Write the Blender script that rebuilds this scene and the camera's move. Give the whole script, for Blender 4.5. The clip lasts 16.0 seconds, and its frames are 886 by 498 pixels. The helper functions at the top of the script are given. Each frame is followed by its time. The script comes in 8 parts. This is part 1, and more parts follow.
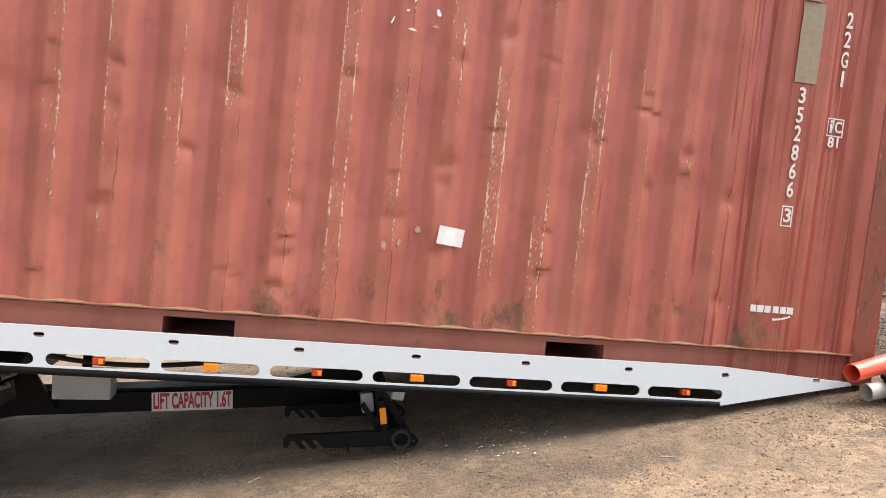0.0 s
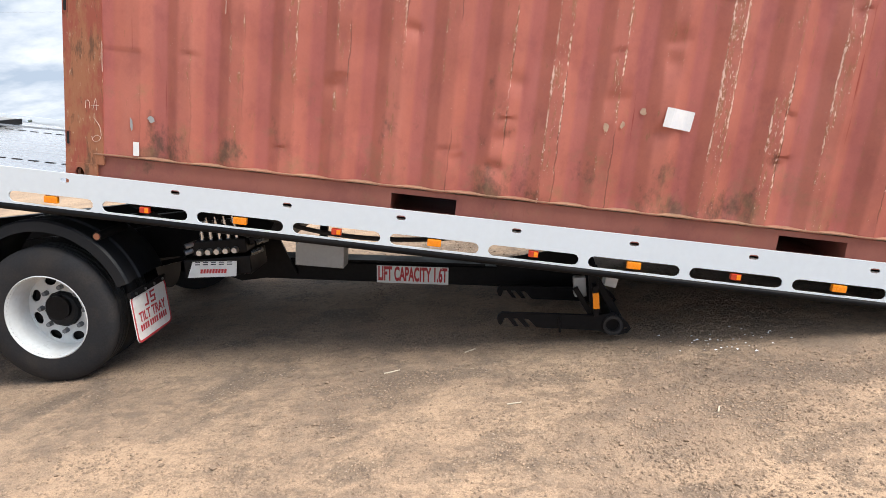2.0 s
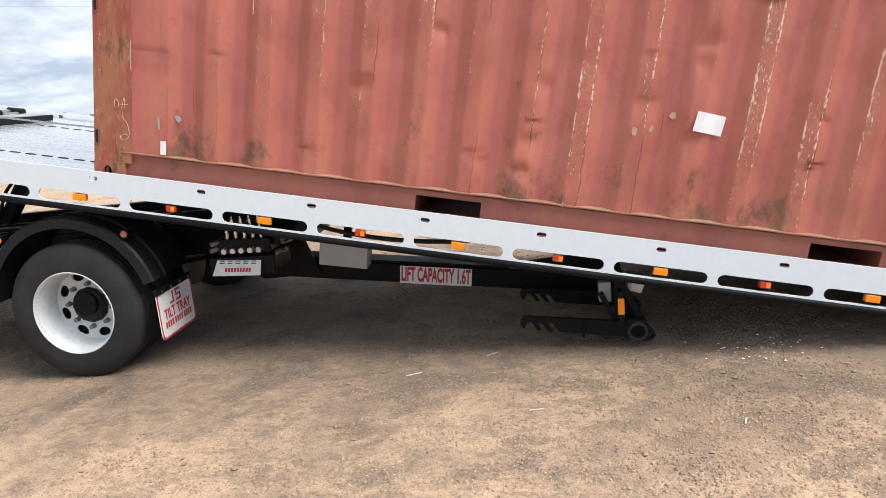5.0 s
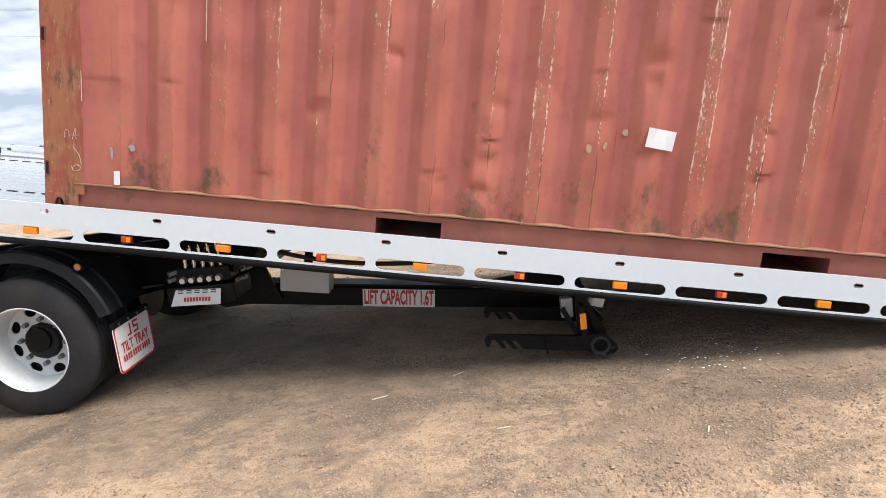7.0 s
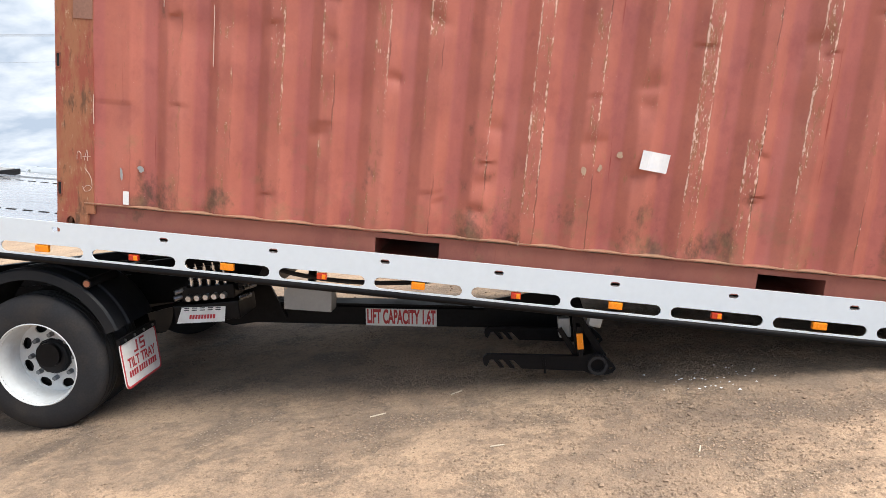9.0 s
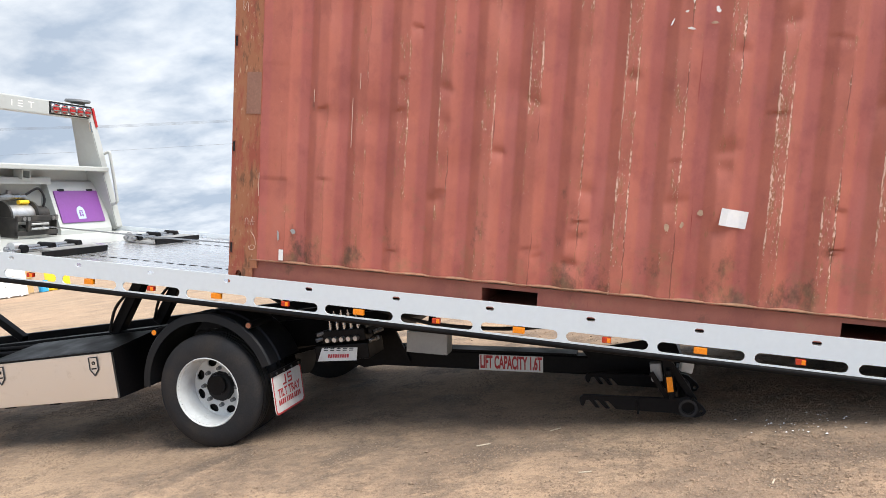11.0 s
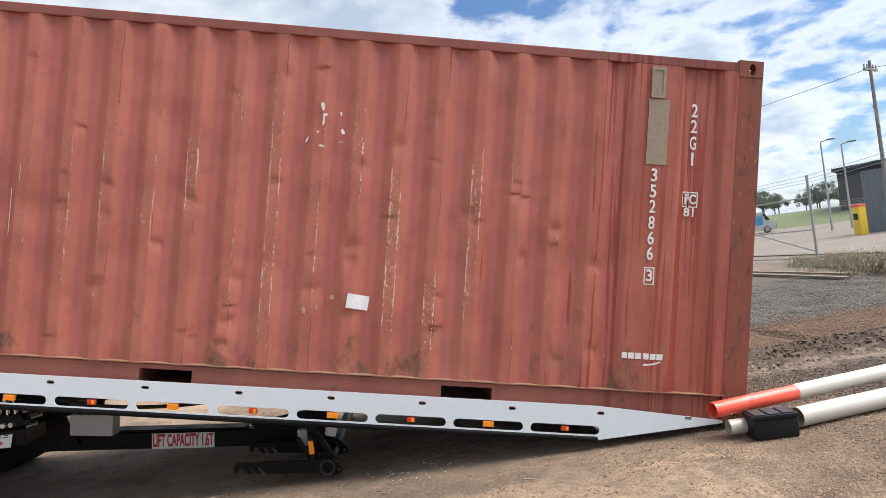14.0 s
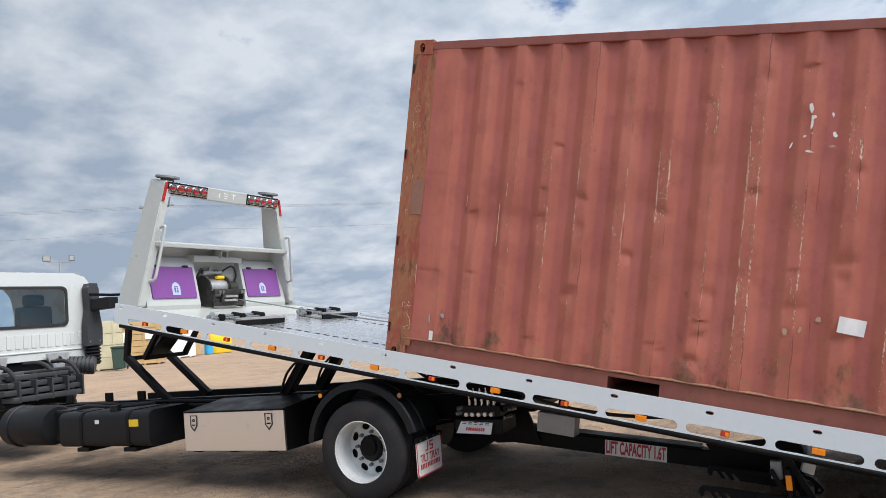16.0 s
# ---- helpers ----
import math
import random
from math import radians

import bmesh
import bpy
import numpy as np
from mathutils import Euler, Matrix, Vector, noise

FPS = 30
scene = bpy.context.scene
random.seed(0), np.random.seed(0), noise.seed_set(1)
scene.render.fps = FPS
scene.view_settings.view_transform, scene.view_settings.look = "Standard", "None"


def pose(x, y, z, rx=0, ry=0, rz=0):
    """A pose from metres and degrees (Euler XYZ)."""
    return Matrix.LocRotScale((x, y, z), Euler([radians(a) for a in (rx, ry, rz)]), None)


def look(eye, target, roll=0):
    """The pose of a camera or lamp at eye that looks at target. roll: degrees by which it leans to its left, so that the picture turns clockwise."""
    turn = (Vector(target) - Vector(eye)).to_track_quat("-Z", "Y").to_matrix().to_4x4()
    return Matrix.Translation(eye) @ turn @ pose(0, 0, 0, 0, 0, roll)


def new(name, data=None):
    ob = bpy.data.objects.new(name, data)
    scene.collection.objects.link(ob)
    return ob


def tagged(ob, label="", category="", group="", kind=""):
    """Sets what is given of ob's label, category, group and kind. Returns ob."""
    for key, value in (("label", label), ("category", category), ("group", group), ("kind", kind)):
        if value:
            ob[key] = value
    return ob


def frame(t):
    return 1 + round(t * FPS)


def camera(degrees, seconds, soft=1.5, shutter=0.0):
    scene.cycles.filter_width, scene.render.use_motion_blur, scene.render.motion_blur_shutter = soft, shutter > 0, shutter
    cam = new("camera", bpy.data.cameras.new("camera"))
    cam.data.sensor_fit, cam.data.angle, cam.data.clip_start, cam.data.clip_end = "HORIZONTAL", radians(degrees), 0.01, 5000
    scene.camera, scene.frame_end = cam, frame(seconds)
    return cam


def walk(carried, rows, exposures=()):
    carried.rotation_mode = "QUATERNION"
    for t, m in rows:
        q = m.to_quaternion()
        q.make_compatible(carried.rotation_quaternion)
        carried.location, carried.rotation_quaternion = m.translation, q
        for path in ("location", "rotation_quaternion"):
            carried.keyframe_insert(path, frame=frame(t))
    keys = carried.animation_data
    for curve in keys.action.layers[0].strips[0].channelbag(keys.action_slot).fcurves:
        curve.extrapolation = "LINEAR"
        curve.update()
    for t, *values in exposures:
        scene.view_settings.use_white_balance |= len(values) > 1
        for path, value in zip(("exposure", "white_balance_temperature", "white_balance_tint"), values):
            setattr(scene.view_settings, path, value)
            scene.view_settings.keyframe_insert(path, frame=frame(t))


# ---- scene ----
from mathutils import geometry

EXPOSURES = [(0.0, 0.87, 6650, 10), (3.0, 0.84, 6400, 10), (8.2, 0.87, 6500, 10), (11.0, 0.73, 6450, 10), (12.5, 0.47, 6400, 10), (14.5, 0.53, 6350, 10), (16.0, 0.28, 6250, 10)]
CLOUD, SKY_GAIN, CLOUD_SHIFT = 7.0, 0.8, (3.1, 1.7, 0.0)
cam = camera(64.00, 16.0, soft=0.6)
PATH = [
    (0, (2.556, -3.767, 1.505), (2.934, -1.812, 1.309), -4.85),
    (0.5, (2.545, -3.766, 1.480), (2.880, -1.815, 1.194), -5.52),
    (1, (2.525, -3.748, 1.467), (2.704, -1.792, 1.090), -5.92),
    (1.5, (2.489, -3.754, 1.457), (2.562, -1.799, 1.042), -6.02),
    (2, (2.422, -3.760, 1.463), (2.236, -1.819, 1.020), -5.47),
    (2.5, (2.385, -3.755, 1.472), (2.033, -1.841, 1.011), -4.35),
    (3, (2.382, -3.747, 1.477), (2.052, -1.825, 1.032), -4.09),
    (3.5, (2.410, -3.727, 1.470), (2.141, -1.795, 1.029), -4.91),
    (3.7, (2.419, -3.727, 1.456), (2.168, -1.791, 1.019), -5.02),
    (5.8, (2.419, -3.732, 1.514), (2.167, -1.801, 1.059), -5.12),
    (6, (2.426, -3.741, 1.507), (2.217, -1.799, 1.077), -5.36),
    (6.5, (2.449, -3.732, 1.496), (2.288, -1.778, 1.097), -5.90),
    (7, (2.424, -3.737, 1.495), (2.282, -1.783, 1.094), -6.35),
    (7.5, (2.422, -3.742, 1.488), (2.288, -1.787, 1.085), -6.65),
    (8, (2.402, -3.750, 1.492), (2.287, -1.792, 1.098), -6.10),
    (8.2, (2.398, -3.759, 1.500), (2.279, -1.798, 1.129), -5.91),
    (10.3, (2.825, -4.033, 1.433), (2.452, -2.087, 1.157), -8.70),
    (10.5, (2.819, -4.106, 1.432), (2.415, -2.161, 1.202), -8.69),
    (11, (2.836, -4.367, 1.431), (2.288, -2.446, 1.332), -7.30),
    (11.5, (3.022, -4.459, 1.452), (2.377, -2.566, 1.412), -6.66),
    (12, (3.149, -4.550, 1.450), (2.401, -2.696, 1.383), -7.22),
    (12.5, (3.122, -4.756, 1.451), (2.337, -2.917, 1.448), -7.65),
    (13, (3.251, -4.933, 1.433), (2.696, -3.012, 1.440), -5.97),
    (13.5, (3.614, -4.942, 1.385), (3.639, -2.942, 1.395), -5.91),
    (14, (3.685, -4.942, 1.379), (3.800, -2.946, 1.420), -7.19),
    (14.5, (3.747, -4.929, 1.364), (3.768, -2.931, 1.441), -7.54),
    (15, (3.797, -4.947, 1.370), (3.583, -2.962, 1.491), -6.63),
    (15.5, (3.081, -4.965, 1.486), (2.424, -3.083, 1.648), -4.99),
    (16, (3.082, -4.990, 1.478), (2.196, -3.205, 1.651), -4.40),
]
walk(cam, [(t, look(eye, target, roll)) for t, eye, target, roll in PATH], EXPOSURES)

# ---- sky and sun ----
SUN_DIR = Vector((0.72, -0.05, 1.0)).normalized()
world = bpy.data.worlds.new("world")
scene.world = world
world.use_nodes = True


def build_sky():
    nt = world.node_tree
    nt.nodes.clear()
    n = nt.nodes.new
    out, bg = n("ShaderNodeOutputWorld"), n("ShaderNodeBackground")
    sky = n("ShaderNodeTexSky")
    sky.sky_type = "NISHITA"
    sky.sun_disc = False
    sky.sun_elevation = math.asin(SUN_DIR.z)
    sky.sun_rotation = math.atan2(SUN_DIR.x, SUN_DIR.y)
    sky.dust_density = 0.6
    co = n("ShaderNodeTexCoord")
    sep = n("ShaderNodeSeparateXYZ")
    nt.links.new(co.outputs["Generated"], sep.inputs[0])
    # project the direction on a flat layer of cloud
    up = n("ShaderNodeMath"); up.operation = "MAXIMUM"; up.inputs[1].default_value = 0.0
    nt.links.new(sep.outputs["Z"], up.inputs[0])
    add = n("ShaderNodeMath"); add.operation = "ADD"; add.inputs[1].default_value = 0.30
    nt.links.new(up.outputs[0], add.inputs[0])
    dv = n("ShaderNodeVectorMath"); dv.operation = "DIVIDE"
    comb = n("ShaderNodeCombineXYZ")
    for k in range(3):
        nt.links.new(add.outputs[0], comb.inputs[k])
    nt.links.new(co.outputs["Generated"], dv.inputs[0])
    nt.links.new(comb.outputs[0], dv.inputs[1])
    off = n("ShaderNodeVectorMath"); off.operation = "ADD"; off.inputs[1].default_value = CLOUD_SHIFT
    nt.links.new(dv.outputs[0], off.inputs[0])

    def noise_tex(scale, detail, rough, lac=2.0):
        t = n("ShaderNodeTexNoise")
        t.inputs["Scale"].default_value, t.inputs["Detail"].default_value = scale, detail
        t.inputs["Roughness"].default_value, t.inputs["Lacunarity"].default_value = rough, lac
        nt.links.new(off.outputs[0], t.inputs["Vector"])
        return t

    big, small = noise_tex(0.55, 3.0, 0.5), noise_tex(4.8, 8.0, 0.54)
    small.inputs["Distortion"].default_value = 0.12
    mix = n("ShaderNodeMix"); mix.data_type = "FLOAT"; mix.inputs[0].default_value = 0.45
    nt.links.new(big.outputs[0], mix.inputs[2]); nt.links.new(small.outputs[0], mix.inputs[3])
    cover = n("ShaderNodeMapRange")
    cover.interpolation_type = "SMOOTHSTEP"
    cover.inputs[1].default_value, cover.inputs[2].default_value = 0.429, 0.499
    # the cloud thins out along the truck towards its tail
    west = n("ShaderNodeMath"); west.operation = "MULTIPLY_ADD"; west.inputs[1].default_value = -0.13
    nt.links.new(sep.outputs["X"], west.inputs[0]); nt.links.new(mix.outputs[0], west.inputs[2])
    # thin streaks of cloud gather low over the horizon
    low = n("ShaderNodeMapRange"); low.inputs[1].default_value, low.inputs[2].default_value = 0.06, 0.34
    low.inputs[3].default_value, low.inputs[4].default_value = 0.115, 0.0
    nt.links.new(sep.outputs["Z"], low.inputs[0])
    thick = n("ShaderNodeMath"); thick.operation = "ADD"
    nt.links.new(west.outputs[0], thick.inputs[0]); nt.links.new(low.outputs[0], thick.inputs[1])
    nt.links.new(thick.outputs[0], cover.inputs[0])
    shade = n("ShaderNodeMapRange")
    shade.inputs[1].default_value, shade.inputs[2].default_value = 0.40, 0.62
    shade.inputs[3].default_value, shade.inputs[4].default_value = 0.0, 1.0
    # bases of cloud: from both sizes of swell, greyer far off on the side away from the sun
    swell = n("ShaderNodeMix"); swell.data_type = "FLOAT"; swell.inputs[0].default_value = 0.55
    nt.links.new(mix.outputs[0], swell.inputs[2]); nt.links.new(small.outputs[0], swell.inputs[3])
    away = n("ShaderNodeMapRange"); away.inputs[1].default_value, away.inputs[2].default_value = -0.48, -0.90
    nt.links.new(sep.outputs["X"], away.inputs[0])
    far_off = n("ShaderNodeMapRange"); far_off.inputs[1].default_value, far_off.inputs[2].default_value = 0.04, 0.42
    far_off.inputs[3].default_value, far_off.inputs[4].default_value = 0.16, -0.03
    nt.links.new(sep.outputs["Z"], far_off.inputs[0])
    grey = n("ShaderNodeMath"); grey.operation = "MULTIPLY_ADD"
    nt.links.new(away.outputs[0], grey.inputs[0]); nt.links.new(far_off.outputs[0], grey.inputs[1]); nt.links.new(swell.outputs[0], grey.inputs[2])
    nt.links.new(grey.outputs[0], shade.inputs[0])
    tint = n("ShaderNodeMix"); tint.data_type = "RGBA"
    tint.inputs[6].default_value = (CLOUD * 1.0, CLOUD * 1.05, CLOUD * 1.11, 1)
    tint.inputs[7].default_value = (CLOUD * 0.53, CLOUD * 0.63, CLOUD * 0.77, 1)
    nt.links.new(shade.outputs[0], tint.inputs[0])
    # the cloud glows more towards the sun
    sunward = n("ShaderNodeMath"); sunward.operation = "MULTIPLY_ADD"
    sunward.inputs[1].default_value, sunward.inputs[2].default_value = 0.28, 1.0
    nt.links.new(sep.outputs["X"], sunward.inputs[0])
    glow = n("ShaderNodeVectorMath"); glow.operation = "SCALE"
    nt.links.new(tint.outputs[2], glow.inputs[0]); nt.links.new(sunward.outputs[0], glow.inputs["Scale"])
    last = n("ShaderNodeMix"); last.data_type = "RGBA"
    blue = n("ShaderNodeMix"); blue.data_type = "RGBA"; blue.blend_type = "MULTIPLY"; blue.inputs[0].default_value = 1.0
    blue.inputs[7].default_value = (SKY_GAIN * 0.8, SKY_GAIN * 0.97, SKY_GAIN * 1.2, 1)
    nt.links.new(sky.outputs[0], blue.inputs[6])
    nt.links.new(cover.outputs[0], last.inputs[0])
    nt.links.new(blue.outputs[2], last.inputs[6])
    nt.links.new(glow.outputs[0], last.inputs[7])
    nt.links.new(last.outputs[2], bg.inputs[0])
    bg.inputs[1].default_value = 0.1
    nt.links.new(bg.outputs[0], out.inputs[0])


build_sky()
sun = new("sun", bpy.data.lights.new("sun", "SUN"))
sun.data.energy, sun.data.angle, sun.data.color = 5.4, radians(56), (1.0, 0.95, 0.87)
sun.matrix_world = look(SUN_DIR * 50, (0, 0, 0))

# ---- building helpers ----
TRAY = pose(0, 0, 1.145, 0, 11.0, 0)
CHASSIS = pose(-0.25, 0, 0.39, 0, -1.2, 0) @ pose(0.25, 0, -0.39)


def part(name, bm, material, parent=None, label="", m=None, smooth=0.0):
    """Links a bmesh as one mesh object. smooth: the angle in degrees below which edges are shaded smooth."""
    me = bpy.data.meshes.new(name)
    bmesh.ops.recalc_face_normals(bm, faces=bm.faces)
    if smooth:
        for f in bm.faces:
            f.smooth = True
        for e in bm.edges:
            if len(e.link_faces) == 2 and e.calc_face_angle(0) > radians(smooth):
                e.smooth = False
    bm.to_mesh(me)
    bm.free()
    me.materials.append(material)
    ob = new(name, me)
    if parent is not None:
        ob.parent = parent
    if m is not None:
        ob.matrix_basis = m
    if label:
        tagged(ob, label)
    return ob


def share(ob, parent=None, m=None):
    """Another object on the same mesh."""
    o = new(ob.name.split(".")[0], ob.data)
    o.parent = parent if parent is not None else ob.parent
    o.matrix_basis = m if m is not None else ob.matrix_basis
    for key in ("label",):
        if key in ob:
            o[key] = ob[key]
    return o


def thing(name, label, category, group="", m=None, kind=""):
    e = new(name)
    e.empty_display_size = 0.1
    if m is not None:
        e.matrix_basis = m
    return tagged(e, label, category, group, kind)


def box(bm, a, b, bevel=0.0):
    """An axis-aligned box from corner a to corner b."""
    lo, hi = [min(p, q) for p, q in zip(a, b)], [max(p, q) for p, q in zip(a, b)]
    m = Matrix.Translation([(p + q) / 2 for p, q in zip(lo, hi)]) @ Matrix.Diagonal([q - p for p, q in zip(lo, hi)] + [1])
    made = bmesh.ops.create_cube(bm, size=1, matrix=m)
    if bevel:
        edges = list({e for v in made["verts"] for e in v.link_edges})
        bmesh.ops.bevel(bm, geom=edges, offset=bevel, segments=2, profile=0.6, affect="EDGES")


def boxed(*ab, bevel=0.004):
    bm = bmesh.new()
    for a, b in ab:
        box(bm, a, b, bevel)
    return bm


def beam(bm, p, q, w, h, up=(0, 0, 1)):
    """A bar of w by h from p to q."""
    p, q = Vector(p), Vector(q)
    z = (q - p).normalized()
    x = z.cross(Vector(up))
    if x.length < 1e-4:
        x = z.cross(Vector((0, 1, 0)))
    x.normalize()
    y = x.cross(z)
    m = Matrix((x, y, z)).transposed().to_4x4()
    m.translation = (p + q) / 2
    made = bmesh.ops.create_cube(bm, size=1, matrix=m @ Matrix.Diagonal((w, h, (q - p).length, 1)))
    edges = list({e for v in made["verts"] for e in v.link_edges})
    bmesh.ops.bevel(bm, geom=edges, offset=min(w, h) * 0.08, segments=1, affect="EDGES")


def rod(bm, p, q, r, r2=None, seg=12):
    p, q = Vector(p), Vector(q)
    m = (q - p).to_track_quat("Z", "Y").to_matrix().to_4x4()
    m.translation = (p + q) / 2
    bmesh.ops.create_cone(bm, cap_ends=True, segments=seg, radius1=r, radius2=r if r2 is None else r2, depth=(q - p).length, matrix=m)


def hose(bm, pts, r, seg=8):
    """A round bar along points, with mitred corners."""
    pts = [Vector(p) for p in pts]
    rings = []
    side = None
    for i, p in enumerate(pts):
        t = (pts[min(i + 1, len(pts) - 1)] - pts[max(i - 1, 0)]).normalized()
        if side is None:
            side = t.orthogonal().normalized()
        side = (side - t * side.dot(t)).normalized()
        other = t.cross(side)
        rings.append([bm.verts.new(p + r * (math.cos(a) * side + math.sin(a) * other)) for a in np.linspace(0, 2 * math.pi, seg, endpoint=False)])
    for a, b in zip(rings, rings[1:]):
        for k in range(seg):
            bm.faces.new((a[k], a[(k + 1) % seg], b[(k + 1) % seg], b[k]))
    bm.faces.new(rings[0][::-1])
    bm.faces.new(rings[-1])


def curve_points(pts, n=8):
    """Points of a smooth line through the given ones."""
    pts = [Vector(p) for p in pts]
    pts = [2 * pts[0] - pts[1]] + pts + [2 * pts[-1] - pts[-2]]
    out = []
    for a, b, c, d in zip(pts, pts[1:], pts[2:], pts[3:]):
        for k in range(n):
            t = k / n
            out.append(0.5 * (2 * b + (c - a) * t + (2 * a - 5 * b + 4 * c - d) * t * t + (3 * b - a - 3 * c + d) * t ** 3))
    return out + [pts[-2]]


def plate(bm, loops, t, m):
    """A plate of thickness t, from flat loops (the outline, then its holes), laid by m: the loops lie in x, y."""
    flat = [[Vector((x, y, 0)) for x, y in loop] for loop in loops]
    tris = geometry.tessellate_polygon(flat)
    front = [bm.verts.new(m @ v) for loop in flat for v in loop]
    back = [bm.verts.new(m @ (v + Vector((0, 0, t)))) for loop in flat for v in loop]
    for a, b, c in tris:
        bm.faces.new((front[a], front[b], front[c]))
        bm.faces.new((back[c], back[b], back[a]))
    i = 0
    for loop in flat:
        k = len(loop)
        for j in range(k):
            a, b = i + j, i + (j + 1) % k
            bm.faces.new((front[a], front[b], back[b], back[a]))
        i += k


def ring(cx, cy, rx, ry=None, n=24, start=0.0):
    ry = rx if ry is None else ry
    return [(cx + rx * math.cos(start + 2 * math.pi * k / n), cy + ry * math.sin(start + 2 * math.pi * k / n)) for k in range(n)]


def slot(cx, cy, half, r, n=6):
    """A long hole with round ends."""
    right = [(cx + half - r + r * math.cos(a), cy + r * math.sin(a)) for a in np.linspace(-math.pi / 2, math.pi / 2, n)]
    left = [(cx - half + r + r * math.cos(a), cy + r * math.sin(a)) for a in np.linspace(math.pi / 2, 3 * math.pi / 2, n)]
    return right + left


def round_rect(x0, y0, x1, y1, r, n=4):
    out = []
    for cx, cy, s in ((x1 - r, y0 + r, -90), (x1 - r, y1 - r, 0), (x0 + r, y1 - r, 90), (x0 + r, y0 + r, 180)):
        out += [(cx + r * math.cos(radians(s + 90 * k / n)), cy + r * math.sin(radians(s + 90 * k / n))) for k in range(n + 1)]
    return out


def lathe(bm, profile, m, seg=48, close=False):
    """Turns (radius, height) pairs about z, laid by m."""
    rings = [[bm.verts.new(m @ Vector((r * math.cos(a), r * math.sin(a), h))) for a in np.linspace(0, 2 * math.pi, seg, endpoint=False)] for r, h in profile]
    pairs = list(zip(rings, rings[1:])) + ([(rings[-1], rings[0])] if close else [])
    for a, b in pairs:
        for k in range(seg):
            bm.faces.new((a[k], a[(k + 1) % seg], b[(k + 1) % seg], b[k]))
    return rings


def lettering(name, text, size, material, parent, m, width=None, label="", bold=0.0):
    """Flat letters in the built-in font, centred on the origin of m, in its x, y plane."""
    cu = bpy.data.curves.new("letters", "FONT")
    cu.body, cu.size, cu.extrude, cu.offset = text, size, 0.0006, bold
    cu.align_x, cu.align_y = "CENTER", "CENTER"
    tmp = bpy.data.objects.new("letters", cu)
    me = bpy.data.meshes.new_from_object(tmp)
    bpy.data.objects.remove(tmp)
    xs = [v.co.x for v in me.vertices]
    if width:
        me.transform(Matrix.Diagonal((width / (max(xs) - min(xs)), 1, 1, 1)))
    me.name = name
    me.materials.clear()
    me.materials.append(material)
    ob = new(name, me)
    ob.parent = parent
    ob.matrix_basis = m
    if label:
        tagged(ob, label)
    return ob


FACE_Y = pose(0, 0, 0, 90, 0, 0)          # x, y of a loop become x, z, facing -y
FACE_X = pose(0, 0, 0, 90, 0, 90)         # x, y of a loop become y, z, facing +x

# ---- materials ----


def nodes_of(name):
    ma = bpy.data.materials.new(name)
    ma.use_nodes = True
    nt = ma.node_tree
    return ma, nt, nt.nodes["Principled BSDF"]


def tex_noise(nt, vec, scale, detail=4.0, rough=0.55, stretch=None):
    if stretch is not None:
        mp = nt.nodes.new("ShaderNodeMapping")
        mp.inputs["Scale"].default_value = stretch
        nt.links.new(vec, mp.inputs["Vector"])
        vec = mp.outputs[0]
    t = nt.nodes.new("ShaderNodeTexNoise")
    t.inputs["Scale"].default_value, t.inputs["Detail"].default_value, t.inputs["Roughness"].default_value = scale, detail, rough
    nt.links.new(vec, t.inputs["Vector"])
    return t.outputs[0]


def remap(nt, value, lo, hi, a=0.0, b=1.0):
    r = nt.nodes.new("ShaderNodeMapRange")
    r.inputs[1].default_value, r.inputs[2].default_value, r.inputs[3].default_value, r.inputs[4].default_value = lo, hi, a, b
    nt.links.new(value, r.inputs[0])
    return r.outputs[0]


def math_node(nt, op, a, b=None):
    k = nt.nodes.new("ShaderNodeMath")
    k.operation = op
    for i, v in enumerate((a, b)):
        if v is None:
            continue
        if isinstance(v, (int, float)):
            k.inputs[i].default_value = v
        else:
            nt.links.new(v, k.inputs[i])
    return k.outputs[0]


def blend(nt, fac, a, b, mode="MIX"):
    k = nt.nodes.new("ShaderNodeMix")
    k.data_type, k.blend_type = "RGBA", mode
    for sock, v in ((k.inputs[0], fac), (k.inputs[6], a), (k.inputs[7], b)):
        if isinstance(v, (int, float)):
            sock.default_value = v
        elif isinstance(v, tuple):
            sock.default_value = (*v, 1)[:4]
        else:
            nt.links.new(v, sock)
    return k.outputs[2]


def coords(nt, kind="Object"):
    return nt.nodes.new("ShaderNodeTexCoord").outputs[kind]


def bump(nt, bsdf, height, strength=0.3, distance=0.01):
    k = nt.nodes.new("ShaderNodeBump")
    k.inputs["Strength"].default_value, k.inputs["Distance"].default_value = strength, distance
    nt.links.new(height, k.inputs["Height"])
    nt.links.new(k.outputs[0], bsdf.inputs["Normal"])


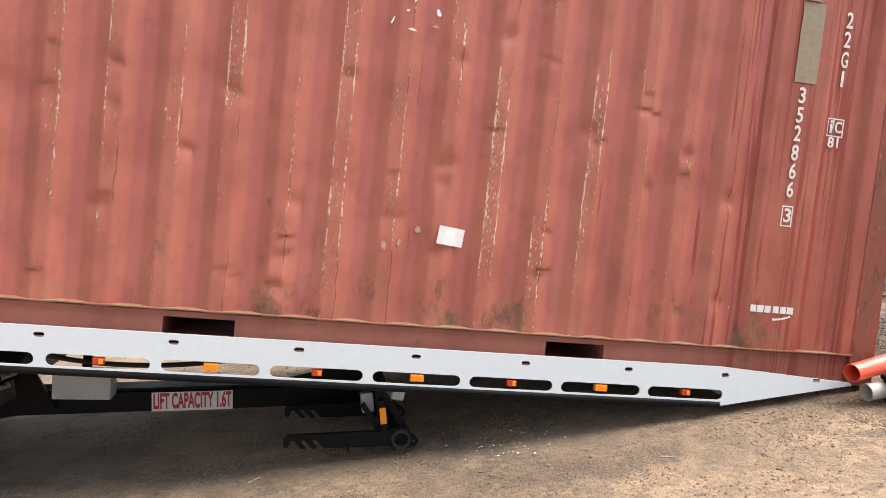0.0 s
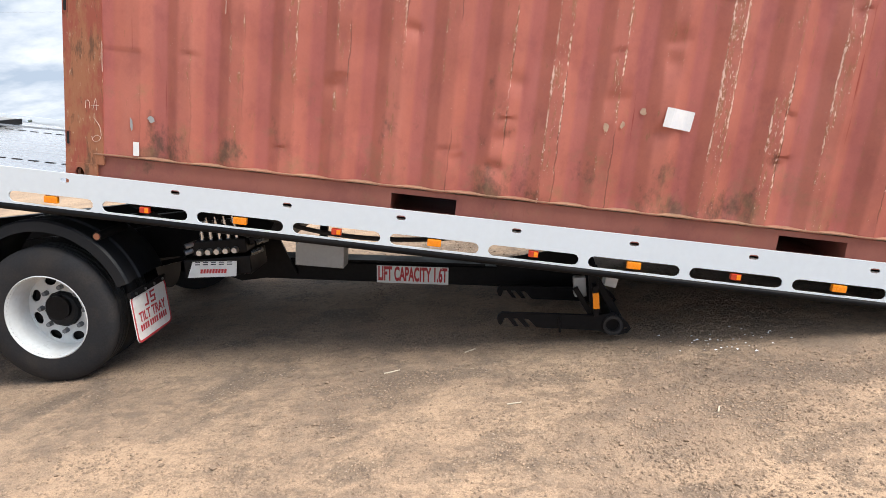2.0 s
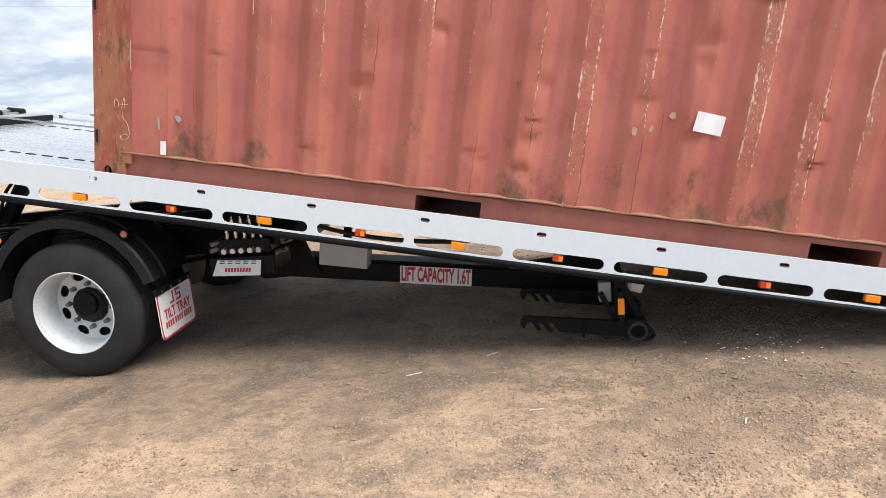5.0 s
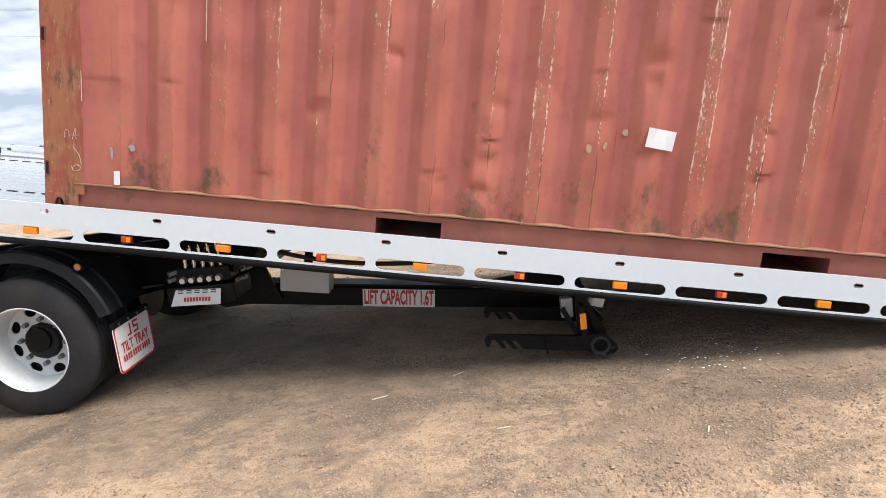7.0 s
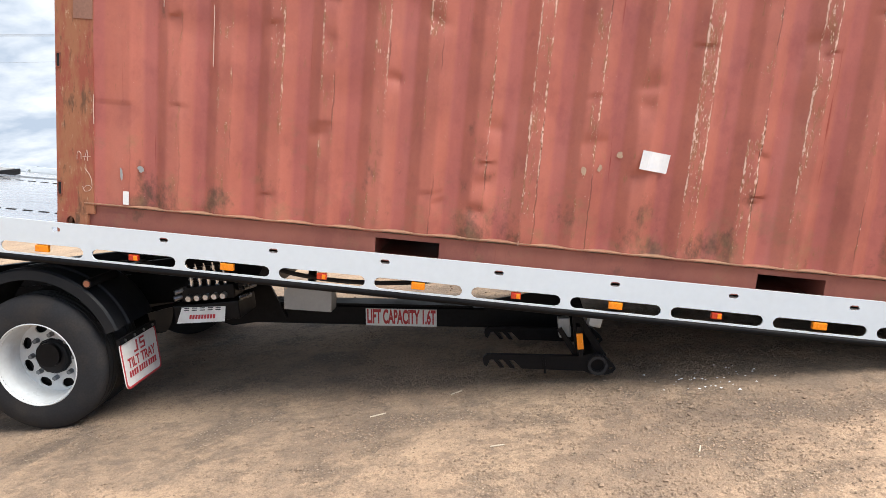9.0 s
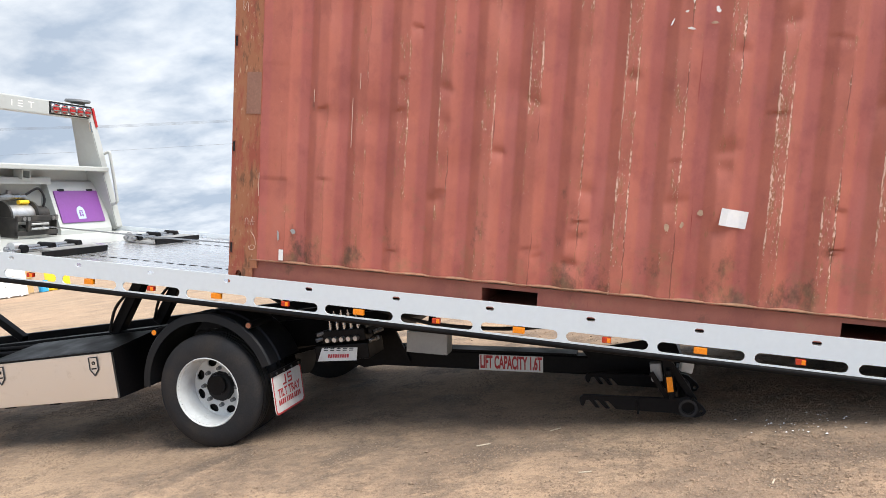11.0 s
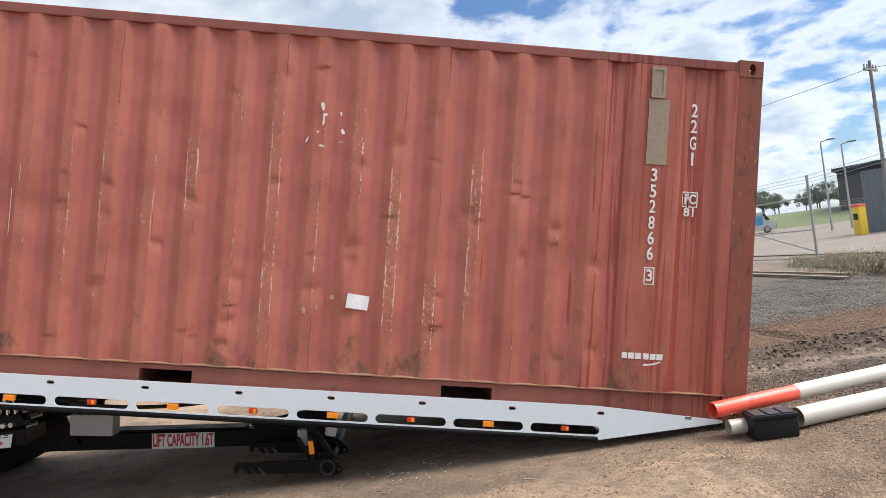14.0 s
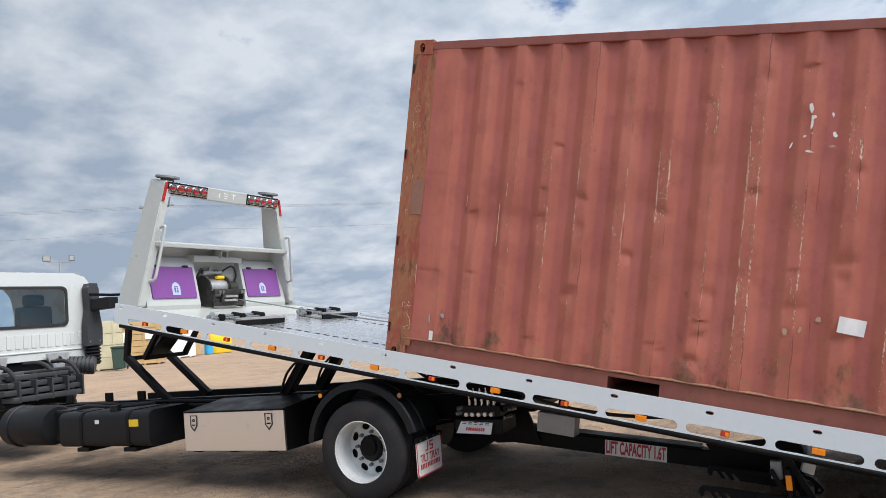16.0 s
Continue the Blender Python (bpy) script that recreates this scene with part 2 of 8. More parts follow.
def surface(name, base, rough=0.5, metal=0.0, dirt=None, amount=0.35, scale=3.0, grain=60.0, relief=0.1, spread=0.12, rough_var=0.12, coat=0.0, spec=0.5):
    """A plain finish with stains at a large scale and grain at a small one."""
    ma, nt, bsdf = nodes_of(name)
    vec = coords(nt)
    big, fine = tex_noise(nt, vec, scale, 5), tex_noise(nt, vec, grain, 3)
    dirt = dirt or tuple(c * 0.55 for c in base)
    col = blend(nt, remap(nt, big, 0.45, 0.75, 0.0, amount), base, dirt)
    col = blend(nt, 1.0, col, remap(nt, fine, 0.3, 0.7, 1.0 - spread, 1.0 + spread), "MULTIPLY")
    nt.links.new(col, bsdf.inputs["Base Color"])
    bsdf.inputs["Metallic"].default_value = metal
    nt.links.new(remap(nt, big, 0.3, 0.7, rough - rough_var, min(1.0, rough + rough_var)), bsdf.inputs["Roughness"])
    bsdf.inputs["Coat Weight"].default_value = coat
    bsdf.inputs["Specular IOR Level"].default_value = spec
    if relief:
        bump(nt, bsdf, fine, relief, 0.004)
    return ma


WHITE_PAINT = surface("white_paint", (0.66, 0.72, 0.76), 0.36, dirt=(0.60, 0.64, 0.66), amount=0.2, scale=2.2, grain=25, relief=0.0, spread=0.02, rough_var=0.03, coat=0.15)
HEAD_PAINT = surface("headboard_paint", (0.40, 0.42, 0.405), 0.35, dirt=(0.31, 0.315, 0.295), amount=0.35, scale=2.0, grain=25, relief=0.0, spread=0.03, rough_var=0.05, coat=0.15)
CAB_PAINT = surface("cab_paint", (0.50, 0.52, 0.51), 0.25, dirt=(0.40, 0.40, 0.38), amount=0.3, scale=1.5, relief=0.0, spread=0.02, coat=0.4)
BLACK_STEEL = surface("black_steel", (0.006, 0.006, 0.007), 0.42, dirt=(0.026, 0.021, 0.017), amount=0.25, scale=4.0, grain=45, relief=0.06, spread=0.2, spec=0.12)
BLACK_PLASTIC = surface("black_plastic", (0.009, 0.010, 0.012), 0.48, dirt=(0.035, 0.03, 0.026), amount=0.3, scale=5.0, grain=160, relief=0.12, spread=0.15, spec=0.2)
RUBBER = surface("tyre_rubber", (0.018, 0.018, 0.020), 0.78, dirt=(0.07, 0.056, 0.043), amount=0.4, spec=0.3, scale=6.0, grain=90, relief=0.15, spread=0.15)
RIM_WHITE = surface("rim_enamel", (0.58, 0.60, 0.60), 0.35, dirt=(0.42, 0.36, 0.30), amount=0.3, scale=9.0, grain=40, relief=0.02, spread=0.04)
GREY_PLASTIC = surface("grey_plastic", (0.13, 0.14, 0.15), 0.5, dirt=(0.2, 0.19, 0.17), amount=0.3, scale=5, grain=120, relief=0.08)
DARK_PLASTIC = surface("dark_plastic", (0.035, 0.037, 0.041), 0.5, dirt=(0.06, 0.057, 0.052), amount=0.3, scale=5, grain=120, relief=0.08, spec=0.3)
WINCH_GREY = surface("greasy_black_paint", (0.024, 0.023, 0.022), 0.45, dirt=(0.07, 0.062, 0.052), amount=0.6, scale=14, grain=70, relief=0.1, spec=0.35)
GREY_BOX = surface("grey_enamel", (0.33, 0.34, 0.34), 0.4, dirt=(0.24, 0.23, 0.21), amount=0.4, scale=6, grain=60, relief=0.02, spread=0.04)
STEEL = surface("bare_steel", (0.42, 0.42, 0.42), 0.32, 1.0, dirt=(0.2, 0.18, 0.16), amount=0.5, scale=8, grain=80, relief=0.05)
DULL_STEEL = surface("dull_steel", (0.55, 0.55, 0.54), 0.42, 0.8, dirt=(0.2, 0.18, 0.16), amount=0.5, scale=10, grain=80, relief=0.05)
TROLLEY_GREY = surface("greasy_steel", (0.36, 0.36, 0.35), 0.45, 0.5, dirt=(0.10, 0.09, 0.08), amount=0.7, scale=9, grain=50, relief=0.1)
CHROME = surface("chrome", (0.62, 0.63, 0.64), 0.18, 1.0, amount=0.3, scale=12, relief=0.0)
GALV = surface("galvanised_steel", (0.40, 0.42, 0.43), 0.5, 0.7, dirt=(0.24, 0.24, 0.23), amount=0.5, scale=7, grain=40, relief=0.05)
OLD_WIRE = surface("old_wire", (0.20, 0.205, 0.21), 0.6, 0.3, relief=0.0)
PURPLE = surface("purple_panel", (0.165, 0.050, 0.225), 0.4, dirt=(0.13, 0.043, 0.17), amount=0.4, scale=4, grain=50, relief=0.03, spread=0.05)
AMBER = surface("amber_lens", (0.90, 0.27, 0.01), 0.25, dirt=(0.75, 0.2, 0.01), scale=20, grain=120, relief=0.05, spread=0.08)
RED_LENS = surface("red_lens", (0.50, 0.035, 0.015), 0.2, dirt=(0.6, 0.12, 0.02), amount=0.6, scale=25, grain=120, relief=0.05)
LAMP_RED = surface("lamp_red", (0.34, 0.018, 0.02), 0.2, dirt=(0.42, 0.05, 0.03), amount=0.5, scale=25, grain=120, relief=0.05)
RED_INK = surface("red_vinyl", (0.50, 0.035, 0.04), 0.45, scale=20, amount=0.15, relief=0.0, spread=0.03)
BLACK_INK = surface("black_vinyl", (0.02, 0.02, 0.025), 0.45, scale=20, relief=0.0)
SIGN_WHITE = surface("white_vinyl", (0.78, 0.77, 0.74), 0.4, dirt=(0.58, 0.55, 0.50), amount=0.5, scale=14, grain=60, relief=0.02, spread=0.03)
MARK_WHITE = surface("white_marking", (0.74, 0.72, 0.69), 0.6, dirt=(0.50, 0.34, 0.30), amount=0.45, scale=18, grain=80, relief=0.0, spread=0.06)
TAPE = surface("brown_tape", (0.30, 0.235, 0.16), 0.5, dirt=(0.24, 0.19, 0.13), amount=0.5, scale=6, grain=30, relief=0.05)
EMBLEM_BLUE = surface("pale_blue_print", (0.36, 0.45, 0.58), 0.45, scale=20, amount=0.3, relief=0.0, spread=0.03)
PEEL = surface("peeled_primer", (0.47, 0.32, 0.22), 0.7, dirt=(0.24, 0.12, 0.08), amount=0.6, scale=30, grain=120, relief=0.0)
CHALK = surface("chalk", (0.62, 0.46, 0.38), 0.9, scale=30, amount=0.5, relief=0.0)
PATCH_BROWN = surface("patch_brown", (0.27, 0.135, 0.095), 0.6, dirt=(0.21, 0.10, 0.07), amount=0.5, scale=7, grain=60, relief=0.03)
PALE_TWIG = surface("dry_twig", (0.50, 0.42, 0.32), 0.85, scale=40, amount=0.5, relief=0.0)
PAPER = surface("white_paper", (0.80, 0.80, 0.79), 0.8, dirt=(0.66, 0.70, 0.76), amount=0.5, scale=22, grain=40, relief=0.0, spread=0.03)
# near-black for openings, their inside shade put into the colour; also a van window
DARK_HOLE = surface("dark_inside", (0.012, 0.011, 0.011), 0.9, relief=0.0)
TIMBER = surface("old_timber", (0.40, 0.27, 0.15), 0.75, dirt=(0.25, 0.17, 0.10), amount=0.6, scale=5, grain=60, relief=0.2)
OLD_SLEEPER = surface("weathered_timber", (0.17, 0.135, 0.10), 0.85, dirt=(0.26, 0.21, 0.15), amount=0.6, scale=5, grain=60, relief=0.2)
ORANGE_PIPE = surface("orange_pvc", (0.80, 0.10, 0.055), 0.35, dirt=(0.6, 0.13, 0.08), amount=0.3, scale=5, relief=0.02, spread=0.04)
PALE_PIPE = surface("pale_pvc", (0.50, 0.47, 0.41), 0.4, dirt=(0.4, 0.34, 0.27), amount=0.4, scale=6, relief=0.02, spread=0.04)
YELLOW = surface("yellow_paint", (0.82, 0.55, 0.02), 0.45, dirt=(0.5, 0.26, 0.03), amount=0.4, scale=3, relief=0.03)
OCHRE = surface("ochre_paint", (0.48, 0.33, 0.15), 0.5, dirt=(0.33, 0.22, 0.11), amount=0.5, scale=1.2, relief=0.03)
CREAM = surface("cream_tarp", (0.52, 0.48, 0.32), 0.6, dirt=(0.38, 0.34, 0.22), amount=0.6, scale=2, relief=0.05)
GREEN_BIN = surface("green_plastic", (0.035, 0.07, 0.055), 0.5, dirt=(0.07, 0.1, 0.08), amount=0.3, scale=3, relief=0.04)
BLUE_GREY = surface("blue_grey_paint", (0.12, 0.16, 0.20), 0.5, dirt=(0.18, 0.18, 0.18), amount=0.4, scale=1, relief=0.03)
SHED_DARK = surface("dark_cladding", (0.04, 0.043, 0.05), 0.5, amount=0.3, scale=0.5, relief=0.0)
BLUE_SIGN = surface("blue_board", (0.03, 0.32, 0.62), 0.4, relief=0.0, amount=0.2)
SEED_PALE = surface("seed_heads", (0.55, 0.52, 0.45), 0.9, relief=0.0)
WEED_GREEN = surface("weeds", (0.145, 0.13, 0.075), 0.85, dirt=(0.22, 0.165, 0.11), amount=0.8, scale=3, relief=0.0, spread=0.25)
LEAF_DARK = surface("tree_leaves", (0.045, 0.065, 0.035), 0.8, dirt=(0.08, 0.10, 0.06), amount=0.7, scale=0.8, relief=0.0, spread=0.25)
BARK = surface("bark", (0.12, 0.09, 0.07), 0.9, scale=4, grain=30, relief=0.3)
POLE_WOOD = surface("pole_wood", (0.22, 0.215, 0.21), 0.85, scale=2, grain=30, relief=0.2)


def make_glass():
    ma, nt, bsdf = nodes_of("tinted_glass")
    bsdf.inputs["Base Color"].default_value = (0.88, 0.96, 1.0, 1)
    bsdf.inputs["Roughness"].default_value = 0.02
    bsdf.inputs["Transmission Weight"].default_value = 1.0
    bsdf.inputs["IOR"].default_value = 1.45
    return ma


GLASS = make_glass()


def make_bright_steel():
    """The polished toolbox lid: brushed, slightly wavy, with scuffs."""
    ma, nt, bsdf = nodes_of("polished_aluminium")
    vec = coords(nt)
    brushed = tex_noise(nt, vec, 14, 3, stretch=(0.5, 1, 14))
    wave = tex_noise(nt, vec, 3.5, 2)
    scuff = tex_noise(nt, vec, 9, 6, 0.7)
    col = blend(nt, remap(nt, scuff, 0.6, 0.75, 0, 0.4), (0.86, 0.82, 0.78), (0.6, 0.55, 0.5))
    nt.links.new(col, bsdf.inputs["Base Color"])
    bsdf.inputs["Metallic"].default_value = 1.0
    nt.links.new(remap(nt, brushed, 0.3, 0.7, 0.30, 0.45), bsdf.inputs["Roughness"])
    bump(nt, bsdf, wave, 0.08, 0.01)
    return ma


BRIGHT = make_bright_steel()


def make_deck():
    """Worn black-painted deck of the tray with bright polished wear and scrape lines along it."""
    ma, nt, bsdf = nodes_of("deck_steel")
    vec = coords(nt)
    streak = tex_noise(nt, vec, 5, 6, 0.65, stretch=(0.25, 3, 1))
    spots = tex_noise(nt, vec, 12, 5, 0.7)
    col = blend(nt, remap(nt, streak, 0.4, 0.62), (0.76, 0.77, 0.79), (0.66, 0.67, 0.69))
    col = blend(nt, remap(nt, spots, 0.62, 0.80, 0, 0.4), col, (0.26, 0.22, 0.18))
    nt.links.new(col, bsdf.inputs["Base Color"])
    bsdf.inputs["Metallic"].default_value = 0.8
    nt.links.new(remap(nt, streak, 0.3, 0.7, 0.16, 0.34), bsdf.inputs["Roughness"])
    bump(nt, bsdf, spots, 0.03, 0.003)
    return ma


DECK = make_deck()
PITCH, PHASE = 0.2815, 0.0988


def make_container_paint(name, base, ridges, dust=0.0):
    """Faded red-brown paint: water marks, rust runs towards the doors, and chips along the ridge edges."""
    ma, nt, bsdf = nodes_of(name)
    vec = coords(nt)
    sep = nt.nodes.new("ShaderNodeSeparateXYZ")
    nt.links.new(vec, sep.inputs[0])
    cloud = tex_noise(nt, vec, 1.3, 6, 0.65)
    fine = tex_noise(nt, vec, 90, 3, 0.6)
    col = blend(nt, remap(nt, cloud, 0.35, 0.68, 0, 1), base, tuple(c * k for c, k in zip(base, (1.22, 1.24, 1.22))))
    # broad washed-out bands, bleached and purplish by turns
    fade = tex_noise(nt, vec, 3.6, 4, 0.6, stretch=(1.3, 1.3, 0.22))
    col = blend(nt, remap(nt, fade, 0.52, 0.72, 0, 0.4), col, tuple(c * k for c, k in zip(base, (1.22, 1.50, 1.55))))
    col = blend(nt, remap(nt, fade, 0.46, 0.32, 0, 0.2), col, tuple(c * k for c, k in zip(base, (0.72, 0.66, 0.78))))
    mottle = tex_noise(nt, vec, 5.5, 6, 0.68, stretch=(1.0, 1.0, 0.7))
    col = blend(nt, remap(nt, mottle, 0.51, 0.64, 0, 0.38), col, tuple(c * k for c, k in zip(base, (0.70, 0.62, 0.74))))
    col = blend(nt, remap(nt, mottle, 0.47, 0.35, 0, 0.5), col, tuple(c * k for c, k in zip(base, (1.25, 1.30, 1.20))))
    # dark red runs, thick near the doors
    runs = tex_noise(nt, vec, 15, 4, 0.6, stretch=(1.5, 1.5, 0.03))
    more = remap(nt, sep.outputs[0], 4.5, 5.0, -0.10, 0.065)
    wet = math_node(nt, "ADD", runs, more)
    col = blend(nt, remap(nt, wet, 0.585, 0.63, 0, 0.85), col, tuple(c * k for c, k in zip(base, (0.62, 0.27, 0.20))))
    # brown staining over the door end
    stain = tex_noise(nt, vec, 3.2, 5, 0.65, stretch=(1.4, 1.4, 0.35))
    col = blend(nt, math_node(nt, "MULTIPLY", remap(nt, sep.outputs[0], 4.6, 5.3), remap(nt, stain, 0.36, 0.62, 0.15, 0.75)), col, tuple(c * k for c, k in zip(base, (0.76, 0.60, 0.54))))
    # mould and road dirt in blots along the foot
    blot = tex_noise(nt, vec, 2.4, 6, 0.72, stretch=(1.5, 1.0, 0.9))
    foot = remap(nt, sep.outputs[2], 0.80, 0.22, 0.0, 0.115 if ridges else 0.03)
    col = blend(nt, remap(nt, math_node(nt, "ADD", blot, foot), 0.645, 0.76, 0, 0.8), col, (0.075, 0.052, 0.032))
    tan = tex_noise(nt, vec, 5, 6, 0.72)
    col = blend(nt, remap(nt, math_node(nt, "ADD", tan, math_node(nt, "MULTIPLY", foot, 1.2)), 0.63, 0.78, 0, 0.5), col, (0.26, 0.15, 0.08))
    if dust:
        col = blend(nt, remap(nt, tan, 0.35, 0.55, 0.25, dust), col, (0.36, 0.25, 0.15))
    col = blend(nt, 1.0, col, remap(nt, fine, 0.3, 0.7, 0.97, 1.03), "MULTIPLY")
    # thin pale scratches, mostly level
    scr = tex_noise(nt, vec, 7, 6, 0.7, stretch=(0.6, 1.0, 9.0))
    far_apart = tex_noise(nt, vec, 2.7, 3, 0.6)
    col = blend(nt, math_node(nt, "MULTIPLY", remap(nt, scr, 0.745, 0.76), remap(nt, far_apart, 0.52, 0.58, 0, 0.6)), col, (0.60, 0.38, 0.29))
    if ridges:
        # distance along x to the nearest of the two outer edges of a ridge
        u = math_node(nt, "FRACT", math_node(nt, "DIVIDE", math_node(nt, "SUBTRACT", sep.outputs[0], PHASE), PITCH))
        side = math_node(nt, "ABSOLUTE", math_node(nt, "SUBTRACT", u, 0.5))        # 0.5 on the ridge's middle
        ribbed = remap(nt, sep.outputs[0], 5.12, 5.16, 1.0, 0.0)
        # inner flats tinted purplish: paint tone with some recess shade put into it
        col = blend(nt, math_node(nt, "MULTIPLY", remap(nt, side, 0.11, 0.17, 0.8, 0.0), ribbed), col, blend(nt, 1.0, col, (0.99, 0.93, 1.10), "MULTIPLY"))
        gap = math_node(nt, "ABSOLUTE", math_node(nt, "SUBTRACT", side, 0.370))
        edge = remap(nt, gap, 0.0, 0.040, 1.0, 0.0)
        crown = remap(nt, side, 0.355, 0.385, 0.0, 0.085)
        patch = tex_noise(nt, vec, 2.1, 3, 0.55, stretch=(1.6, 1.0, 0.38))
        middle = math_node(nt, "MULTIPLY", math_node(nt, "MULTIPLY", remap(nt, sep.outputs[0], 0.7, 1.5, 0.35, 1.0), remap(nt, sep.outputs[0], 4.2, 4.9, 1.0, 0.30)), ribbed)
        low = math_node(nt, "MULTIPLY", remap(nt, sep.outputs[2], 2.35, 1.6, 0.25, 1.0), remap(nt, sep.outputs[2], 0.25, 0.75, 0.55, 1.0))
        where = math_node(nt, "MULTIPLY", math_node(nt, "MULTIPLY", middle, low), remap(nt, patch, 0.36, 0.56))
        speck = tex_noise(nt, vec, 80, 6, 0.75, stretch=(1.5, 1.0, 0.6))
        broad = tex_noise(nt, vec, 18, 6, 0.72, stretch=(1.6, 1.0, 0.36))
        worn = math_node(nt, "MULTIPLY", where, math_node(nt, "ADD", crown, math_node(nt, "MULTIPLY", edge, 0.115)))
        rust = remap(nt, math_node(nt, "ADD", broad, math_node(nt, "MULTIPLY", worn, 1.5)), 0.62, 0.70)
        pale = remap(nt, math_node(nt, "ADD", math_node(nt, "ADD", math_node(nt, "MULTIPLY", speck, 0.62), math_node(nt, "MULTIPLY", broad, 0.38)), worn), 0.640, 0.668)
        split = math_node(nt, "ABSOLUTE", math_node(nt, "SUBTRACT", u, math_node(nt, "ADD", 0.128, remap(nt, tex_noise(nt, vec, 6, 3, 0.6, stretch=(0.2, 1, 1)), 0.3, 0.7, -0.03, 0.03))))
        line = math_node(nt, "MULTIPLY", math_node(nt, "MULTIPLY", remap(nt, split, 0.008, 0.016, 1.0, 0.0), middle), remap(nt, tex_noise(nt, vec, 2.9, 3, 0.6, stretch=(1.5, 1.0, 0.5)), 0.52, 0.58))
        col = blend(nt, math_node(nt, "MULTIPLY", rust, 0.75), col, (0.28, 0.125, 0.060))
        col = blend(nt, math_node(nt, "MULTIPLY", line, 0.55), col, (0.06, 0.026, 0.015))
        col = blend(nt, math_node(nt, "MULTIPLY", pale, 0.78), col, (0.80, 0.55, 0.45))
    nt.links.new(col, bsdf.inputs["Base Color"])
    nt.links.new(remap(nt, cloud, 0.3, 0.7, 0.42, 0.55), bsdf.inputs["Roughness"])
    bsdf.inputs["Specular IOR Level"].default_value = 0.4
    dents = tex_noise(nt, vec, 2.4, 3, 0.5)
    hgt = math_node(nt, "ADD", math_node(nt, "MULTIPLY", dents, 5.0), math_node(nt, "MULTIPLY", fine, 0.06))
    bump(nt, bsdf, hgt, 0.4, 0.006)
    return ma


CONT_BASE = (0.374, 0.115, 0.082)
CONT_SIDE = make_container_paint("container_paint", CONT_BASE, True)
CONT_FRAME = make_container_paint("container_frame_paint", (0.265, 0.090, 0.066), False)
CONT_TOP = make_container_paint("top_rail_paint", (0.225, 0.072, 0.056), False)
CONT_LIP = make_container_paint("dusty_lip_paint", (0.265, 0.095, 0.066), False, 0.55)


def make_rusty(name, red, brown, ochre, bare):
    """Corner posts: paint worn to brown rust with pale scrapes."""
    ma, nt, bsdf = nodes_of(name)
    vec = coords(nt)
    big = tex_noise(nt, vec, 4, 6, 0.7, stretch=(1.5, 1.5, 0.45))
    mid = tex_noise(nt, vec, 9, 6, 0.72, stretch=(1.5, 1.5, 0.4))
    fine = tex_noise(nt, vec, 30, 6, 0.75, stretch=(1.5, 1.5, 0.4))
    col = blend(nt, remap(nt, big, 0.42, 0.52), red, ochre)
    col = blend(nt, remap(nt, mid, 0.55, 0.64, 0, 0.9), col, brown)
    col = blend(nt, remap(nt, fine, 0.60, 0.68, 0, 0.7), col, brown)
    col = blend(nt, remap(nt, fine, 0.40, 0.34, 0, bare), col, (0.55, 0.40, 0.27))
    nt.links.new(col, bsdf.inputs["Base Color"])
    bsdf.inputs["Roughness"].default_value = 0.65
    bsdf.inputs["Specular IOR Level"].default_value = 0.35
    bump(nt, bsdf, fine, 0.3, 0.004)
    return ma


RUSTY = make_rusty("worn_post_paint", (0.30, 0.08, 0.052), (0.13, 0.065, 0.038), (0.33, 0.135, 0.07), 0.7)
RUSTY_DARK = make_rusty("dark_post_paint", (0.25, 0.065, 0.042), (0.085, 0.038, 0.026), (0.21, 0.07, 0.045), 0.25)


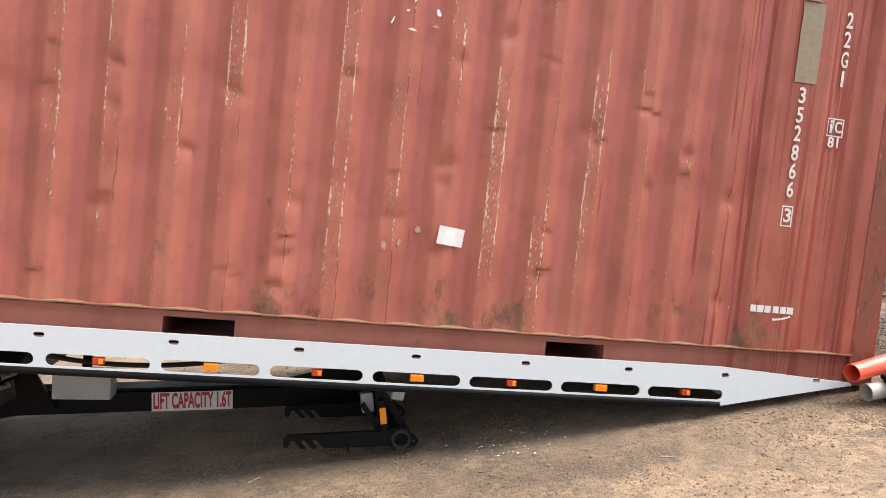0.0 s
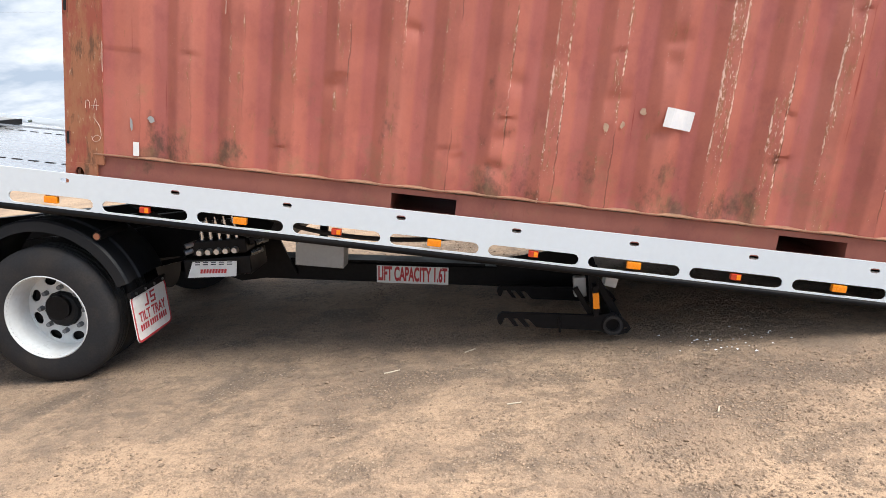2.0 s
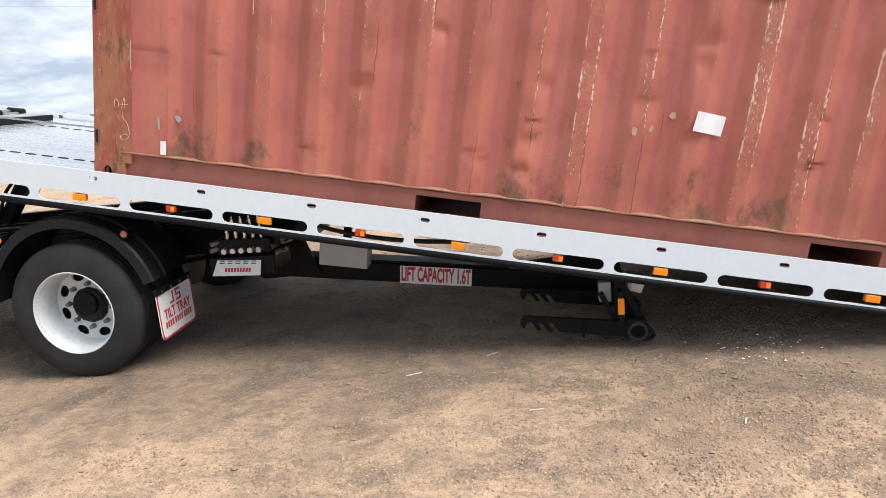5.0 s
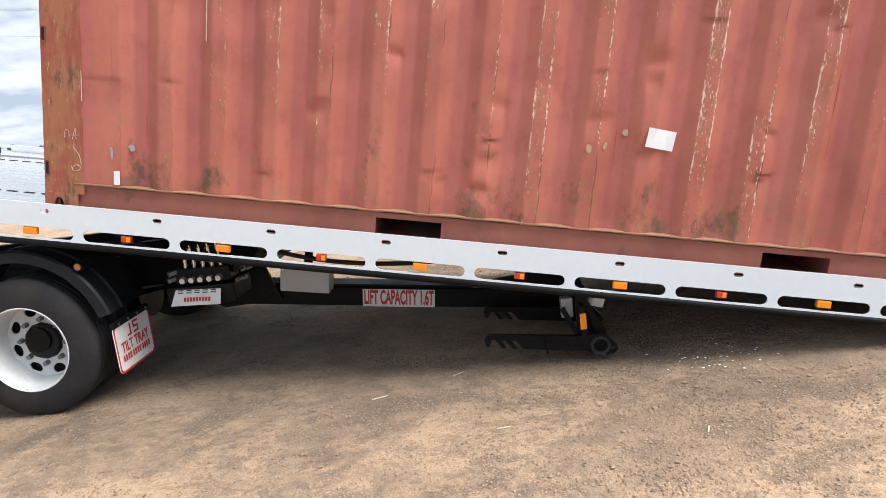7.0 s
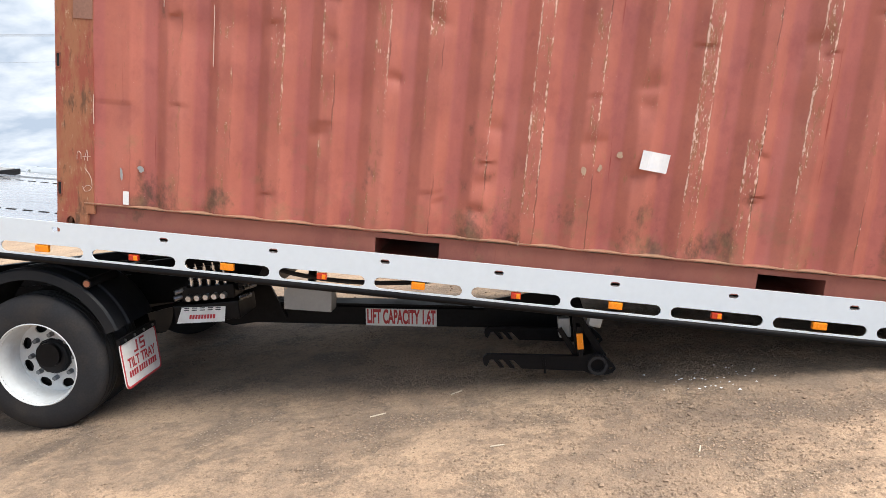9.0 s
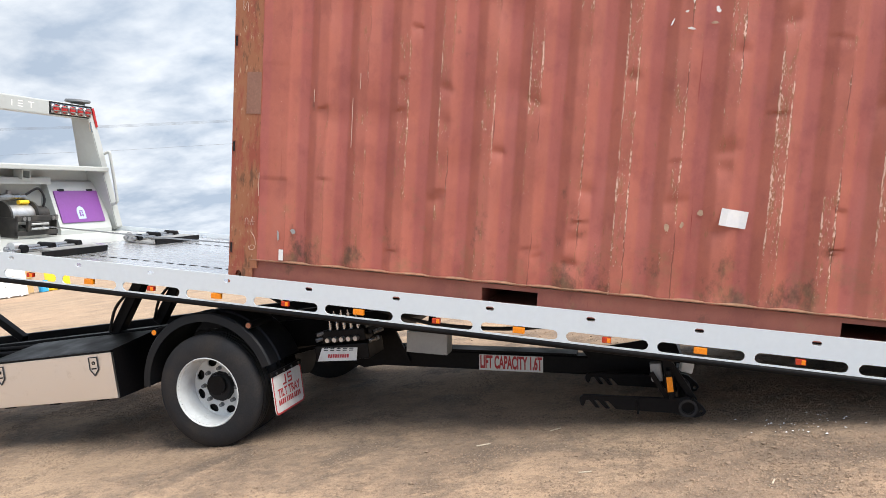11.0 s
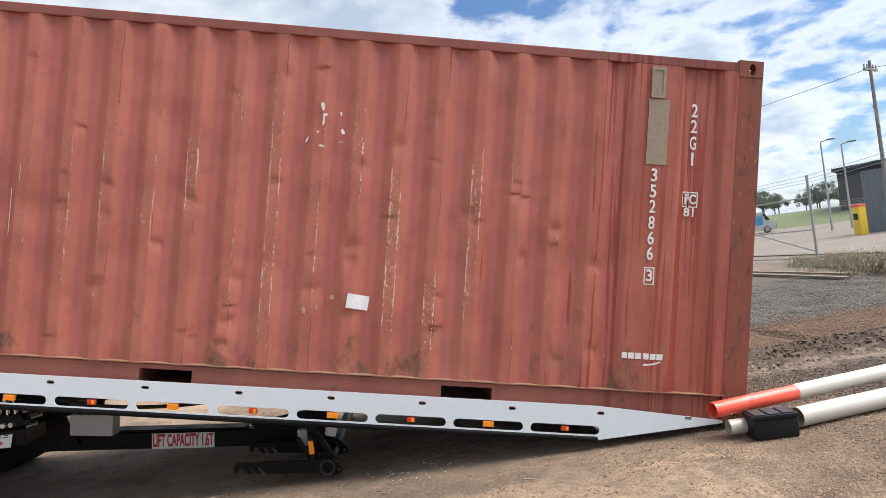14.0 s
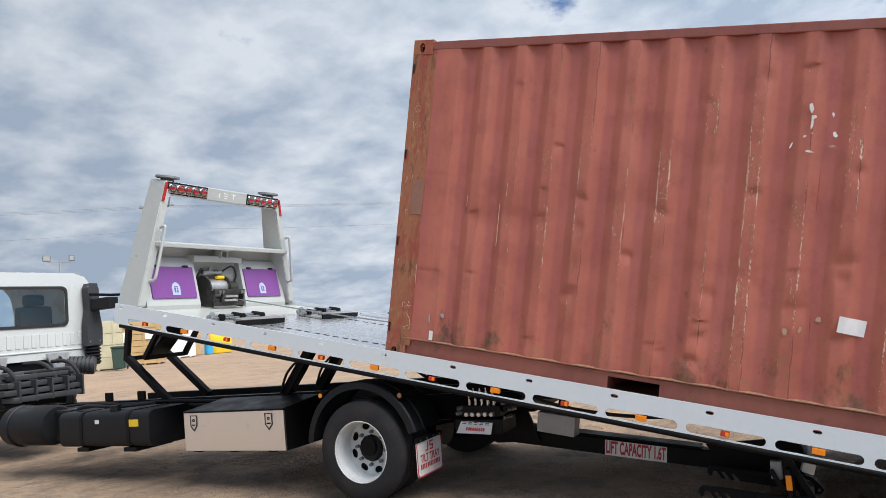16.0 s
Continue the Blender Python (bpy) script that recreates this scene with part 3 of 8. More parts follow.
def make_ground():
    """Packed sandy yard with patches of dark gravel and fine grit."""
    ma, nt, bsdf = nodes_of("yard_ground")
    vec = coords(nt)
    huge, big = tex_noise(nt, vec, 0.16, 4, 0.55), tex_noise(nt, vec, 0.9, 6, 0.62)
    mid, fine, grit = tex_noise(nt, vec, 5.0, 6, 0.68), tex_noise(nt, vec, 34, 5, 0.7), tex_noise(nt, vec, 130, 3, 0.6)
    col = blend(nt, remap(nt, big, 0.36, 0.66), (0.345, 0.247, 0.163), (0.255, 0.180, 0.122))
    col = blend(nt, remap(nt, huge, 0.45, 0.62, 0, 0.6), col, (0.375, 0.256, 0.167))
    track = tex_noise(nt, vec, 0.8, 5, 0.65, stretch=(0.35, 1.6, 1))
    col = blend(nt, remap(nt, track, 0.54, 0.66, 0, 0.35), col, (0.197, 0.134, 0.086))
    col = blend(nt, remap(nt, track, 0.44, 0.34, 0, 0.35), col, (0.454, 0.312, 0.201))
    # the far side of the yard is rolled smooth
    sep = nt.nodes.new("ShaderNodeSeparateXYZ")
    nt.links.new(vec, sep.inputs[0])
    loose = math_node(nt, "MAXIMUM", remap(nt, sep.outputs[1], 4.5, 10.0, 1.0, 0.25), remap(nt, sep.outputs[0], 6.0, 7.0))
    stones = math_node(nt, "ADD", math_node(nt, "MULTIPLY", mid, 0.6), math_node(nt, "MULTIPLY", big, 0.55))
    col = blend(nt, math_node(nt, "MULTIPLY", remap(nt, stones, 0.54, 0.68, 0, 0.65), loose), col, (0.160, 0.118, 0.087))
    # grey gravel and churned red earth behind the tray's tail, with ragged edges
    along = math_node(nt, "ADD", math_node(nt, "ADD", sep.outputs[0], math_node(nt, "MULTIPLY", sep.outputs[1], 0.12)), math_node(nt, "MULTIPLY", big, 2.4))
    tail = remap(nt, along, 7.0, 7.6)
    # strips that run along the yard there: dark gravel, a pale smooth wheel path, churned clods, brown then grey gravel
    across = math_node(nt, "ADD", math_node(nt, "SUBTRACT", sep.outputs[1], math_node(nt, "MULTIPLY", sep.outputs[0], 0.13)), math_node(nt, "ADD", math_node(nt, "MULTIPLY", big, 1.1), math_node(nt, "MULTIPLY", mid, 0.35)))
    col = blend(nt, tail, col, (0.082, 0.056, 0.039))
    col = blend(nt, math_node(nt, "MULTIPLY", math_node(nt, "MULTIPLY", remap(nt, across, 1.25, 1.42), remap(nt, across, 1.92, 1.78)), tail), col, (0.225, 0.162, 0.122))
    col = blend(nt, math_node(nt, "MULTIPLY", remap(nt, across, 1.90, 2.02), tail), col, (0.066, 0.041, 0.028))
    col = blend(nt, math_node(nt, "MULTIPLY", remap(nt, across, 2.32, 2.55), tail), col, (0.130, 0.078, 0.047))
    col = blend(nt, math_node(nt, "MULTIPLY", remap(nt, across, 4.05, 4.45), tail), col, (0.098, 0.086, 0.075))
    col = blend(nt, math_node(nt, "MULTIPLY", remap(nt, along, 16.2, 17.0), 0.9), col, (0.27, 0.21, 0.165))
    # coarse broken stone there in uneven drifts, the gaps' shade painted in
    lump = nt.nodes.new("ShaderNodeTexVoronoi")
    lump.inputs["Scale"].default_value = 19
    nt.links.new(vec, lump.inputs["Vector"])
    rubble = math_node(nt, "MULTIPLY", tail, remap(nt, tex_noise(nt, vec, 1.3, 5, 0.7, stretch=(0.5, 1.4, 1)), 0.40, 0.56, 0.25, 1.0))
    col = blend(nt, math_node(nt, "MULTIPLY", remap(nt, lump.outputs[0], 0.34, 0.62), math_node(nt, "MULTIPLY", rubble, 0.85)), col, (0.030, 0.021, 0.016))
    col = blend(nt, math_node(nt, "MULTIPLY", remap(nt, lump.outputs[0], 0.24, 0.10, 0, 0.35), rubble), col, (0.30, 0.235, 0.185))
    cell = nt.nodes.new("ShaderNodeTexVoronoi")
    cell.inputs["Scale"].default_value = 95
    nt.links.new(vec, cell.inputs["Vector"])
    col = blend(nt, math_node(nt, "MULTIPLY", remap(nt, cell.outputs[0], 0.42, 0.15, 0, 0.5), remap(nt, mid, 0.45, 0.62)), col, (0.128, 0.096, 0.074))
    pebble = nt.nodes.new("ShaderNodeTexVoronoi")
    pebble.inputs["Scale"].default_value = 48
    nt.links.new(vec, pebble.inputs["Vector"])
    heap = math_node(nt, "MULTIPLY", remap(nt, tex_noise(nt, vec, 1.6, 6, 0.7), 0.53, 0.60), loose)
    stone_top = math_node(nt, "MULTIPLY", remap(nt, pebble.outputs[0], 0.34, 0.22), heap)
    rim = math_node(nt, "MULTIPLY", remap(nt, pebble.outputs[0], 0.30, 0.42), heap)
    tone = blend(nt, pebble.outputs[1], (0.12, 0.095, 0.075), (0.42, 0.33, 0.25))
    col = blend(nt, math_node(nt, "MULTIPLY", rim, 0.7), col, (0.13, 0.095, 0.068))
    col = blend(nt, math_node(nt, "MULTIPLY", stone_top, 0.8), col, tone)
    col = blend(nt, math_node(nt, "MULTIPLY", remap(nt, fine, 0.54, 0.62, 0, 0.85), remap(nt, heap, 0, 1, 0.55, 1.0)), col, (0.123, 0.088, 0.063))
    col = blend(nt, remap(nt, fine, 0.40, 0.30, 0, 0.25), col, (0.53, 0.40, 0.27))
    col = blend(nt, 1.0, col, remap(nt, grit, 0.3, 0.7, 0.82, 1.18), "MULTIPLY")
    # clumps of darker brown in drifts
    scuff = tex_noise(nt, vec, 11, 6, 0.72, stretch=(0.75, 1.25, 1))
    clump = math_node(nt, "MULTIPLY", remap(nt, scuff, 0.52, 0.60), remap(nt, tex_noise(nt, vec, 1.1, 4, 0.6), 0.40, 0.56, 0.25, 1.0))
    col = blend(nt, math_node(nt, "MULTIPLY", math_node(nt, "MULTIPLY", clump, loose), 0.48), col, (0.150, 0.108, 0.080))
    nt.links.new(col, bsdf.inputs["Base Color"])
    bsdf.inputs["Roughness"].default_value = 0.95
    bump(nt, bsdf, math_node(nt, "ADD", math_node(nt, "ADD", math_node(nt, "ADD", math_node(nt, "MULTIPLY", mid, 3.0), math_node(nt, "MULTIPLY", clump, 0.35)), math_node(nt, "MULTIPLY", stone_top, 0.6)), math_node(nt, "ADD", fine, math_node(nt, "MULTIPLY", grit, 0.25))), 0.85, 0.015)
    return ma


GROUND = make_ground()
GRAVEL_DARK = surface("grey_gravel", (0.135, 0.120, 0.106), 0.9, dirt=(0.065, 0.056, 0.048), amount=0.9, scale=1.4, grain=22, relief=0.3, spread=0.3)
RED_EARTH = surface("red_gravel", (0.165, 0.100, 0.062), 0.95, dirt=(0.085, 0.054, 0.037), amount=0.9, scale=1.6, grain=18, relief=0.3, spread=0.3)
WET_GRAVEL = surface("wet_gravel", (0.085, 0.058, 0.041), 0.8, dirt=(0.15, 0.115, 0.088), amount=0.5, scale=2.2, grain=20, relief=0.3, spread=0.3)
STONE = surface("small_stones", (0.27, 0.19, 0.13), 0.9, dirt=(0.12, 0.088, 0.066), amount=0.9, scale=2.5, grain=40, relief=0.2, spread=0.2)
ROAD_MAT = surface("road_surface", (0.19, 0.158, 0.13), 0.9, dirt=(0.145, 0.12, 0.098), amount=0.5, scale=0.3, grain=8, relief=0.1)
GRASS_MAT = surface("grass_verge", (0.105, 0.135, 0.055), 0.95, dirt=(0.17, 0.155, 0.085), amount=0.7, scale=0.35, grain=6, relief=0.6, spread=0.25)

# ---- ground ----


def ground_height(x, y):
    """Low swells and wheel ruts, fading out with distance; a verge rises beyond the fence."""
    near = max(0.0, 1.0 - math.hypot(x - 2, y) / 60)
    h = 0.02 * near * (noise.noise((x * 0.5, y * 0.5, 0)) + 0.5 * noise.noise((x * 1.9, y * 1.9, 3)))
    if 6.3 < x < 14 and 1.0 < y < 6:
        # wheel ruts with pushed-up rims behind the tray's tail, and one that crosses them
        deep = min(1.0, (x - 6.3) / 0.6)
        v = y - 2.42 - 0.15 * (x - 7.8) + 0.06 * noise.noise((x * 1.3, 0, 8))
        h += deep * (0.09 * math.exp(-((v - 0.17) / 0.10) ** 2) - 0.08 * math.exp(-(v / 0.10) ** 2) + 0.07 * math.exp(-((v + 0.17) / 0.10) ** 2) - 0.06 * math.exp(-((v + 0.36) / 0.12) ** 2))
        if 2.6 < y < 4.6:
            u = x - 8.17 + 0.05 * noise.noise((0, y * 1.4, 6))
            h += min(1.0, (y - 2.6) / 0.3, (4.6 - y) / 0.3) * (0.03 * math.exp(-((u - 0.16) / 0.10) ** 2) - 0.04 * math.exp(-(u / 0.09) ** 2))
    return h - 0.044 * near


def axis_steps(lo, hi, fine, far):
    out, v, s = [], lo, fine
    while v < hi:
        out.append(v)
        v += fine
    s, v = fine, out[-1]
    while v < far:
        s *= 1.35
        v += s
        out.append(v)
    s, v = fine, lo
    while v > -far:
        s *= 1.35
        v -= s
        out.insert(0, v)
    return out


def build_ground():
    xs, ys = axis_steps(-6, 10, 0.09, 1500), axis_steps(-7, 7, 0.09, 1500)
    verts = [(x, y, ground_height(x, y)) for y in ys for x in xs]
    k = len(xs)
    faces = [(j * k + i, j * k + i + 1, (j + 1) * k + i + 1, (j + 1) * k + i) for j in range(len(ys) - 1) for i in range(k - 1)]
    me = bpy.data.meshes.new("ground")
    me.from_pydata(verts, [], faces)
    me.materials.append(GROUND)
    for p in me.polygons:
        p.use_smooth = True
    return tagged(new("ground", me), "packed sandy brown yard with grit and gravel", "ground", kind="structure")


build_ground()

# ---- shipping container ----
LENGTH, WIDTH, HEIGHT = 6.058, 2.438, 2.591


def ridge_line(x0, x1):
    """The corrugated line of a long side as (x, depth): outer flats at 0, inner ones at 0.036, bends rounded."""
    flat, slope = 0.0735, 0.068
    pts = [(x0, 0.0)]
    k = math.ceil((x0 + 0.06 - PHASE) / PITCH)
    while True:
        c = PHASE + PITCH * k + PITCH / 2
        if c + flat / 2 + slope > WIDE_FROM + 0.02:
            break
        half = flat / 2
        pts += [(c - half - slope, 0.0), (c - half, 0.036), (c + half, 0.036), (c + half + slope, 0.0)]
        k += 1
    for a, b in WIDE_DIPS:
        pts += [(a - 0.06, 0.0), (a, 0.036), (b, 0.036), (b + 0.06, 0.0)]
    pts.append((x1, 0.0))
    pts = [p for p in pts if x0 <= p[0] <= x1]
    out = [pts[0]]
    for a, b, c in zip(pts, pts[1:], pts[2:]):
        r = 0.006
        for p in (a, c):
            f = r / math.hypot(p[0] - b[0], p[1] - b[1])
            out.append((b[0] + (p[0] - b[0]) * f, b[1] + (p[1] - b[1]) * f))
        if c[0] - b[0] > 0.045:
            # hold the flats flat right up to the bends
            n = math.hypot(c[0] - b[0], c[1] - b[1])
            for f in (0.013 / n, 0.5, 1 - 0.013 / n):
                out.append((b[0] + (c[0] - b[0]) * f, b[1] + (c[1] - b[1]) * f))
    return out + [pts[-1]]


def side_depth(x):
    """How far the long side lies back at x."""
    line = ridge_line(0.215, LENGTH - 0.172)
    return 0.0 + float(np.interp(x, [p[0] for p in line], [p[1] for p in line]))


WIDE_FROM, WIDE_DIPS = 5.16, ((5.535, 5.735),)


def make_kinks():
    """Where knocks have folded the ridges: (x, z, half width, depth, length below, length above, slant)."""
    rng = random.Random(11)
    out = []
    for k in range(1, 18):
        c = PHASE + PITCH * k
        for i in range(rng.choice((1, 2, 3, 3, 4, 5))):
            z = rng.uniform(0.30, 1.75) if rng.random() < 0.75 else rng.uniform(1.75, 2.3)
            sharp = rng.random() < 0.55
            out.append((c + rng.choice((0.0, 0.0, 0.035, -0.035, 0.07)) + rng.uniform(-0.012, 0.012), z, rng.uniform(0.03, 0.06), rng.uniform(0.006, 0.014) if sharp else rng.uniform(0.010, 0.019),
                        rng.uniform(0.03, 0.09), 0.008 if sharp else rng.uniform(0.03, 0.07), rng.uniform(-0.35, 0.35)))
    # shallow broad hollows that take in more than one ridge
    for i in range(16):
        out.append((rng.uniform(0.5, 4.9), rng.uniform(0.4, 2.2), rng.uniform(0.12, 0.22), rng.uniform(0.006, 0.012), rng.uniform(0.10, 0.2), rng.uniform(0.08, 0.16), rng.uniform(-0.3, 0.3)))
    return out


KINKS = make_kinks()


def corrugated(bm, line, z0, z1, y, sign, rows=7, wobble=0.008):
    """A sheet along the line, from z0 to z1, at y, with the depth along sign; slightly beaten and kinked."""
    grid = []
    for j in range(rows + 1):
        z = z0 + (z1 - z0) * j / rows
        row = []
        for x, d in line:
            calm = 0.2 if x > 5.2 else 1.0
            w = wobble * noise.noise((x * 1.7, z * 1.9, y)) + 0.4 * wobble * noise.noise((x * 6, z * 5, y + 4))
            for kx, kz, half, deep, below, above, slant in KINKS:
                if abs(x - kx) < 1.7 * half and -0.55 < z - kz < 0.45:
                    # a fold with a shallow bulge below it
                    u = (x - kx) / half
                    v = z - kz - slant * (x - kx)
                    w += deep * math.exp(-u ** 4) * (math.exp(-(v / above) ** 2) if v > 0 else math.exp(-abs(v / below) ** 1.3))
            ends = min(1.0, (z - z0) / 0.05, (z1 - z) / 0.05)
            row.append(bm.verts.new((x, y + sign * (d + 0.006 + w * ends * calm), z)))
        grid.append(row)
    for a, b in zip(grid, grid[1:]):
        for i in range(len(line) - 1):
            bm.faces.new((a[i], a[i + 1], b[i + 1], b[i]))


def casting_mesh(bm, x, y, z, sx, sy, top):
    """A corner casting with its three holes; sx, sy: the outward directions along x and y."""
    lx, ly, lz, t = 0.178, 0.162, 0.118, 0.026
    z0 = z

    def at(m2, loops, thick):
        plate(bm, loops, thick, m2)

    x_in = x - sx * lx
    y_in = y - sy * ly
    cx, cz = (x + x_in) / 2, z0 + lz / 2
    hole = [(0.0255 * math.cos(a), 0.0395 * math.sin(a)) for a in np.linspace(0, 2 * math.pi, 20, endpoint=False)]
    outer_side = [(-lx / 2, -lz / 2), (lx / 2, -lz / 2), (lx / 2, lz / 2), (-lx / 2, lz / 2)]
    at(Matrix.Translation((cx, y if sy < 0 else y - t, cz)) @ Matrix(((1, 0, 0, 0), (0, 0, 1, 0), (0, 1, 0, 0), (0, 0, 0, 1))), [outer_side, [(sx * 0.01 + a, b - 0.004) for a, b in hole]], t)
    outer_end = [(-ly / 2 + t, -lz / 2), (ly / 2 - t, -lz / 2), (ly / 2 - t, lz / 2), (-ly / 2 + t, lz / 2)]
    at(Matrix.Translation((x if sx < 0 else x - t, (y + y_in) / 2, cz)) @ Matrix(((0, 0, 1, 0), (1, 0, 0, 0), (0, 1, 0, 0), (0, 0, 0, 1))), [outer_end, hole], t)
    flat_z = z0 + lz - t if top else z0
    outer_flat = [(-lx / 2 + t, -ly / 2 + t), (lx / 2 - t, -ly / 2 + t), (lx / 2 - t, ly / 2 - t), (-lx / 2 + t, ly / 2 - t)]
    at(Matrix.Translation((cx, (y + y_in) / 2, flat_z)), [outer_flat, ring(0, 0, 0.055, 0.03, 20)], t)
    box(bm, (x_in, y_in, z0), (x_in + sx * 0.02, y - sy * t, z0 + lz))


def container_text(cont, marks):
    side = lambda x, z, dip=False: Matrix.Translation((x, (0.042 if dip else 0.006) - 0.008, z)) @ pose(0, 0, 0, 90, 0, 0)
    for text, x, zs, size, wide, dip in marks:
        for ch, z in zip(text, zs):
            lettering("marking", ch, size, MARK_WHITE, cont, side(x, z, dip), label="white stencilled digit on the side", width=None if ch in "1i" else wide, bold=0.0022)


def build_container():
    cont = thing("shipping_container", "faded red-brown corrugated shipping container, scratched, on a tilted tray", "shipping container", m=TRAY)
    # corner castings and posts
    for sx, x in ((-1, 0.0), (1, LENGTH)):
        for sy, y in ((-1, 0.0), (1, WIDTH)):
            for top in (False, True):
                bm = bmesh.new()
                casting_mesh(bm, x, y, HEIGHT - 0.118 if top else 0.0, sx, sy, top)
                part("corner_casting", bm, RUSTY if sx < 0 else RUSTY_DARK, cont, "worn steel corner casting with oval holes")
            w = 0.215 if sx < 0 else 0.172
            bm = bmesh.new()
            prof = [(x, y - sy * 0.004), (x - sx * w, y - sy * 0.004), (x - sx * w, y - sy * 0.02), (x - sx * w, y - sy * 0.07), (x - sx * 0.10, y - sy * 0.16), (x, y - sy * 0.16)]
            if sx * sy > 0:
                prof = prof[::-1]
            plate(bm, [prof], HEIGHT - 0.236, Matrix.Translation((0, 0, 0.118)))
            part("corner_post", bm, RUSTY if sx < 0 else RUSTY_DARK, cont, "corner post with paint worn to brown rust")
    # long sides
    for sy, y in ((-1, 0.0), (1, WIDTH)):
        bm = bmesh.new()
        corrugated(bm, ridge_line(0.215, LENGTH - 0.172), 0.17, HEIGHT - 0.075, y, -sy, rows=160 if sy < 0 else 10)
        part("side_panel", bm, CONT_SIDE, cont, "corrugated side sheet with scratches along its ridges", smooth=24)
        bm = bmesh.new()
        box(bm, (0.178, y - sy * 0.004, HEIGHT - 0.082), (LENGTH - 0.178, y - sy * 0.064, HEIGHT - 0.016), 0.006)
        box(bm, (0.179, y - sy * 0.006, HEIGHT - 0.119), (0.218, y - sy * 0.062, HEIGHT - 0.080), 0.003)
        part("top_rail", bm, CONT_TOP, cont, "stained top rail")
        # bottom rail: a web with the two fork pockets cut through it, and a lip along the top
        bm = bmesh.new()
        outline = [(0.178, 0.012), (LENGTH - 0.178, 0.012), (LENGTH - 0.178, 0.166), (0.178, 0.166)]
        pockets = [[(c - 0.178, 0.022), (c + 0.178, 0.022), (c + 0.178, 0.137), (c - 0.178, 0.137)] for c in (1.994, 4.064)]
        flip = Matrix(((1, 0, 0, 0), (0, 0, 1, 0), (0, 1, 0, 0), (0, 0, 0, 1)))
        plate(bm, [outline] + pockets, 0.006, Matrix.Translation((0, 0.022 if sy < 0 else y - 0.028, 0)) @ flip)
        part("bottom_rail", bm, CONT_FRAME, cont, "bottom rail with two fork pockets")
        bm = bmesh.new()
        n = 60
        rows = []
        for i in range(n + 1):
            x = 0.16 + (LENGTH - 0.32) * i / n
            dz = 0.004 * noise.noise((x * 1.1, y, 7)) + 0.002 * noise.noise((x * 4, y, 9))
            rows.append([bm.verts.new((x, y - sy * a, 0.176 + dz + b)) for a, b in ((0.0, 0.0), (0.0, 0.006), (0.05, 0.012), (0.05, -0.010))])
        for a, b in zip(rows, rows[1:]):
            for k in range(4):
                bm.faces.new((a[k], a[(k + 1) % 4], b[(k + 1) % 4], b[k]))
        part("rail_lip", bm, CONT_LIP, cont, "uneven bent lip above the bottom rail", smooth=40)
    # fork pocket tunnels
    for c in (1.994, 4.064):
        bm = bmesh.new()
        for a, b in (((c - 0.182, 0.03, 0.018), (c - 0.178, WIDTH - 0.03, 0.141)), ((c + 0.178, 0.03, 0.018), (c + 0.182, WIDTH - 0.03, 0.141)), ((c - 0.178, 0.03, 0.137), (c + 0.178, WIDTH - 0.03, 0.141)), ((c - 0.178, 0.03, 0.018), (c + 0.178, WIDTH - 0.03, 0.022))):
            box(bm, a, b)
        part("fork_pocket", bm, CONT_FRAME, cont, "dark steel fork pocket tunnel")
    # ends, roof, floor
    line = [(0.17, 0.0)]
    y = 0.24
    while y + 0.25 < WIDTH - 0.16:
        line += [(y, 0.0), (y + 0.03, 0.045), (y + 0.11, 0.045), (y + 0.14, 0.0)]
        y += 0.25
    line.append((WIDTH - 0.17, 0.0))
    bm = bmesh.new()
    grid = [[bm.verts.new((0.02 + d, yy, z)) for yy, d in line] for z in (0.12, HEIGHT - 0.1)]
    for i in range(len(line) - 1):
        bm.faces.new((grid[0][i], grid[0][i + 1], grid[1][i + 1], grid[1][i]))
    part("front_wall", bm, CONT_SIDE, cont)
    for z0, z1 in ((0.01, 0.14), (HEIGHT - 0.12, HEIGHT - 0.02)):
        part("end_rail", boxed(((0.01, 0.162, z0), (0.05, WIDTH - 0.162, z1))), CONT_FRAME, cont)
    for k in range(2):
        bm = boxed(((LENGTH - 0.07, 0.17 + k * 1.051, 0.12), (LENGTH - 0.03, 0.17 + k * 1.051 + 1.045, HEIGHT - 0.13)), bevel=0.006)
        door = part("door", bm, CONT_SIDE, cont, "red-brown steel cargo door")
        for f in (0.3, 0.75):
            bm = bmesh.new()
            rod(bm, (LENGTH - 0.012, 0.17 + k * 1.051 + f, 0.1), (LENGTH - 0.012, 0.17 + k * 1.051 + f, HEIGHT - 0.11), 0.017)
            part("lock_rod", bm, GALV, door)
    for z0, z1 in ((0.01, 0.115), (HEIGHT - 0.12, HEIGHT - 0.02)):
        part("door_sill", boxed(((LENGTH - 0.07, 0.162, z0), (LENGTH - 0.01, WIDTH - 0.162, z1))), CONT_FRAME, cont)
    bm = boxed(((0.05, 0.06, HEIGHT - 0.03), (LENGTH - 0.05, WIDTH - 0.06, HEIGHT - 0.022)), bevel=0)
    part("roof", bm, CONT_FRAME, cont)
    bm = boxed(((0.05, 0.05, 0.145), (LENGTH - 0.07, WIDTH - 0.05, 0.168)), bevel=0)
    part("floor_panel", bm, TIMBER, cont)
    bm = bmesh.new()
    for i in range(14):
        x = 0.35 + i * 0.41
        if abs(x - 1.994) > 0.25 and abs(x - 4.064) > 0.25:
            box(bm, (x - 0.025, 0.04, 0.02), (x + 0.025, WIDTH - 0.04, 0.145))
    part("underframe", bm, CONT_FRAME, cont)
    # vent and tape
    bm = bmesh.new()
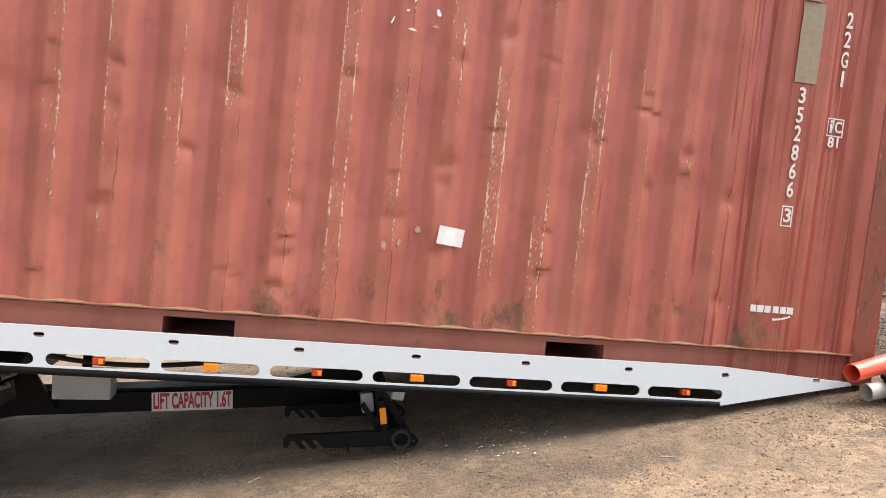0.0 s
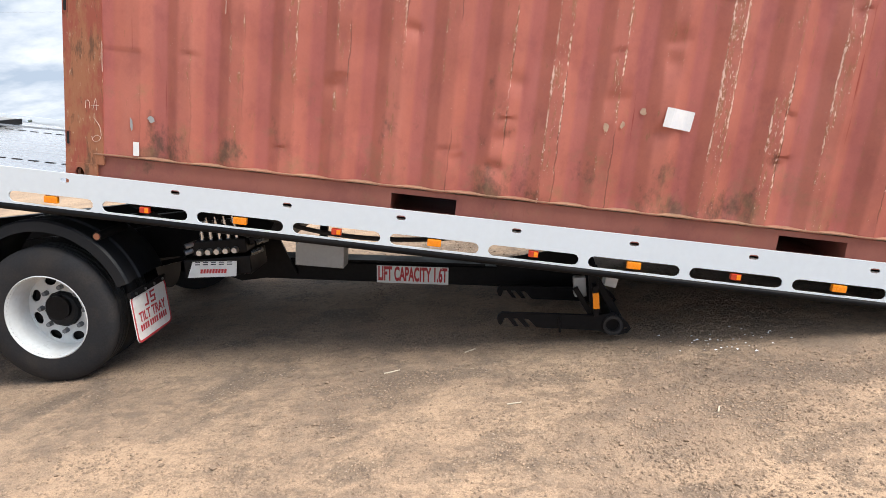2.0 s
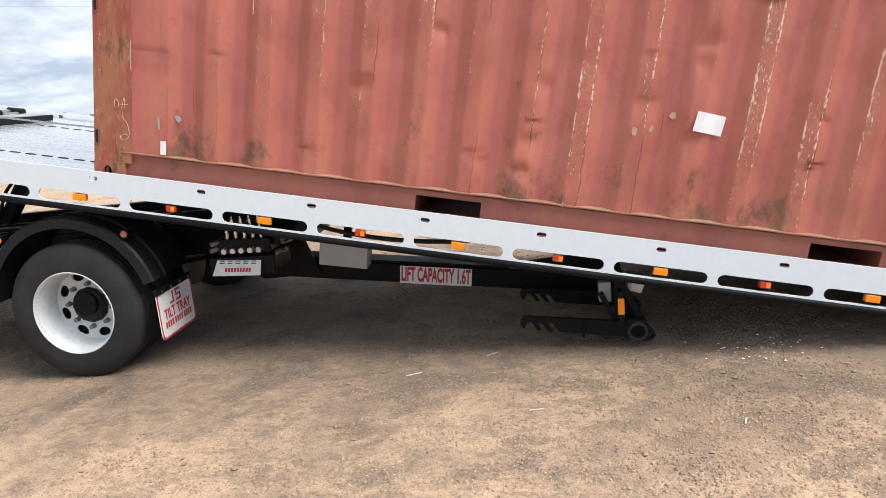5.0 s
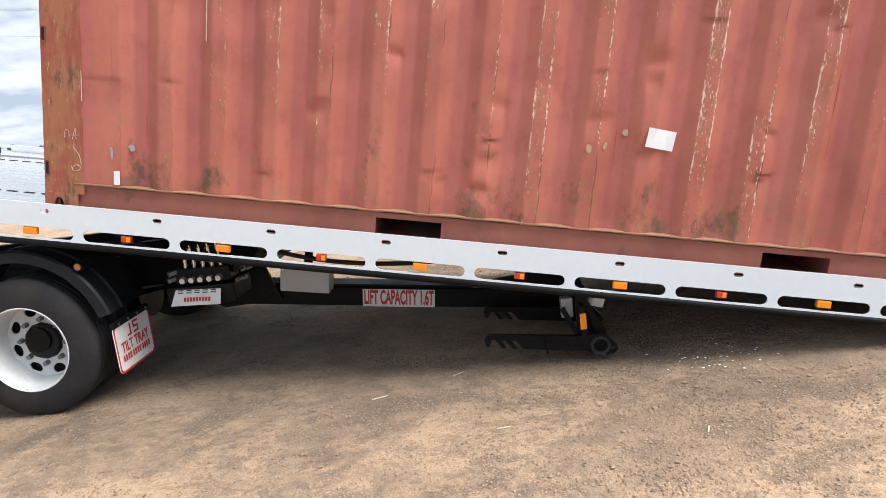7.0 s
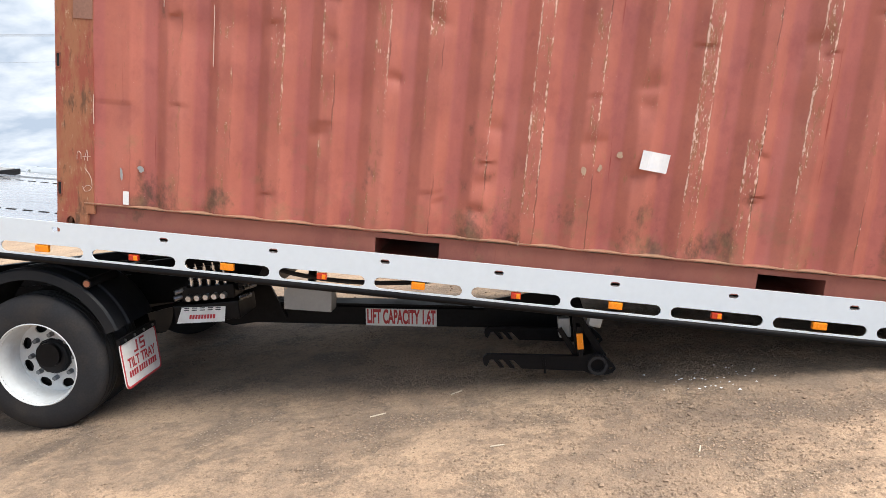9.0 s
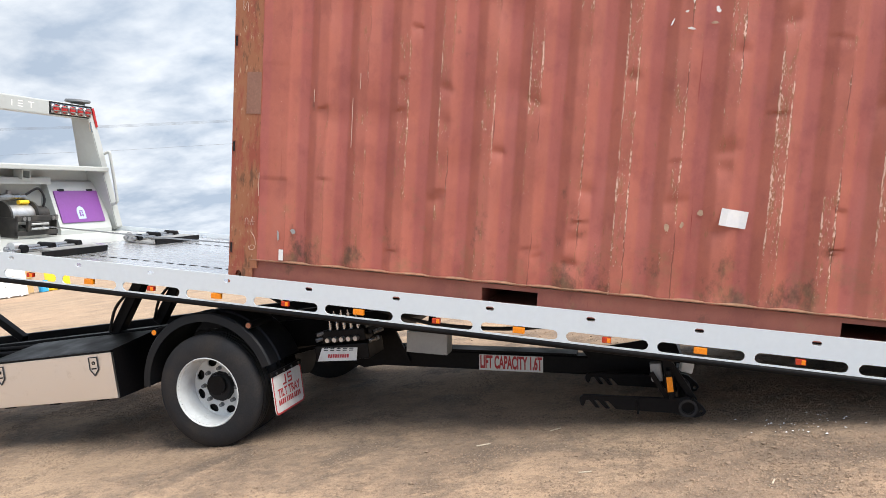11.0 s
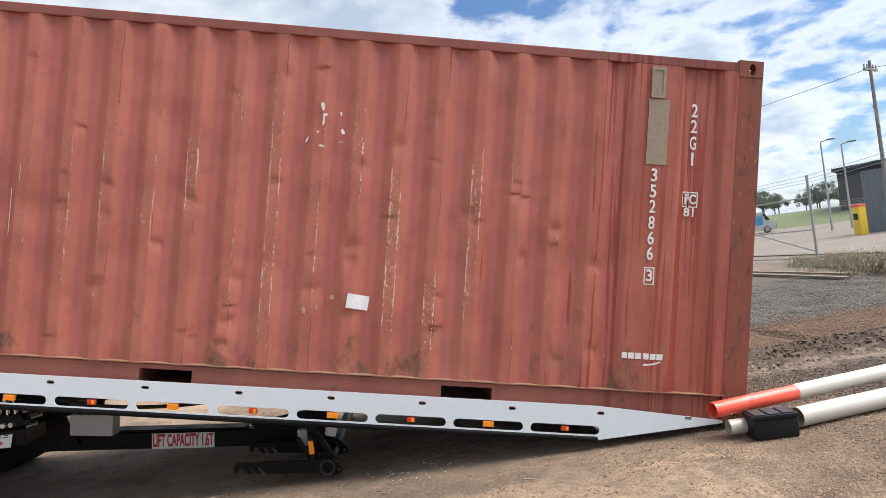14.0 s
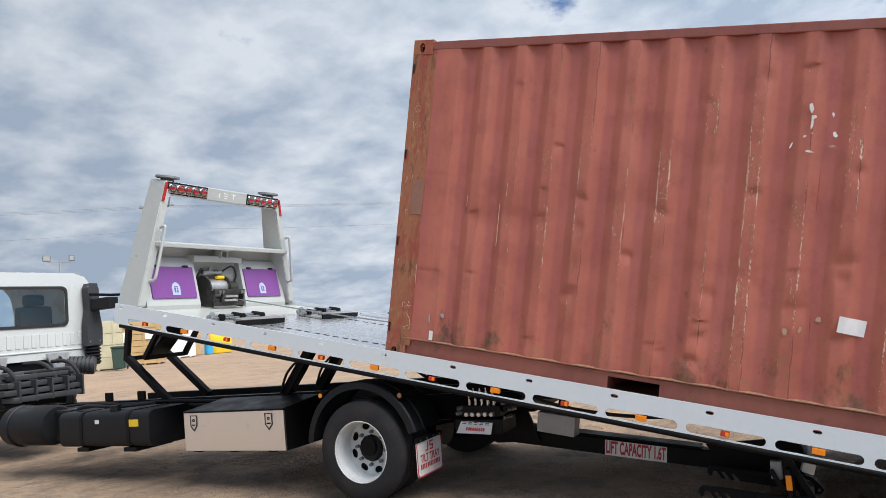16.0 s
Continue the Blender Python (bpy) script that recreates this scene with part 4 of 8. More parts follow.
    plate(bm, [round_rect(-0.052, -0.112, 0.052, 0.112, 0.008), round_rect(-0.032, -0.075, 0.032, 0.09, 0.006)], 0.012, Matrix.Translation((VENT[0], -0.006, VENT[1])) @ FACE_Y @ pose(0, 0, -0.012))
    vent = part("vent", bm, TAPE, cont, "small beige ventilator cover")
    part("grille", boxed(((VENT[0] - 0.034, 0.0, VENT[1] - 0.078), (VENT[0] + 0.034, 0.004, VENT[1] + 0.092)), bevel=0), TAPE, vent)
    bm = bmesh.new()
    prev = None
    for i in range(13):
        z = TAPE_Z[0] + (TAPE_Z[1] - TAPE_Z[0]) * i / 12
        row = [bm.verts.new((TAPE_X + s * (0.075 + 0.004 * noise.noise((z * 9, s, 1))), 0.0015, z)) for s in (-1, 1)]
        if prev:
            bm.faces.new((prev[0], prev[1], row[1], row[0]))
        prev = row
    part("tape_patch", bm, TAPE, cont, "strip of brown tape over painted letters")
    # papers and bare spots
    for name, x, z, w, h, turn, mt, lab in STICKERS:
        bm = bmesh.new()
        outline = [(-w / 2, -h / 2), (w / 2, -h / 2), (w / 2, h / 2), (-w / 2, h / 2)]
        if name == "paint_chip":
            outline = [(w / 2 * math.cos(a) * (0.75 + 0.5 * noise.noise((x * 9, z * 9, a))), h / 2 * math.sin(a) * (0.8 + 0.5 * noise.noise((z * 7, x, a)))) for a in np.linspace(0, 6.28, 11, endpoint=False)]
        if name == "paper_sticker":
            # it bends with the ridge it is stuck to
            a = radians(turn)
            rows = []
            for i in range(13):
                u = -w / 2 + w * i / 12
                rows.append([bm.verts.new((x + u * math.cos(a) - v * math.sin(a), side_depth(x + u) * 0.9 - 0.006 + t, z + u * math.sin(a) + v * math.cos(a))) for v, t in ((-h / 2, 0), (h / 2, 0), (h / 2, 0.001), (-h / 2, 0.001))])
            for p, q in zip(rows, rows[1:]):
                for k in range(4):
                    bm.faces.new((p[k], p[(k + 1) % 4], q[(k + 1) % 4], q[k]))
        else:
            plate(bm, [outline], 0.001, Matrix.Translation((x, -0.006 + side_depth(x), z)) @ FACE_Y @ pose(0, 0, 0, 0, 0, turn))
        part(name, bm, mt, cont, lab)
    container_text(cont, MARKS)
    # front post: a repainted patch, lashing slots and chalk scrawl
    bm = boxed(((0.105, 0.0005, 1.175), (0.213, 0.0045, 1.455)), bevel=0.0)
    part("paint_patch", bm, PATCH_BROWN, cont, "dull brown repainted patch on the post")
    for z in (2.36, 1.66, 0.95, 0.25):
        bm = bmesh.new()
        plate(bm, [round_rect(0.003, z - 0.042, 0.032, z + 0.042, 0.008), round_rect(0.009, z - 0.034, 0.026, z + 0.034, 0.006)], 0.005, Matrix.Translation((0, 0.004, 0)) @ FACE_Y)
        slot_rim = part("lashing_slot", bm, RUSTY_DARK, cont, "lashing slot in the post's edge")
        # the post is uncut: a dark box stands in for the slot's shade
        part("slot_shade", boxed(((0.0085, 0.0015, z - 0.034), (0.0265, 0.0045, z + 0.034)), bevel=0), DARK_HOLE, slot_rim)
    for pts in ([(0.118, 0.42), (0.122, 0.46), (0.140, 0.455), (0.142, 0.42)], [(0.160, 0.415), (0.176, 0.475), (0.180, 0.415)], [(0.150, 0.435), (0.195, 0.440)],
                [(0.150, 0.27), (0.162, 0.245), (0.190, 0.250), (0.200, 0.270), (0.175, 0.278), (0.155, 0.258)], [(0.165, 0.37), (0.195, 0.33), (0.205, 0.28)],
                [(0.06, 2.03), (0.09, 2.06), (0.12, 2.03), (0.09, 2.0), (0.06, 2.03)], [(0.06, 1.93), (0.065, 1.86), (0.09, 1.92), (0.10, 1.85)]):
        bm = bmesh.new()
        hose(bm, curve_points([(a, 0.0025, b) for a, b in pts], 4), 0.0016, 4)
        part("chalk_mark", bm, CHALK, cont, "scrawled chalk line")
    for x, z0, z1 in ((0.875, 0.98, 1.30), (0.93, 1.36, 1.46), (0.215, 0.62, 0.78), (0.60, 1.27, 1.35)):
        bm = bmesh.new()
        d = side_depth(x)
        hose(bm, [(x + 0.002 * noise.noise((z0 + k * 0.3, x, 3)), d + 0.003, z0 + (z1 - z0) * k / 6) for k in range(7)], 0.0022, 4)
        part("scratch", bm, CHALK, cont, "long pale scratch in the paint")
    # framed marks
    for x, z, w, h, dip in FRAMES:
        bm = bmesh.new()
        plate(bm, [[(-w / 2, -h / 2), (w / 2, -h / 2), (w / 2, h / 2), (-w / 2, h / 2)], [(-w / 2 + 0.008, -h / 2 + 0.008), (w / 2 - 0.008, -h / 2 + 0.008), (w / 2 - 0.008, h / 2 - 0.008), (-w / 2 + 0.008, h / 2 - 0.008)]], 0.001, Matrix.Translation((x, 0.040 if dip else 0.004, z)) @ FACE_Y)
        part("marking_frame", bm, MARK_WHITE, cont, "white painted outline square")
    # shipping line mark, as plain blocks and a swoosh
    at = Matrix.Translation((LOGO[0], 0.004, LOGO[1])) @ FACE_Y
    for dx, w in ((-0.118, 0.045), (-0.070, 0.050), (-0.020, 0.048), (0.036, 0.046), (0.085, 0.046), (0.134, 0.050)):
        bm = bmesh.new()
        plate(bm, [[(dx - w / 2 + 0.003, -0.02), (dx + w / 2 - 0.003, -0.02), (dx + w / 2 - 0.003, 0.022), (dx - w / 2 + 0.003, 0.022)]], 0.001, at)
        part("mark_block", bm, MARK_WHITE, cont, "white painted block of a shipping mark")
    bm = bmesh.new()
    arc = [(0.02 + 0.12 * k / 8, -0.065 + 0.025 * (k / 8) ** 2) for k in range(9)]
    plate(bm, [arc + [(a, b + 0.012) for a, b in arc[::-1]]], 0.001, at)
    part("mark_swoosh", bm, MARK_WHITE, cont, "white painted swoosh")
    return cont


VENT, TAPE_X, TAPE_Z, LOGO = (5.297, 2.38), 5.31, (1.79, 2.26), (5.28, 0.425)
MARKS = [
    ("22G1", 5.583, (2.20, 2.085, 1.965, 1.85), 0.132, 0.046, True),
    ("352866", 5.30, (1.71, 1.595, 1.485, 1.37, 1.26, 1.15), 0.128, 0.045, False),
    ("3", 5.305, (0.995,), 0.115, 0.046, False),
    ("i", 5.551, (1.562,), 0.115, None, True),
    ("C", 5.602, (1.562,), 0.095, 0.048, True),
    ("8", 5.562, (1.468,), 0.085, 0.042, True),
    ("1", 5.608, (1.468,), 0.085, None, True),
]
FRAMES = [(5.305, 0.995, 0.075, 0.125, False), (5.549, 1.562, 0.047, 0.112, True), (5.604, 1.562, 0.075, 0.112, True)]
STICKERS = [
    ("paper_sticker", 3.265, 0.68, 0.150, 0.100, -6, PAPER, "white paper label stuck to the side"),
    ("paint_chip", 2.935, 2.02, 0.035, 0.075, 8, MARK_WHITE, "flaked white remains of a sticker"),
    ("paint_chip", 2.945, 1.93, 0.022, 0.09, -3, MARK_WHITE, "flaked white remains of a sticker"),
    ("paint_chip", 2.955, 1.965, 0.04, 0.025, 10, MARK_WHITE, "flaked white remains of a sticker"),
    ("paint_chip", 2.94, 1.745, 0.055, 0.018, -8, MARK_WHITE, "flaked white remains of a sticker"),
    ("paint_chip", 2.91, 1.84, 0.03, 0.016, 30, MARK_WHITE, "flaked white remains of a sticker"),
    ("paint_chip", 3.06, 1.985, 0.018, 0.035, 12, MARK_WHITE, "flaked white remains of a sticker"),
    ("paint_chip", 3.08, 1.86, 0.032, 0.05, 20, PAPER, "curled flake of white paper"),
    ("paint_chip", 2.835, 1.78, 0.016, 0.06, -24, PAPER, "curled flake of white paper"),
    ("paint_chip", 3.07, 1.785, 0.07, 0.02, 4, PEEL, "small bare spot in the paint"),
    ("paint_chip", 3.085, 0.70, 0.040, 0.05, 12, PEEL, "small bare spot in the paint"),
    ("paint_chip", 2.90, 0.605, 0.034, 0.07, 4, PEEL, "small bare spot in the paint"),
    ("paint_chip", 2.985, 0.625, 0.028, 0.065, -14, PEEL, "small bare spot in the paint"),
    ("paint_chip", 0.475, 0.394, 0.05, 0.04, 5, GREY_BOX, "grey smudge on the side"),
    ("paint_chip", 0.378, 0.36, 0.018, 0.09, 2, GREY_BOX, "grey smudge on the side"),
    ("small_tag", 0.405, 0.228, 0.033, 0.075, 0, PAPER, "small white paper tag"),
]
build_container()

# ---- tow truck ----
truck = thing("tow_truck", "white tow truck with its long tray tipped to the ground", "tow truck")
TW = 2.478          # far side of the tray
SLOTS = [0.468 + 0.5365 * k for k in range(-6, 9)]
HOLES = [0.016 + 0.6237 * k for k in range(-5, 10)]


def build_tray():
    bm = bmesh.new()
    box(bm, (-3.18, -0.028, -0.012), (5.2, TW - 0.012, 0.0))
    deck = part("tray", bm, DECK, truck, "worn steel tray deck with scrape marks", m=TRAY)
    part("deck_head", boxed(((-3.17, -0.026, 0.0), (-2.22, TW - 0.014, 0.004)), bevel=0.001), HEAD_PAINT, deck, "white-painted front strip of the deck")
    # tail ramp: the deck runs down to the ground
    bm = bmesh.new()
    plate(bm, [[(4.9, -0.012), (5.2, 0.0), (5.86, 0.012), (5.875, -0.002), (5.2, -0.09), (5.0, -0.11)]], TW - 0.02, Matrix.Translation((0, TW - 0.015, 0)) @ FACE_Y)
    part("tail_ramp", bm, DECK, deck)
    for side, y in ((0, -0.04), (1, TW - 0.0)):
        bm = bmesh.new()
        outline = [(-3.19, -0.145), (4.99, -0.145), (5.0, -0.168), (5.88, -0.002), (5.87, 0.014), (4.98, 0.066), (-3.19, 0.055)]
        cuts = [slot(x, -0.104, 0.243, 0.031) for x in SLOTS] + [slot(x, 0.017, 0.026, 0.013, 5) for x in HOLES]
        plate(bm, [outline] + cuts, -0.010, Matrix.Translation((0, y, 0)) @ FACE_Y)
        part("side_rail", bm, WHITE_PAINT, deck, "white-painted side rail with long slots and tie-down holes")
        bm = bmesh.new()
        rod(bm, (-3.1, y + 0.012, -0.163), (4.98, y + 0.012, -0.163), 0.021, seg=16)
        part("edge_pipe", bm, BLACK_STEEL, deck, "black round pipe under the rail")
    for k, x in enumerate(SLOTS):
        odd = (k - 6) % 2 == 1
        for y in (-0.045, TW - 0.005):
            w, h = (0.037, 0.019) if odd else (0.027, 0.017)
            bm = boxed(((x - w, y, -0.1 - h), (x + w, y + 0.03, -0.1 + h)), bevel=0.004)
            lamp = part("side_marker", bm, AMBER if odd else RED_LENS, deck, "amber side reflector" if odd else "small red and amber side lamp")
            if not odd:
                part("lens", boxed(((x + 0.002, y - 0.002, -0.113), (x + w - 0.004, y + 0.01, -0.087)), bevel=0.002), AMBER, lamp)
    # longitudinal bearers and cross members below the deck
    for y in (0.62, 1.72):
        bm = boxed(((-3.0, y, -0.20), (4.9, y + 0.1, -0.014)), bevel=0.006)
        part("bearer", bm, BLACK_STEEL, deck)
    for i in range(16):
        x = -2.95 + i * 0.52
        part("cross_member", boxed(((x - 0.03, 0.14, -0.075), (x + 0.03, TW - 0.15, -0.014)), bevel=0.003), BLACK_STEEL, deck)
    for y in (0.08, TW - 0.13):
        part("inner_channel", boxed(((-3.1, y, -0.06), (4.95, y + 0.05, -0.014)), bevel=0.003), BLACK_STEEL, deck)
    return deck


deck = build_tray()


def build_headboard():
    """The frame at the front of the tray: two leaning side plates, a top beam with lamps, a shelf and lockers."""
    half = lambda z: 1.23 + (0.91 - 1.23) * z / 1.35          # half width at a height
    mid = 1.219
    head = None
    for s in (-1, 1):
        base = bmesh.new()
        # a side plate of box section, wide at the foot
        lo, hi = mid + s * half(0.0), mid + s * half(1.36)
        th = 0.10
        ring_lo = [(-3.25, lo, -0.145), (-2.90, lo, 0.055), (-2.90, lo - s * th, 0.055), (-3.25, lo - s * th, -0.145)]
        ring_hi = [(-3.27, hi, 1.375), (-3.045, hi, 1.355), (-3.045, hi - s * th, 1.355), (-3.27, hi - s * th, 1.375)]
        vs = [base.verts.new(p) for p in ring_lo] + [base.verts.new(p) for p in ring_hi]
        for k in range(4):
            base.faces.new((vs[k], vs[(k + 1) % 4], vs[4 + (k + 1) % 4], vs[4 + k]))
        base.faces.new(vs[:4]); base.faces.new(vs[4:])
        bmesh.ops.bevel(base, geom=base.edges[:], offset=0.008, segments=2, affect="EDGES")
        if head is None:
            head = part("headboard", base, HEAD_PAINT, truck, "white steel headboard with open window and purple lockers", m=TRAY, smooth=30)
        else:
            part("side_plate", base, HEAD_PAINT, head, smooth=30)
    bm = boxed(((-3.20, mid - 0.90, 1.215), (-3.04, mid + 0.90, 1.36)), bevel=0.012)
    part("top_beam", bm, HEAD_PAINT, head)
    bm = boxed(((-3.17, mid - 1.03, 0.665), (-2.93, mid + 1.03, 0.715)), bevel=0.010)
    part("shelf", bm, HEAD_PAINT, head)
    # sloping locker fronts, on both sides of the winch bay
    for s in (-1, 1):
        y0, y1 = sorted((mid + s * 1.085, mid + s * 0.36))
        bm = bmesh.new()
        prof = [(-3.18, 0.0), (-2.93, 0.0), (-2.93, 0.05), (-3.125, 0.54), (-3.18, 0.56)]
        plate(bm, [prof], y1 - y0, Matrix.Translation((0, y1, 0)) @ FACE_Y)
        part("locker_body", bm, HEAD_PAINT, head)
        c = mid + s * 0.705
        d = Vector((-0.195, 0, 0.49)).normalized()
        nrm = Vector((0.49, 0, 0.195)).normalized()
        m = Matrix(((0, d.x, nrm.x, -2.93), (1, 0, 0, c), (0, d.z, nrm.z, 0.05), (0, 0, 0, 1)))
        bm = bmesh.new()
        plate(bm, [round_rect(-0.30, 0.075, 0.30, 0.425, 0.010)], 0.014, m)
        door = part("locker_door", bm, PURPLE, head, "purple locker door with a white emblem")
        bm = bmesh.new()
        place = m @ Matrix.Translation((0.02 * -s, 0.18, 0.0145)) @ Matrix.Diagonal((0.86, 0.86, 1, 1))
        plate(bm, [[(-0.062, -0.08), (0.062, -0.08), (0.066, 0.02), (0.045, 0.062), (0.0, 0.085), (-0.045, 0.062), (-0.066, 0.02)]], 0.0015, place)
        crest = part("emblem", bm, EMBLEM_BLUE, door, "small pale blue printed emblem")
        bm = bmesh.new()
        place = place @ Matrix.Translation((0, 0, 0.0018))
        for a, b in (((-0.03, -0.05), (-0.008, 0.012)), ((0.006, -0.05), (0.03, -0.022)), ((-0.03, 0.018), (0.03, 0.03)), ((0.01, -0.012), (0.03, 0.012))):
            plate(bm, [[a, (b[0], a[1]), b, (a[0], b[1])]], 0.0015, place)
        part("emblem_print", bm, PURPLE, crest)
        for dy in (-0.2, 0.2):
            bm = bmesh.new()
            plate(bm, [round_rect(dy - 0.035, 0.418, dy + 0.035, 0.442, 0.005)], 0.022, m)
            part("latch", bm, BLACK_PLASTIC, door)
    # back wall behind lockers and winch
    part("back_wall", boxed(((-3.20, 0.2, 0.0), (-3.18, 2.238, 0.67)), bevel=0.002), HEAD_PAINT, head)
    part("bay_lintel", boxed(((-3.17, mid - 0.40, 0.515), (-3.06, mid + 0.36, 0.585)), bevel=0.006), HEAD_PAINT, head)
    for s in (-1, 1):
        part("bay_bracket", boxed(((-3.16, mid + s * 0.34 - 0.012, 0.0), (-3.02, mid + s * 0.34 + 0.012, 0.17)), bevel=0.004), HEAD_PAINT, head)
    # socket on the lintel
    bm = bmesh.new()
    plate(bm, [round_rect(-0.055, -0.05, 0.055, 0.05, 0.008), round_rect(-0.038, -0.035, 0.038, 0.035, 0.005)], 0.10, Matrix.Translation((-3.03, mid + 0.03, 0.612)) @ FACE_X @ pose(0, 0, -0.10))
    part("socket", bm, HEAD_PAINT, head)
    # lamp bars
    for s in (-1, 1):
        c = mid + s * 0.60
        bm = boxed(((-3.042, c - 0.27, 1.235), (-3.029, c + 0.27, 1.335)), bevel=0.004)
        bar = part("lamp_bar", bm, CHROME, head, "chrome lamp bar with five round red lamps")
        part("lamp_tray", boxed(((-3.050, c - 0.285, 1.225), (-3.036, c + 0.285, 1.352)), bevel=0.003), BLACK_PLASTIC, bar, "black backing of the lamp bar")
        for k in range(5):
            y = c - 0.216 + 0.108 * k
            m = Matrix.Translation((-3.029, y, 1.285)) @ pose(0, 0, 0, 0, 90, 0)
            bm = bmesh.new()
            lathe(bm, [(0.051, 0.0), (0.051, 0.012), (0.044, 0.014), (0.042, 0.004)], m, 20)
            part("bezel", bm, STEEL, bar, smooth=40)
            bm = bmesh.new()
            rings = lathe(bm, [(0.043, 0.004), (0.038, 0.013), (0.02, 0.017)], m, 20)
            bm.faces.new(rings[-1])
            part("red_lamp", bm, LAMP_RED, bar, smooth=50)
            bm = bmesh.new()
            box(bm, (-3.014, y - 0.034, 1.299), (-3.010, y + 0.034, 1.312))
            box(bm, (-3.014, y - 0.034, 1.258), (-3.010, y + 0.034, 1.271))
            part("lamp_guard", bm, CHROME, bar)
        # red vertical lamps on the side plates, with amber string below
        yb = mid + s * 0.895
        bm = bmesh.new()
        beam(bm, (-3.035, yb, 1.34), (-3.018, yb + s * 0.045, 1.14), 0.03, 0.014, (1, 0, 0))
        part("red_strip", bm, LAMP_RED, head, "narrow red lamp strip")
        bm = bmesh.new()
        beam(bm, (-3.03, yb - s * 0.045, 1.19), (-3.02, yb - s * 0.03, 1.085), 0.022, 0.014, (1, 0, 0))
        part("clear_strip", bm, CHROME, head)
        # grab rail
        bm = bmesh.new()
        hose(bm, curve_points([(-2.96, mid + s * 0.99, 0.86), (-2.90, mid + s * 0.995, 0.88), (-2.885, mid + s * 1.0, 0.82), (-2.86, mid + s * 1.07, 0.42), (-2.87, mid + s * 1.085, 0.33), (-2.93, mid + s * 1.09, 0.31)], 5), 0.016, 8)
        part("grab_rail", bm, HEAD_PAINT, head, smooth=60)
        # beacons
        bm = bmesh.new()
        m = Matrix.Translation((-3.14, mid + s * 0.80, 1.36))
        rings = lathe(bm, [(0.07, 0.0), (0.07, 0.022), (0.115, 0.026), (0.128, 0.036), (0.122, 0.056), (0.06, 0.062)], m, 24)
        bm.faces.new(rings[-1])
        part("beacon", bm, GREY_PLASTIC, head, "flat round dark beacon", smooth=40)
    # maker's mark as plain strokes
    bm = bmesh.new()
    m = Matrix.Translation((-3.0395, mid, 1.285)) @ FACE_X
    for a, b in (((-0.13, -0.025), (-0.12, 0.03)), ((-0.06, -0.025), (0.0, -0.017)), ((-0.06, 0.0), (0.0, 0.008)), ((-0.06, 0.025), (0.0, 0.033)), ((0.06, 0.025), (0.13, 0.033)), ((0.09, -0.025), (0.10, 0.025))):
        plate(bm, [[a, (b[0], a[1]), b, (a[0], b[1])]], -0.0015, m)
    part("maker_mark", bm, SIGN_WHITE, head)
    return head


build_headboard()


